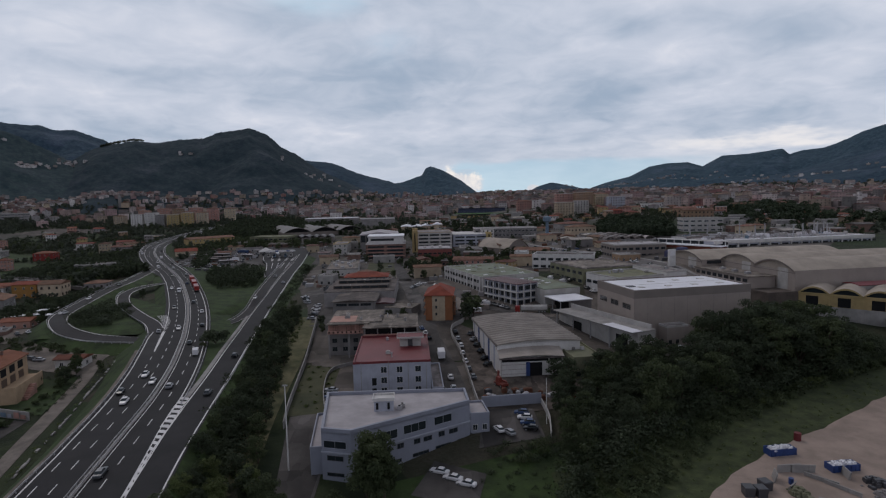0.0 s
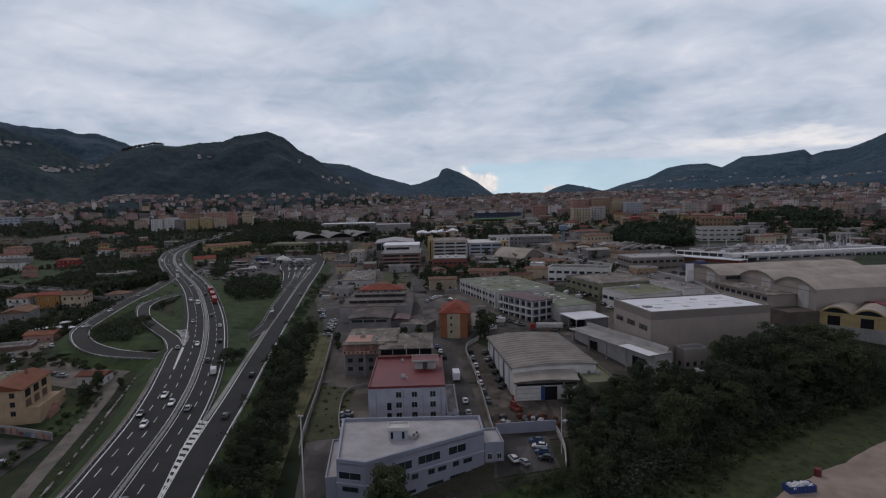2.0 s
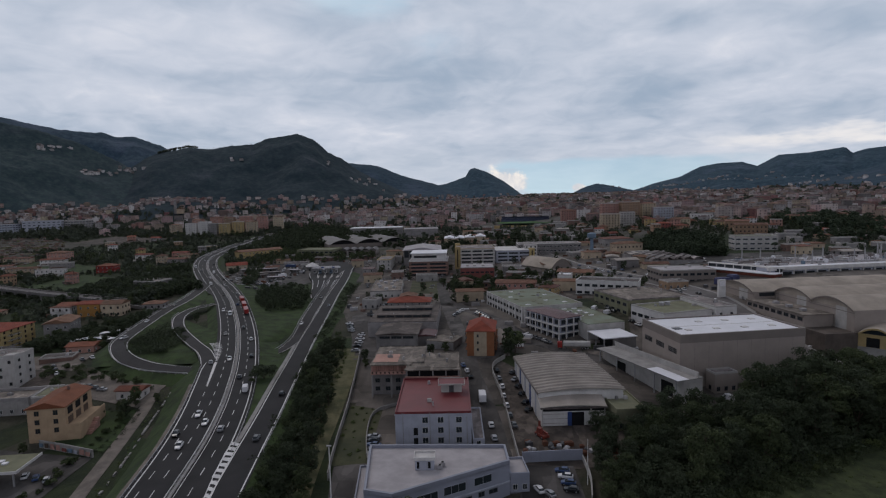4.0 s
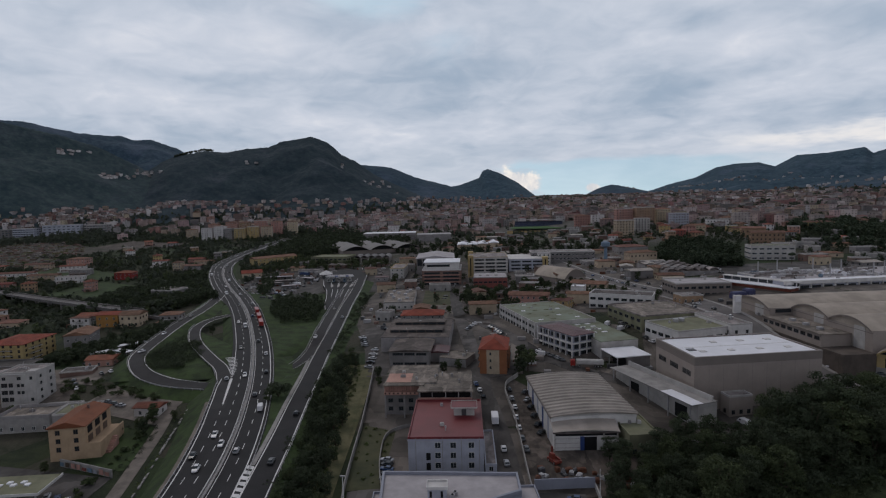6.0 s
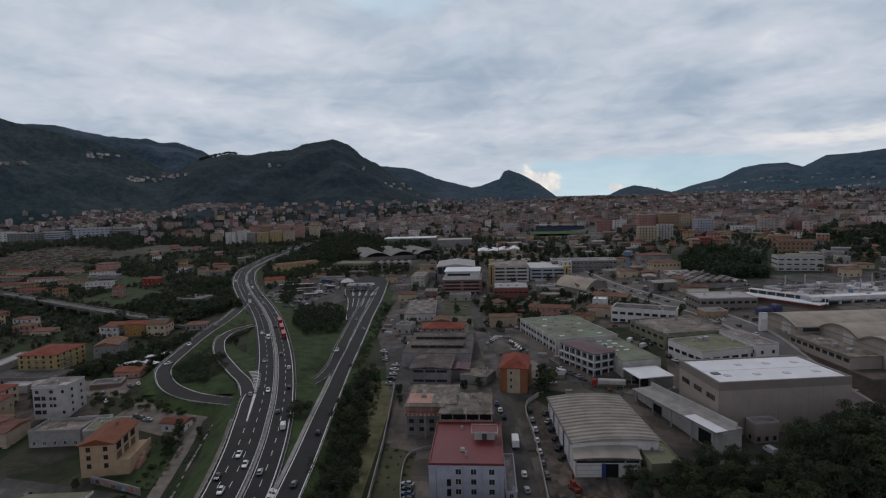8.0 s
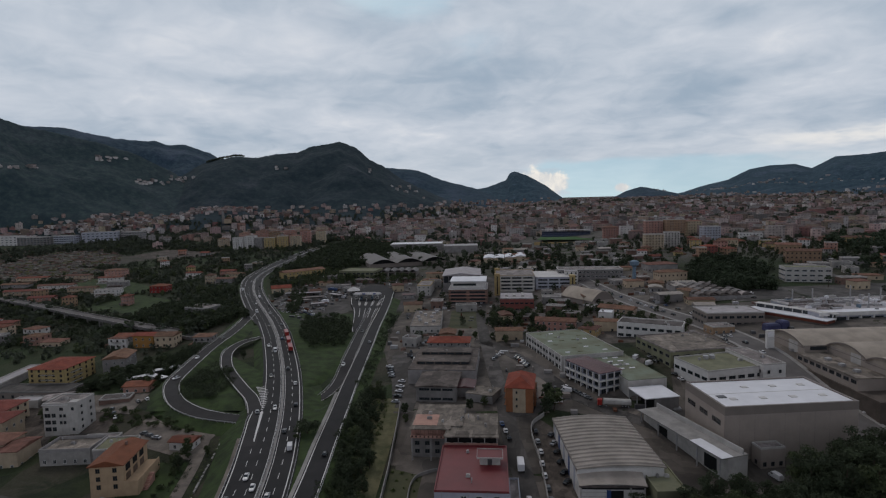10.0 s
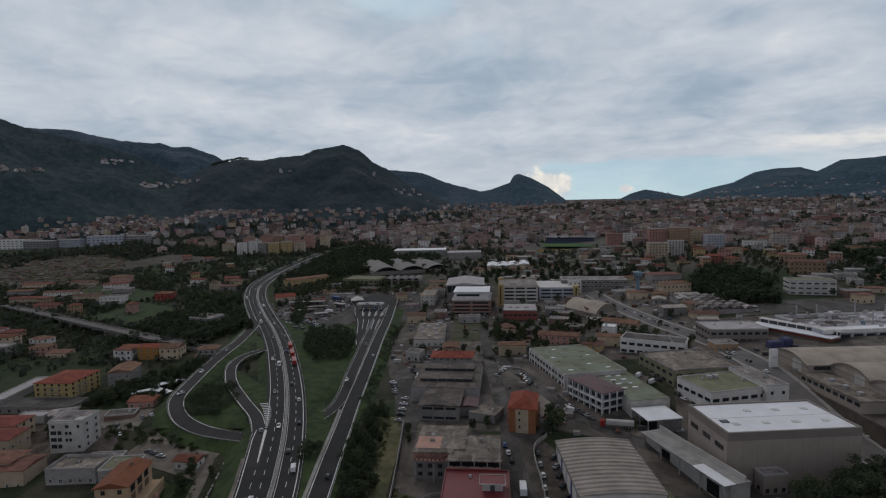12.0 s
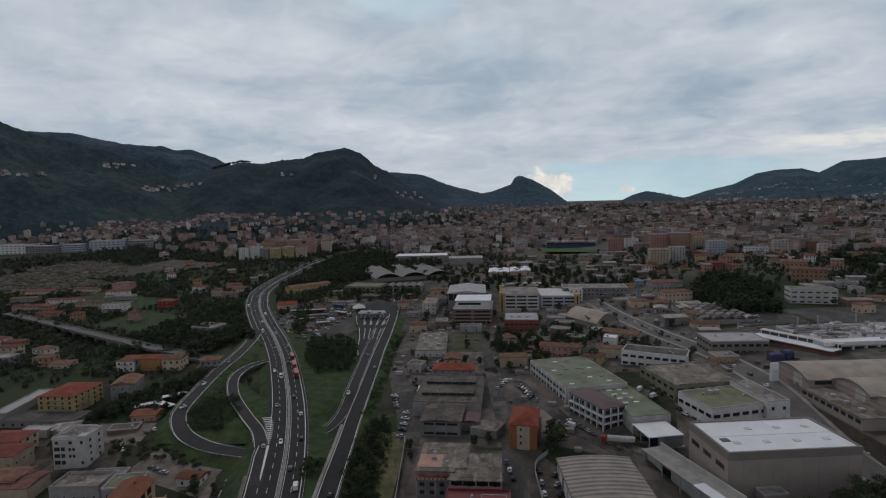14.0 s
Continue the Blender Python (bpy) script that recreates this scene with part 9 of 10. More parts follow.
def woods():
    random.seed(21)
    # river wood
    for i, (x, y) in enumerate(scatter([(29, 110), (35, 120), (44, 131), (59, 141), (90, 161), (119, 175), (152, 190), (150, 214), (120, 208), (96, 188), (74, 182), (50, 174), (41, 160), (38, 146), (34, 128)], 5.8, 4)):
        plant("round", x, y, (random.choice((8, 9, 10, 11.5)) if x < 52 else random.choice((9, 11, 12.5, 14, 15.5)) if x < 84 else random.choice((14.5, 16.5, 18, 20)) if x < 134 else 7.5) * random.uniform(0.85, 1.1), 5200, 0.185, (0, 1, 0, 0, 0, 0, 1, 0, 1)[i % 9], i % 4, group="river wood")
    for i, (x, y) in enumerate(scatter([(14, 100), (29, 118), (59, 139), (90, 159), (150, 186), (150, 180), (104, 158), (60, 132), (34, 110)], 5.5, 9)):
        plant("bush", x, y, random.uniform(2.0, 4.0), 700, 0.5, 1 if i % 3 else 2, i % 3, group="river wood undergrowth")
    # strip beside the slip road
    for i, (x, y) in enumerate(scatter([(-52, 100), (-38, 108), (-45, 141), (-50, 170), (-55, 200), (-64, 262), (-73, 262), (-70, 215), (-64, 178), (-58, 145)], 5.0, 5)):
        plant("round", x, y, random.uniform(4.5, 8.5), 3400, 0.22, (0, 1, 0, 0)[i % 4], i % 4, group="roadside strip")
    for i, (x, y) in enumerate(((-50, 121), (-46, 114), (-41, 119), (-52, 112), (-36, 113), (-44, 107), (-32, 108), (-38, 102), (-52, 103))):
        plant("round", x, y, random.uniform(7, 9.5), 5200, 0.185, 2 if i in (0, 1, 2, 3, 5) else 1, i % 4, group="roadside strip")
    joined_trees("slip_road_thicket", scatter([(-56, 118), (-46, 118), (-49, 150), (-56, 190), (-68, 262), (-76, 262), (-73, 225), (-67, 180), (-61, 145)], 2.6, 41), "bush", 0, "dense dark thicket along the slip road", 260, 0.5, None, (3.0, 6.5))
    joined_trees("river_undergrowth", scatter([(25, 106), (32, 117), (59, 138), (90, 158), (150, 186), (160, 200), (146, 210), (118, 200), (92, 182), (50, 168), (39, 150), (31, 128)], 3.6, 42), "bush", 0, "tangled undergrowth filling the river wood", 460, 0.3, None, (5, 11))
    joined_trees("meadow_shrubs", scatter([(28, 121), (58, 140), (89, 160), (118, 174), (149, 188), (150, 183), (112, 164), (76, 142), (58, 126), (44, 110), (30, 100)], 2.0, 43), "bush", 1, "low shrubs and brambles spilling over the meadow", 150, 0.8, None, (1.2, 3.6))
    joined_trees("meadow_tufts", scatter([(46, 100), (59, 116), (75, 128), (104, 145), (130, 160), (148, 178), (112, 163), (76, 141), (58, 125), (44, 109)], 2.6, 44), "bush", 2, "tufts of long grass and weeds along the sand", 60, 0.8, None, (0.5, 1.5))
    joined_trees("lawn_shrubs", scatter([(9, 124), (27, 139), (34, 130), (34, 100), (10, 98), (10, 112)], 2.7, 47), "bush", 0, "shrubs and brambles round the lawn", 130, 0.6, None, (0.8, 2.4))
    joined_trees("car_park_hedge", scatter([(12, 132), (16, 136), (28, 138), (31, 133), (20, 129)], 2.4, 74), "bush", 0, "dark overgrown hedge below the walled car park", 300, 0.5, None, (1.8, 3.4))
    joined_trees("front_scrub", scatter([(-36, 108), (-20, 112), (0, 108), (22, 112), (20, 96), (-10, 94), (-38, 96)], 2.6, 44), "bush", 1, "rough scrub below the offices", 200, 1.5, None, (1.2, 3.2))
    joined_trees("bank_scrub", scatter([(-128, 142), (-122, 142), (-140, 226), (-190, 240), (-198, 232), (-146, 222), (-128, 186)], 3.4, 45), "bush", 1, "weeds and bushes along the dirt track", 160, 1.5, None, (1.0, 3.0))
    joined_trees("villa_hedge", scatter([(-124, 168), (-119, 166), (-127, 198), (-134, 202), (-146, 200), (-131, 194)], 2.2, 83) + scatter([(-138, 172), (-124, 170), (-128, 190), (-137, 190)], 5.0, 84), "bush", 0, "dark hedges round the villa garden", 220, 0.5, None, (0.8, 1.9))
    joined_trees("track_weeds", scatter([(-101, 126), (-98, 128), (-106, 150), (-120, 196), (-128, 222), (-131, 220), (-122, 194), (-108, 150)], 2.2, 85), "bush", 2, "rough grass and weeds between track and drain", 70, 0.8, None, (0.5, 1.6))
    joined_trees("wall_scrub", scatter([(-43, 156), (-34, 156), (-35, 190), (-46, 192)], 3.2, 46), "bush", 2, "tufts of dry weeds in the plot", 90, 1.5, None, (0.5, 1.3))
    joined_trees("strip_weeds", scatter([(-50, 120), (-45, 122), (-48, 142), (-54, 200), (-60, 250), (-68, 250), (-60, 196), (-53, 150)], 2.8, 62), "bush", 2, "pale weeds and brambles beside the wall", 70, 1.4, None, (0.8, 2.4))
    plant("round", -13.6, 117.0, 15.5, 5200, 0.185, 1, 0), plant("tall", -11.6, 118.0, 15.5, 5200, 0.2, 1, 1), plant("tall", -15.2, 117.2, 14.5, 5200, 0.2, 1, 2)
    for i, (x, y, h) in enumerate(((33, 150, 9), (34, 143, 8.5), (36, 158, 9.5), (32, 136, 8), (38.5, 166, 10), (31, 129, 7.5), (36, 173, 8))):
        plant("round", x, y, h, 5200, 0.185, i % 2, i % 4, group="river wood")
    for x, y, h in ((-22, 116, 4), (-17, 112, 3), (-5, 112, 3), (4, 110, 3), (20, 130, 3.5), (25, 134, 4), (-8, 106, 4), (2, 102, 4)):
        plant("bush", x, y, h, 700, 0.5, 1, int(h) % 3)
    # green wedge, loop, bushes
    joined_trees("wedge_trees", scatter([(-168, 402), (-148, 422), (-122, 392), (-112, 345), (-134, 338), (-152, 363)], 5.0, 6), "round", 0, "dark thicket between the roads", 260, 0.6, lambda x, y: road_z(y) - 1.5, (6, 9.5))
    plant("bush", -86, 214, 7.5, 1400, 0.5, 0, 0, road_z(214) - 0.5), plant("bush", -88, 208, 3, 900, 0.5, 1, 1, road_z(208) - 0.5)
    joined_trees("loop_thicket", scatter([(-176, 266), (-178, 286), (-166, 296), (-150, 272), (-150, 250), (-164, 248)], 3.4, 7), "bush", 0, "dark thicket inside the loop ramp", 260, 0.5, lambda x, y: road_z(y) - 1.6, (3.5, 7))
    joined_trees("bank_thicket", scatter([(-83, 268), (-77, 268), (-86, 340), (-98, 432), (-106, 432), (-93, 345)], 3.0, 48), "bush", 0, "dark scrub along the slip road's bank", 150, 0.55, None, (2.0, 5.0))
    joined_trees("lorry_park_trees", scatter([(-194, 436), (-184, 432), (-204, 500), (-220, 545), (-236, 548), (-216, 500)], 5.5, 49), "round", 0, "dark trees between motorway and lorry park", 220, 0.7, None, (5, 8))
    joined_trees("yard_trees", scatter([(-100, 405), (-80, 345), (-30, 352), (60, 340), (110, 420), (80, 600), (-100, 630)], 26, 50) + scatter([(100, 640), (300, 470), (430, 560), (480, 760), (250, 760)], 15, 51), "round", 0, "single trees between sheds and houses", 240, 0.7, None, (4, 8))
    for i, (x, y, h) in enumerate(((-228, 257, 7), (-224, 252, 6), (-232, 268, 7), (-230, 276, 8), (-226, 281, 7), (-232, 288, 8), (-227, 293, 7), (-220, 297, 7), (-224, 304, 8), (-216, 308, 7), (-210, 310, 7), (-199, 270, 6.5), (-196, 275, 6), (-192, 268, 5), (-220, 236, 5), (-226, 232, 6))):
        plant("round", x, y, h, 900, 0.5, i % 2, i % 4)
    plant("round", -165, 310, 6, 1000, 0.5, 0, 1, road_z(310) - 1.0)
    joined_trees("ramp_trees", scatter([(-236, 268), (-210, 270), (-196, 300), (-203, 345), (-228, 310)], 5.0, 8), "round", 0, "dark row of trees beside the loop ramp", 500, 0.55)
    joined_trees("motorway_wood", scatter([(-305, 366), (-250, 366), (-216, 420), (-262, 530), (-300, 548), (-340, 470)], 6.2, 10), "round", 0, "dense dark wood west of the motorway", 260, 0.78, None, (7, 11))
    for i, (x, y) in enumerate(scatter([(-190, 226), (-150, 222), (-128, 212), (-130, 221), (-164, 228), (-184, 241), (-200, 238)], 6, 12)):
        plant("bush", x, y, random.uniform(2, 4.5), 700, 0.5, 1, i % 3)
    for x, y, h in ((-130, 190, 4), (-135, 198, 5), (-126, 206, 4), (-140, 194, 3), (-147, 166, 4), (-162, 205, 5), (-175, 215, 6), (-214, 208, 6), (-225, 232, 6), (-196, 206, 5)):
        plant("round", x, y, h, 900, 0.5, 1, int(h) % 4)
    plant("round", -133, 203, 7, 1000, 0.5, 1, 1), plant("round", -131, 194, 6.5, 1000, 0.5, 0, 2), plant("round", -136, 209, 5.5, 1000, 0.5, 1, 3)
    # between the buildings
    for i, (x, y, h) in enumerate(((12, 248, 10.5), (14.5, 243, 10), (11, 239, 8), (-16, 246, 5), (-22, 242, 5), (40, 350, 9), (30, 352, 8), (-20, 405, 8), (-10, 412, 9), (0, 408, 8), (8, 400, 7), (22, 440, 9), (34, 436, 8), (-30, 420, 7), (-24, 395, 7), (-48, 228, 4), (-50, 236, 5), (62, 372, 7), (70, 380, 8), (48, 410, 8), (-40, 360, 6), (-30, 357, 6), (-88, 470, 8), (-92, 500, 8), (90, 352, 6), (100, 356, 6))):
        plant("round", x, y, h, 900, 0.55, i % 2, i % 4)
    joined_trees("plaza_trees", scatter([(-250, 560), (-200, 566), (-120, 580), (-120, 612), (-240, 650)], 7.5, 13), "round", 1, "row of round trees behind the toll plaza", 300, 0.75)
    joined_trees("district_trees", scatter([(-300, 650), (-230, 690), (-80, 745), (-60, 800), (60, 730), (120, 650), (150, 600), (40, 600), (-20, 620), (-90, 640), (-210, 840), (-300, 860)], 12, 14), "round", 0, "dark trees between the sheds of the district", 260, 0.85, None, (7, 11))
    joined_trees("valley_wood", scatter([(-300, 640), (-262, 640), (-200, 700), (-140, 760), (-130, 830), (-210, 900), (-290, 980), (-312, 900), (-316, 800)], 9, 61), "round", 0, "dense dark wood between motorway and sheds", 150, 1.1, None, (8, 12))
    joined_trees("dark_grove", scatter([(154, 462), (190, 460), (218, 556), (212, 604), (174, 606), (148, 540)], 6.0, 15), "round", 4, "dense dark grove behind the factory", 340, 0.75, None, (6, 13))
    joined_trees("east_grove", scatter([(350, 640), (400, 600), (470, 700), (480, 860), (410, 840), (370, 760)], 10, 63) + scatter([(300, 560), (395, 500), (430, 545), (330, 600)], 11, 64), "round", 4, "tall dark trees east of the school", 150, 1.1, None, (9, 15))
    joined_trees("gardens_of_the_district", scatter([(-28, 395), (60, 362), (95, 345), (75, 420), (30, 450), (-26, 425)], 9, 22), "round", 1, "garden trees between the low houses", 300, 0.7, None, (4, 7))
    joined_trees("lot_trees", scatter([(-24, 458), (-10, 430), (-8, 388), (-22, 386), (-24, 430)], 6.5, 71), "round", 0, "dark trees beside the vacant lot", 260, 0.7, None, (5, 8))
    joined_trees("hillside_garden_trees", [p for p in scatter([(100, 826), (193, 829), (315, 820), (430, 770), (400, 640), (272, 625), (173, 676), (108, 672)], 9, 72) if all(abs(p[0] - a) > c + 1 or abs(p[1] - b) > c + 1 for a, b, c in OCCUPIED)], "round", 0, "dark garden trees between the houses of the slope", 70, 1.2, None, (4, 8))
    joined_trees("field_scrub", scatter([(-448, 411), (-370, 414), (-280, 352), (-292, 335), (-332, 325), (-345, 310), (-390, 350)], 7, 73), "bush", 0, "low dark scrub and hedges over the fields", 90, 0.8, None, (2, 4.5))
    # gardens among the old houses and behind the barrel hall
    spots = scatter([(8, 380), (-20, 392), (-22, 425), (10, 432), (28, 446), (58, 436), (74, 412), (62, 398), (34, 396)], 6.5, 81) + scatter([(-12, 342), (2, 342), (16, 362), (4, 372), (-14, 362)], 6.0, 82)
    for i, (x, y) in enumerate(spots):
        if all(abs(x - a) > c * 0.8 + 1.5 or abs(y - b) > c * 0.8 + 1.5 for a, b, c in OCCUPIED) and abs(x - np.interp(y, (297, 375, 450), (-15, -26, -34))) > 7:
            plant("round", x, y, random.uniform(4.5, 8), 900, 0.55, 0 if i % 3 else 1, i % 4, group="garden trees of the district")
    plant("pine", 232, 468, 9, 800, 0.6, 4, 0)


def far_trees():
    """Distant trees and hedges, too many to count, joined."""
    rng = np.random.default_rng(8)
    protos = []
    for k in range(5):
        h = 9.0
        protos.append(leaf_cloud(rng, crown_lobes(rng, "round" if k < 4 else "tall", h), 42, 1.5))
    rnd = random.Random(77)
    def batch(name, spots, leaf, label):
        V, F, base = [], [], 0
        for x, y, s in spots:
            v, f = protos[rnd.randrange(5)]
            a = rnd.uniform(0, 6.28)
            R = np.array([[math.cos(a), -math.sin(a), 0], [math.sin(a), math.cos(a), 0], [0, 0, 1]])
            V.append((v @ R.T) * s + np.array([x, y, land_z(x, y) - 0.22 * 9 * s]))
            F.append(f + base)
            base += len(v)
        tagged(new(name, cloud_mesh(name, np.concatenate(V), np.concatenate(F), LEAVES[leaf])), label, "trees", "", "stuff")
    def spread(n, test):
        out = []
        while len(out) < n:
            az, r = radians(rnd.uniform(-50, 44)), math.exp(rnd.uniform(math.log(420), math.log(2600)))
            x, y = r * math.sin(az), r * math.cos(az)
            if test(x, y) and clear(x, y) and land_z(x, y) - ground_z(x, y) < 30 and noise.noise(Vector((x, y, 0)) * 0.007) + 0.35 * noise.noise(Vector((x, y, 3)) * 0.03) > rnd.uniform(-0.35, 0.25):
                out.append((x, y, rnd.uniform(0.5, 1.15)))
        return out
    near_road = lambda x, y: min(math.hypot(x - p[0], y - p[1]) for p in MEDIAN[::4]) < 20 or any(inside((x, y), f) for f in FIELDS) or (x < -850 and 1300 < math.hypot(x, y) < 1500 and math.degrees(math.atan2(x, y)) < -39)
    built = [q for q in OCCUPIED if q[1] > 200]
    clear = lambda x, y: all(abs(x - a) > c + 1 or abs(y - b) > c + 1 for a, b, c in built)
    green = []
    while len(green) < 900:
        az, q = radians(rnd.uniform(-48, 43)), math.exp(rnd.uniform(math.log(950), math.log(2900)))
        x, y = q * math.sin(az), q * math.cos(az)
        if noise.noise(Vector((x, y, 1)) * 0.0028) < rnd.uniform(-0.25, 0.12) and not near_road(x, y) and land_z(x, y) - ground_z(x, y) < 22:
            green.append((x, y, rnd.uniform(1.1, 1.9)))
    while len(green) < 1500:
        az, q = radians(rnd.uniform(-48, -16)), math.exp(rnd.uniform(math.log(1050), math.log(2100)))
        x, y = q * math.sin(az), q * math.cos(az)
        if not near_road(x, y) and land_z(x, y) - ground_z(x, y) < 22:
            green.append((x, y, rnd.uniform(0.9, 1.5)))
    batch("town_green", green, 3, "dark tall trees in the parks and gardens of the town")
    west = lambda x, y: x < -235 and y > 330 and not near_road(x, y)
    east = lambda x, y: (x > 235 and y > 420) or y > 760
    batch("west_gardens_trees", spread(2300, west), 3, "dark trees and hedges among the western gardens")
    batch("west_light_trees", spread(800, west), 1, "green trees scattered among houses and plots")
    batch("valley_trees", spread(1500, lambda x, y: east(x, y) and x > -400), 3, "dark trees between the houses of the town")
    batch("valley_light_trees", spread(400, lambda x, y: east(x, y) and x > -400), 1, "green trees between the houses of the town")
    orchard = []
    while len(orchard) < 2000:
        x, y = rnd.uniform(-900, -235), rnd.uniform(190, 960)
        if (y > 330 or x < -262 - 0.35 * (330 - y)) and not near_road(x, y) and clear(x, y) and abs(y - np.interp(x, (-545, -475, -406, -339, -284, -258, -238), (508, 476, 443, 409.5, 381.5, 370, 366))) > 9:
            orchard.append((x, y, rnd.uniform(0.3, 0.78)))
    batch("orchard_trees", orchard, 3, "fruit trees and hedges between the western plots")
    fill = []
    for _ in range(420):
        az, r = radians(rnd.uniform(-30, 42)), rnd.uniform(760, 2700)
        for _ in range(rnd.randrange(4, 18)):
            x, y = r * math.sin(az) + rnd.gauss(0, 22), r * math.cos(az) + rnd.gauss(0, 14)
            if not near_road(x, y) and clear(x, y) and not (0 < x < 150 and 860 < y < 1000) and land_z(x, y) - ground_z(x, y) < 18:
                fill.append((x, y, rnd.uniform(0.7, 1.3) if r < 1100 else rnd.uniform(1.1, 2.0)))
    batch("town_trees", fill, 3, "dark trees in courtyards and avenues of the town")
    # hedges and thickets along the plots
    low = [leaf_cloud(rng, crown_lobes(rng, "bush", 9.0), 14, 2.3) for _ in range(4)]
    V, F, base = [], [], 0
    for _ in range(620):
        x, y = rnd.uniform(-980, -240), rnd.uniform(340, 1050)
        ang, k = rnd.choice((0.35, 0.35, 1.95, 1.95, 0.9)) + rnd.uniform(-0.15, 0.15), rnd.randrange(5, 22)
        for i in range(k):
            a, b = x + math.cos(ang) * 3.0 * i + rnd.uniform(-1, 1), y + math.sin(ang) * 3.0 * i + rnd.uniform(-1, 1)
            if not west(a, b):
                continue
            v, f = low[rnd.randrange(4)]
            q = rnd.uniform(0.25, 0.62)
            V.append(v * q + np.array([a, b, land_z(a, b) - 0.6]))
            F.append(f + base)
            base += len(v)
    tagged(new("garden_hedges", cloud_mesh("garden_hedges", np.concatenate(V), np.concatenate(F), LEAVES[0])), "dark hedges and shrubs between garden plots", "hedges", "", "stuff")
    ridge = []
    for i in range(210):
        az = rnd.uniform(-31.0, -27.6) if i < 170 else rnd.uniform(-27, -22)
        r = 2200 + rnd.uniform(-14, 4)
        ridge.append((r * math.sin(radians(az)), r * math.cos(radians(az)), rnd.uniform(0.6, 1.05) if i < 170 else rnd.uniform(0.2, 0.34)))
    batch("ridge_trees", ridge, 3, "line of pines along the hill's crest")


# ---- the town ----
PLOTS = [(-995, 915), (-729, 945), (-480, 640), (-614, 560)]  # allotments

def far_town():
    """Houses beyond the districts, too many to count: walls, hipped or flat roofs and windows as real faces, joined by colour."""
    rnd = random.Random(4)
    walls = dict(cream=[], pink=[], ochre=[], white=[], plaster=[], yellow=[], red=[])
    groups = {k: Shape() for k in walls}
    roofs = {k: Shape() for k in ("terracotta", "oldtiles", "greyroof")}
    glassy = Shape()
    def house(x, y, rot, w, d, h, wall, roof):
        z = min(land_z(x - 5, y), land_z(x + 5, y)) - 1.0
        c, s = math.cos(rot), math.sin(rot)
        T = lambda a, b, q: (x + a * c - b * s, y + a * s + b * c, z + q)
        g, r = groups[wall], roofs[roof]
        q = [(-w / 2, -d / 2), (w / 2, -d / 2), (w / 2, d / 2), (-w / 2, d / 2)]
        k0 = len(g.v)
        g.v += [T(a, b, 0) for a, b in q] + [T(a, b, h) for a, b in q]
        g.f += [(k0 + i, k0 + (i + 1) % 4, k0 + 4 + (i + 1) % 4, k0 + 4 + i) for i in range(4)] + [(k0 + 4, k0 + 5, k0 + 6, k0 + 7)]
        g.m += [0] * 5
        if roof == "greyroof":
            r.face(*[T(a * 0.93, b * 0.93, h + 0.1) for a, b in q])
            if rnd.random() < 0.6:
                u, v = rnd.uniform(-0.25, 0.25) * w, rnd.uniform(-0.2, 0.2) * d
                k = [(u - 1.8, v - 1.5), (u + 1.8, v - 1.5), (u + 1.8, v + 1.5), (u - 1.8, v + 1.5)]
                for (a, b), (e, f) in zip(k, k[1:] + k[:1]):
                    g.face(T(a, b, h), T(e, f, h), T(e, f, h + 2.6), T(a, b, h + 2.6))
                r.face(*[T(a, b, h + 2.6) for a, b in k])
        else:
            o, rise = 0.5, min(w, d) * 0.17
            e = [(-w / 2 - o, -d / 2 - o), (w / 2 + o, -d / 2 - o), (w / 2 + o, d / 2 + o), (-w / 2 - o, d / 2 + o)]
            k0, far = len(r.v), abs(w - d) / 2 + 0.2
            r.v += [T(*p, h) for p in e] + ([T(-far, 0, h + rise), T(far, 0, h + rise)] if w >= d else [T(0, -far, h + rise), T(0, far, h + rise)])
            tri = ((0, 1, 5, 4), (2, 3, 4, 5), (1, 2, 5), (3, 0, 4)) if w >= d else ((1, 2, 5, 4), (3, 0, 4, 5), (0, 1, 4), (2, 3, 5))
            r.f += [tuple(k0 + i for i in t) for t in tri]
            r.m += [0] * 4
        floors, shown = max(1, int((h - 1.0) / 3.1)), 0.85 if math.hypot(x, y) < 1200 else 0.6 if math.hypot(x, y) < 1700 else 0.3
        for side in range(4):
            ang = rot + (-math.pi / 2, 0, math.pi / 2, math.pi)[side]
            if math.cos(ang) * x + math.sin(ang) * y > 0.35 * math.hypot(x, y):
                continue
            span = w if side in (0, 2) else d
            cols = max(2, int(span / 4.0))
            for f in range(floors):
                for k in range(cols):
                    if rnd.random() > shown:
                        continue
                    u, q0 = span * ((k + 0.5) / cols - 0.5), 1.9 + f * (h - 1.0) / floors
                    ww, hh, o = 0.62, 1.5, 0.08
                    P = {0: lambda a: (a, -d / 2 - o), 1: lambda a: (w / 2 + o, a), 2: lambda a: (-a, d / 2 + o), 3: lambda a: (-w / 2 - o, -a)}[side]
                    glassy.face(T(*P(u - ww), q0), T(*P(u + ww), q0), T(*P(u + ww), q0 + hh), T(*P(u - ww), q0 + hh))
    taken = {}
    def free(x, y, gap):
        k = (int(x // 14), int(y // 14))
        for i in (-1, 0, 1):
            for j in (-1, 0, 1):
                for a, b, g in taken.get((k[0] + i, k[1] + j), ()):
                    if math.hypot(x - a, y - b) < (gap + g) / 2:
                        return False
        taken.setdefault(k, []).append((x, y, gap))
        return True
    palette = ["cream"] * 6 + ["pink"] * 5 + ["white"] * 3 + ["plaster"] * 3 + ["ochre"] * 4 + ["yellow"] * 2 + ["red"] * 2
    built = [q for q in OCCUPIED if q[1] > 560]
    made = tries = 0
    while made < 4300 and tries < 200000:
        tries += 1
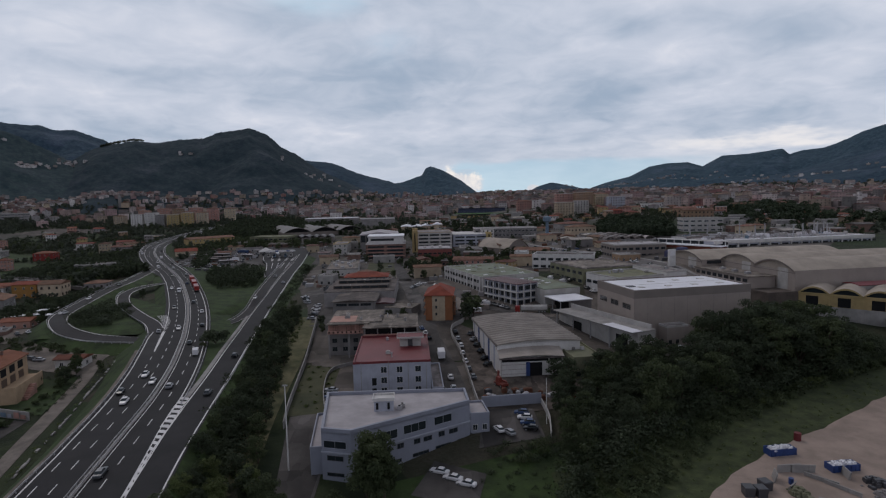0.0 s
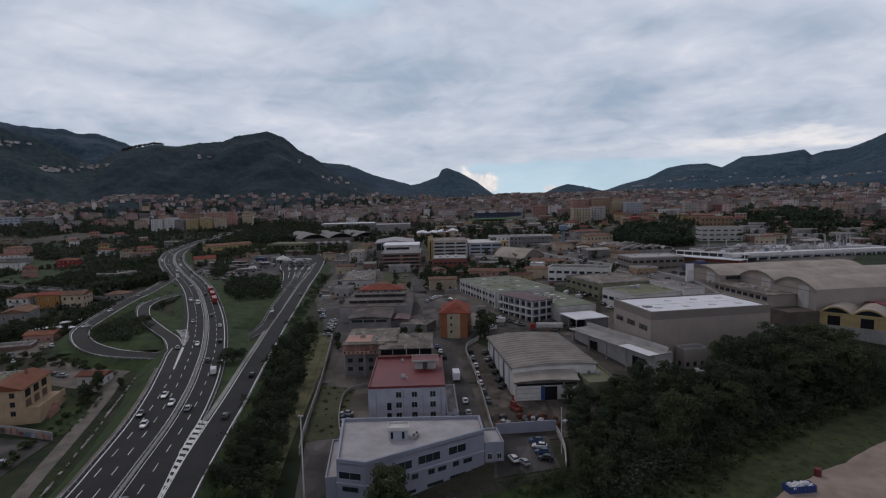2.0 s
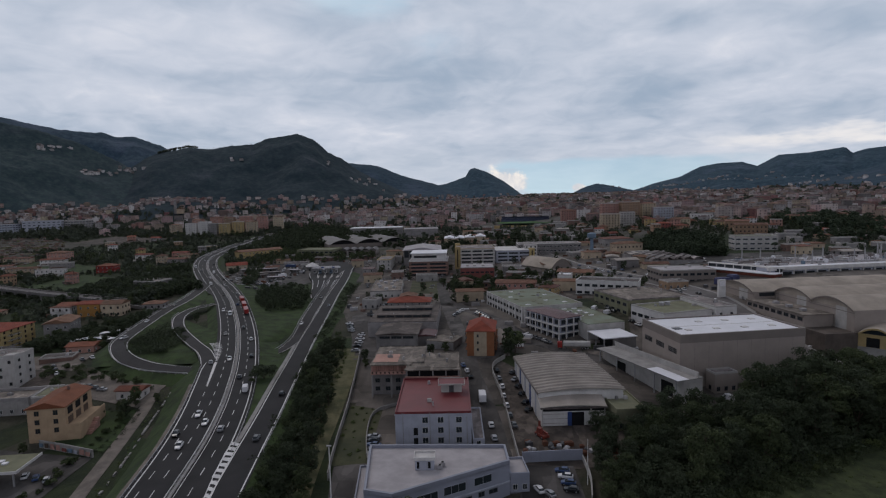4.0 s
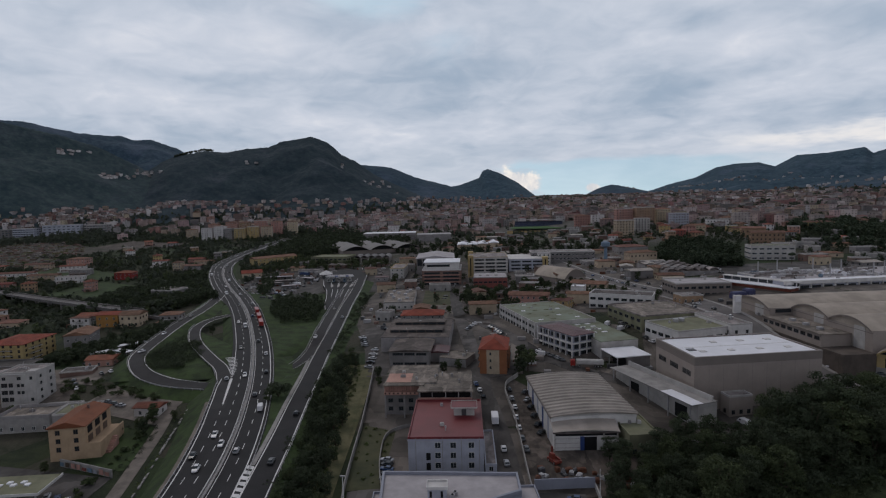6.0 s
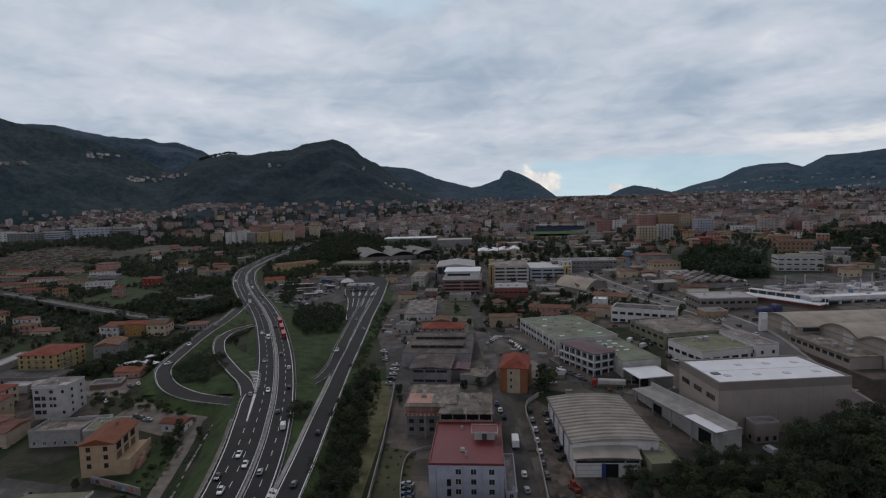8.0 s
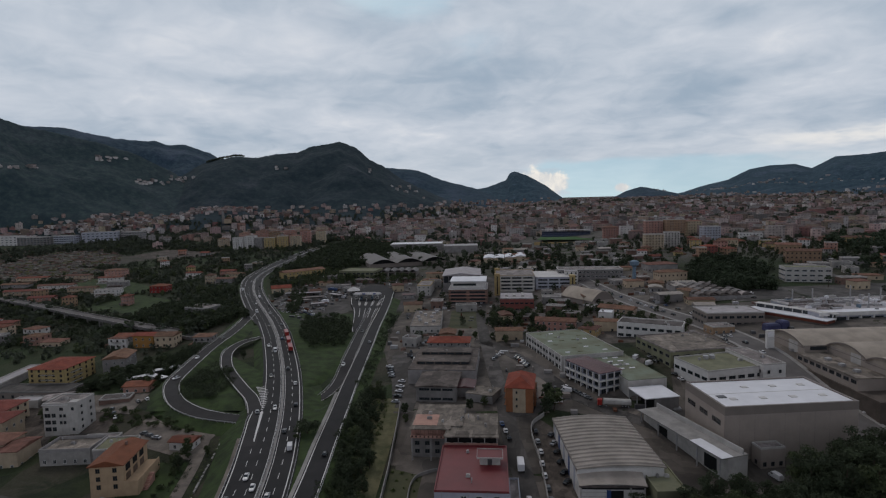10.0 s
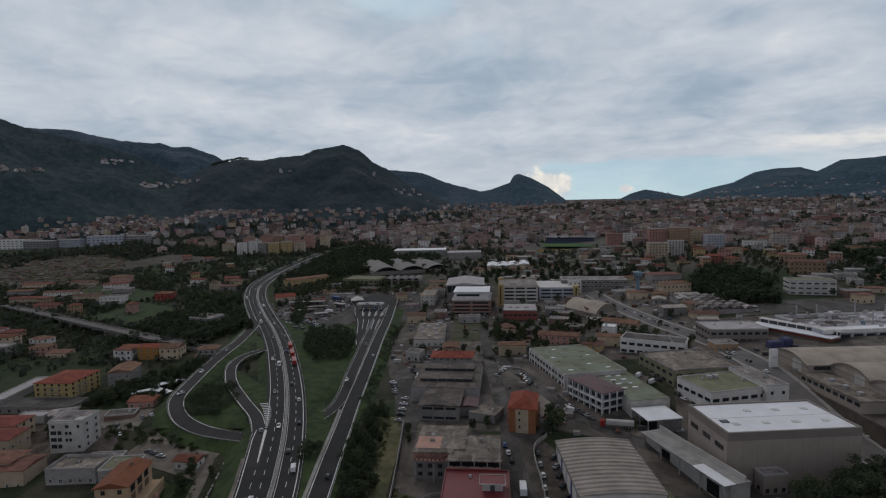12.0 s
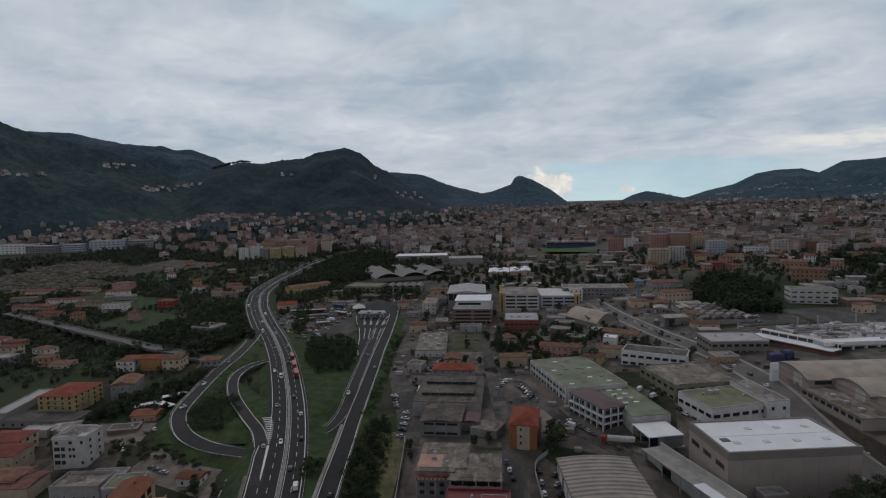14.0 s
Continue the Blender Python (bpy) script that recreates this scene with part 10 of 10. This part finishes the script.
        az, r = rnd.uniform(-50, 44), math.exp(rnd.uniform(math.log(620), math.log(3600)))
        x, y = r * math.sin(radians(az)), r * math.cos(radians(az))
        if -260 < x < 150 and y < 900 or (x > 100 and x < 330 and y < 640) or min(math.hypot(x - p[0], y - p[1]) for p in MEDIAN[::6]) < 32:
            continue
        if 0 < x < 150 and 860 < y < 1000:
            continue
        if any(abs(x - a) < c + 7 and abs(y - b) < c + 7 for a, b, c in built):
            continue
        rise = land_z(x, y) - ground_z(x, y)
        if any(inside((x, y), f) for f in FIELDS + [PLOTS]) or (az < -38 and 1250 < r < 1620):
            continue
        dense = 0.40 + 1.0 * noise.noise(Vector((x, y, 1)) * 0.0028) + 0.5 * sm(900, 1400, r) 
        dense -= 0.3 * sm(1000, 700, r)
        dense -= 0.34 * sm(-13, -20, az)
        if rnd.random() > dense or (rise > 18 and land_z(x, y) > 84) or (az < -18 and r < 1120 and rnd.random() > 0.10) or (az < -25 and r < 1470 and rnd.random() > 0.22):
            continue
        tall = r > (850 if az > 2 else 1000) and rise < 25
        w, d = rnd.choice((9, 10, 10, 11, 11, 12, 13, 15, 18, 24) if tall else (8, 9, 10, 11, 12, 13)) * rnd.uniform(0.9, 1.1), rnd.uniform(8, 12)
        if not free(x, y, 0.55 * (w + d) * 0.9):
            continue
        h = rnd.choice((6.5, 9.5, 9.5, 12.5)) if r > 2100 else rnd.choice((9.5, 9.5, 12.5, 12.5, 15.5, 18.5)) if tall else rnd.choice((6.5, 6.5, 9.5))
        wall = rnd.choice(palette)
        house(x, y, radians(rnd.choice((0, 0, 12, -14, 25, 40)) + rnd.uniform(-4, 4)), w, d, h, wall, rnd.choice(("terracotta", "oldtiles", "oldtiles", "greyroof")))
        made += 1
    # hamlets on the slopes
    for az, r, n, spread in ((-36, 1965, 14, 26), (-33.5, 2055, 10, 18), (-39.3, 2030, 12, 22), (-46, 1845, 12, 30), (-46, 1625, 40, 44), (-43, 1640, 46, 44), (-40.5, 1650, 52, 44), (-38, 1665, 54, 44), (-35.5, 1680, 60, 46), (-32.5, 1680, 46, 44), (-29.5, 1680, 40, 44), (-26, 1640, 26, 44),  (-24.3, 2030, 3, 12), (-15.8, 2040, 2, 12), (-12.6, 1990, 4, 40), (-10.8, 2080, 5, 50), (19.5, 3800, 26, 110), (23, 3850, 18, 110), (27.5, 3750, 18, 110), (17.2, 3900, 14, 80), (31, 2650, 22, 130), (35, 2550, 22, 130),  (12.6, 4120, 4, 24)):
        for _ in range(n):
            a, q = rnd.gauss(0, spread * 1.25), r + rnd.gauss(0, 14.0 if r < 1700 else min(38.0, spread * 0.9))
            if 1800 < r < 2100 and az < -24:
                # the hamlets follow the contours of the slope
                b, level = az + math.degrees(a * 1.1 / r), land_z(r * math.sin(radians(az)), r * math.cos(radians(az))) + rnd.gauss(0, 5)
                q = min(range(1620, 2095, 8), key=lambda k: abs(land_z(k * math.sin(radians(b)), k * math.cos(radians(b))) - level))
                x, y = q * math.sin(radians(b)), q * math.cos(radians(b))
            else:
                x, y = q * math.sin(radians(az)) + a * math.cos(radians(az)), q * math.cos(radians(az)) - a * math.sin(radians(az))
            house(x, y, rnd.uniform(-0.5, 0.5), rnd.uniform(7, 13), rnd.uniform(7, 10), rnd.choice((6.5, 6.5, 9.5)), rnd.choice(palette + ["white"] * 8) if r < 1700 else rnd.choice(("white", "white", "white", "cream", "plaster")), rnd.choice(("terracotta", "oldtiles", "greyroof") if r < 2500 else ("greyroof", "greyroof", "oldtiles")))
    for k, s in groups.items():
        tagged(new("town_houses_" + k, s.mesh("town_houses_" + k, TOWN[k])), f"walls of the distant town in {k}", "town", "", "stuff")
    for k, s in roofs.items():
        tagged(new("town_roofs_" + k, s.mesh("town_roofs_" + k, TOWN[k])), "tiled and flat roofs of the distant town", "town", "", "stuff")
    tagged(new("town_windows", glassy.mesh("town_windows", TOWN["pane"])), "dark windows of the distant town", "town", "", "stuff")


def allotments():
    """Rows of low huts, glasshouses and bean frames on the allotments, too many to count."""
    rnd = random.Random(14)
    s = {k: Shape() for k in ("taupe", "brick", "darkroof", "shutter", "scrub")}
    for i in range(46):
        for j in range(34):
            u, v = (i + rnd.uniform(-0.3, 0.3)) / 45, (j + rnd.uniform(-0.2, 0.2)) / 33
            x = (-985 * (1 - u) - 735 * u) * (1 - v) + (-640 * (1 - u) - 510 * u) * v
            y = (915 * (1 - u) + 935 * u) * (1 - v) + (572 * (1 - u) + 632 * u) * v
            if rnd.random() < 0.42:
                continue
            w, d, h, z = rnd.uniform(1.0, 4.5), rnd.uniform(0.6, 1.6), rnd.uniform(0.6, 2.6), ground_z(x, y)
            s[rnd.choice(list(s))].box(x - w, y - d, z - 0.3, x + w, y + d, z + h, taper=rnd.choice((0, 0.3)))
    for k, q in s.items():
        tagged(new("allotment_huts", q.mesh("allotment_huts", M[k])), "huts, frames and glasshouses in allotment rows", "huts", "", "stuff")


def west_village():
    """Separate houses among the western gardens and on the eastern edge."""
    random.seed(31)
    spots = scatter([(-300, 340), (-262, 350), (-300, 430), (-340, 560), (-350, 760), (-560, 860), (-760, 800), (-720, 560), (-470, 380)], 50, 16) + scatter([(-240, 180), (-205, 176), (-215, 160), (-250, 150), (-300, 220), (-330, 300), (-290, 262), (-250, 240)], 19, 17)
    spots += scatter([(240, 520), (330, 480), (420, 560), (480, 760), (300, 760), (250, 640)], 32, 18) + scatter([(140, 640), (230, 650), (280, 780), (160, 850), (130, 760)], 24, 19)
    shut = ("frame", "shutter", "darkframe")
    n = 0
    for x, y in spots:
        if min(math.hypot(x - p[0], y - p[1]) for p in MEDIAN[::4]) < 34 or any(math.hypot(x - a, y - b) < 26 for a, b in ((-374, 534), (-486, 612), (-263, 284), (-271, 440), (224, 486))):
            continue
        if any(math.hypot(x - a, y - b) < r + 7 for a, b, r in OCCUPIED):
            continue
        over = abs(y - np.interp(x, (-545, -475, -406, -339, -284, -258, -238), (508, 476, 443, 409.5, 381.5, 370, 366))) < 22 and x < -236
        if over:
            continue
        if inside((x, y), PLOTS):
            continue
        w, d, fl = random.uniform(8, 14), random.uniform(8, 12), random.choice((1, 2, 2, 3))
        wall, kind = random.choice((("cream", "cream-coloured"), ("pink", "pink"), ("ochre", "ochre"), ("white", "white"), ("plaster", "grey plastered"), ("yellow", "yellow"))), random.choice(("hip", "hip", "gable", "flat"))
        roof = {"flat": "greyroof"}.get(kind) or random.choice(("terracotta", "oldtiles"))
        b, h = building("house", f"{wall[1]} house of {('one storey', 'two storeys', 'three storeys')[fl - 1]} with a {'flat' if kind == 'flat' else 'tiled'} roof among gardens", "house", x, y, random.choice((0, 12, -15, 25)) + random.uniform(-5, 5), w, d, ground_z(x, y) + 3.1 * fl + 0.4, wall[0], roof, kind, floors=fl, cols=(3, 2), rise=random.uniform(1.3, 2.0), frame=shut[n % 3], group="village houses", sides=(0, 1) if x < 0 else (0, 3))
        side = random.choice((-1, 1))
        part("porch", Shape().box(-w * 0.3, -d / 2 - 2.2, 0, w * 0.2, -d / 2 - 2.0, 0.9).box(-w * 0.32, -d / 2 - 2.3, 2.7, w * 0.22, -d / 2 - 0.02, 2.95).box(-w * 0.3, -d / 2 - 0.06, 0.1, w * 0.2, -d / 2 - 0.01, 2.6), M["shutter"], b, "dark tiled porch")
        part("lean_to", Shape().box(side * (w / 2 + 1.9) - 1.9, -d * 0.3, 0, side * (w / 2 + 1.9) + 1.9, d * 0.4, 2.8).box(side * (w / 2 + 1.9) - 2.1, -d * 0.33, 2.8, side * (w / 2 + 1.9) + 2.1, d * 0.43, 3.0), M[random.choice(("oldtiles", "greyroof", "plaster", "brick"))], b)
        if kind != "flat":
            chimney(b, random.uniform(-3, 3), random.uniform(-1, 1), h + 1.2)
        n += 1


def district_sheds():
    """Small sheds, kiosks and stacked goods that fill the yards of the industrial district."""
    random.seed(51)
    streets = [(10, 100), (-4, 223), (-15, 297), (-26, 375), (-34, 450), (-36, 520), (68, 514), (80, 465), (93, 414), (102, 385), (111, 360), (116, 330), (122, 305), (-6, 425), (22, 400), (40, 380), (0, 308), (14, 279)]
    kinds = (("plaster", "greyroof", "flat", "grey shed with a felt roof"), ("cream", "oldtiles", "gable", "cream lean-to with a tiled roof"), ("plaster", "palegroof", "flat", "grey kiosk with a pale roof"), ("cream", "oldtiles", "hip", "small cream house with a tiled roof"), ("concrete", "darkroof", "flat", "dark flat-roofed workshop"), ("plaster", "ribbed", "gable", "grey shed with a beige sheet roof"), ("brick", "greyroof", "flat", "brick store with a felt roof"), ("brick", "darkroof", "gable", "brick shed with a dark sheet roof"))
    spots = scatter([(-100, 405), (-80, 340), (-10, 345), (60, 330), (140, 420), (128, 600), (-100, 630), (-110, 500)], 18, 52) + scatter([(-215, 520), (-160, 516), (-90, 540), (-85, 600), (-240, 620)], 34, 53) + scatter([(250, 430), (330, 440), (420, 560), (330, 600), (240, 560)], 22, 54) + scatter([(-60, 620), (130, 620), (140, 850), (0, 850), (-80, 760)], 22, 55)
    for x, y in spots:
        w, d = random.uniform(8, 20), random.uniform(7, 15)
        if any(math.hypot(x - a, y - b) < r * 0.92 + 0.55 * max(w, d) for a, b, r in OCCUPIED) or any(math.hypot(x - a, y - b) < 9 for a, b in streets) or abs(x - np.interp(y, (223, 297, 375, 450, 520), (-4, -15, -26, -34, -36))) < 8 or abs(x - np.interp(y, (262, 305, 360, 414, 514, 590), (134, 122, 111, 93, 68, 50))) < 18 or min(math.hypot(x - p[0], y - p[1]) for p in MEDIAN[::4]) < 26 or (-160 < x < -95 and y < 520):
            continue
        wall, roof, kind, label = random.choice(kinds)
        building("shed" if "shed" in label or "kiosk" in label or "lean" in label else "small_house", label + " in the industrial district", "shed" if "house" not in label else "house", x, y, random.choice((3, 8, 15, -12)) + random.uniform(-4, 4), w, d, ground_z(x, y) + random.choice((3.2, 3.6, 5.5, 6.4)), wall, roof, kind, floors=1, cols=(2, 2), rise=1.2, sides=(0, 3) if x > 0 else (0, 1), group="district sheds", frame="darkframe")
    s = {k: Shape() for k in ("steel", "rust", "plaster", "darkframe", "brick", "taupe")}
    for x, y in scatter([(-235, 468), (-100, 345), (-10, 245), (60, 232), (150, 250), (160, 420), (130, 610), (-90, 630), (-235, 610)], 7.0, 56):
        if any(math.hypot(x - a, y - b) < r for a, b, r in OCCUPIED) or random.random() < 0.35 or (-165 < x < -95 and y < 530) or abs(x - np.interp(y, (262, 305, 360, 414, 514, 590), (134, 122, 111, 93, 68, 50))) < 11 or abs(x - np.interp(y, (223, 297, 375, 450, 520), (-4, -15, -26, -34, -36))) < 5:
            continue
        k, z = random.choice(list(s)), ground_z(x, y)
        a, b, c = random.uniform(0.5, 2.6), random.uniform(0.5, 1.5), random.uniform(0.5, 2.4)
        s[k].box(x - a, y - b, z - 0.3, x + a, y + b, z + c, taper=random.choice((0, 0, 0.2)))
    for k, q in s.items():
        tagged(new("stacked_goods", q.mesh("stacked_goods", M[k])), "crates, bins and stacked goods in the yards", "clutter", "", "stuff")


for build in (district_sheds, traffic, parked_cars, yard_clutter, woods, west_village, far_trees, far_town, allotments):
    build()
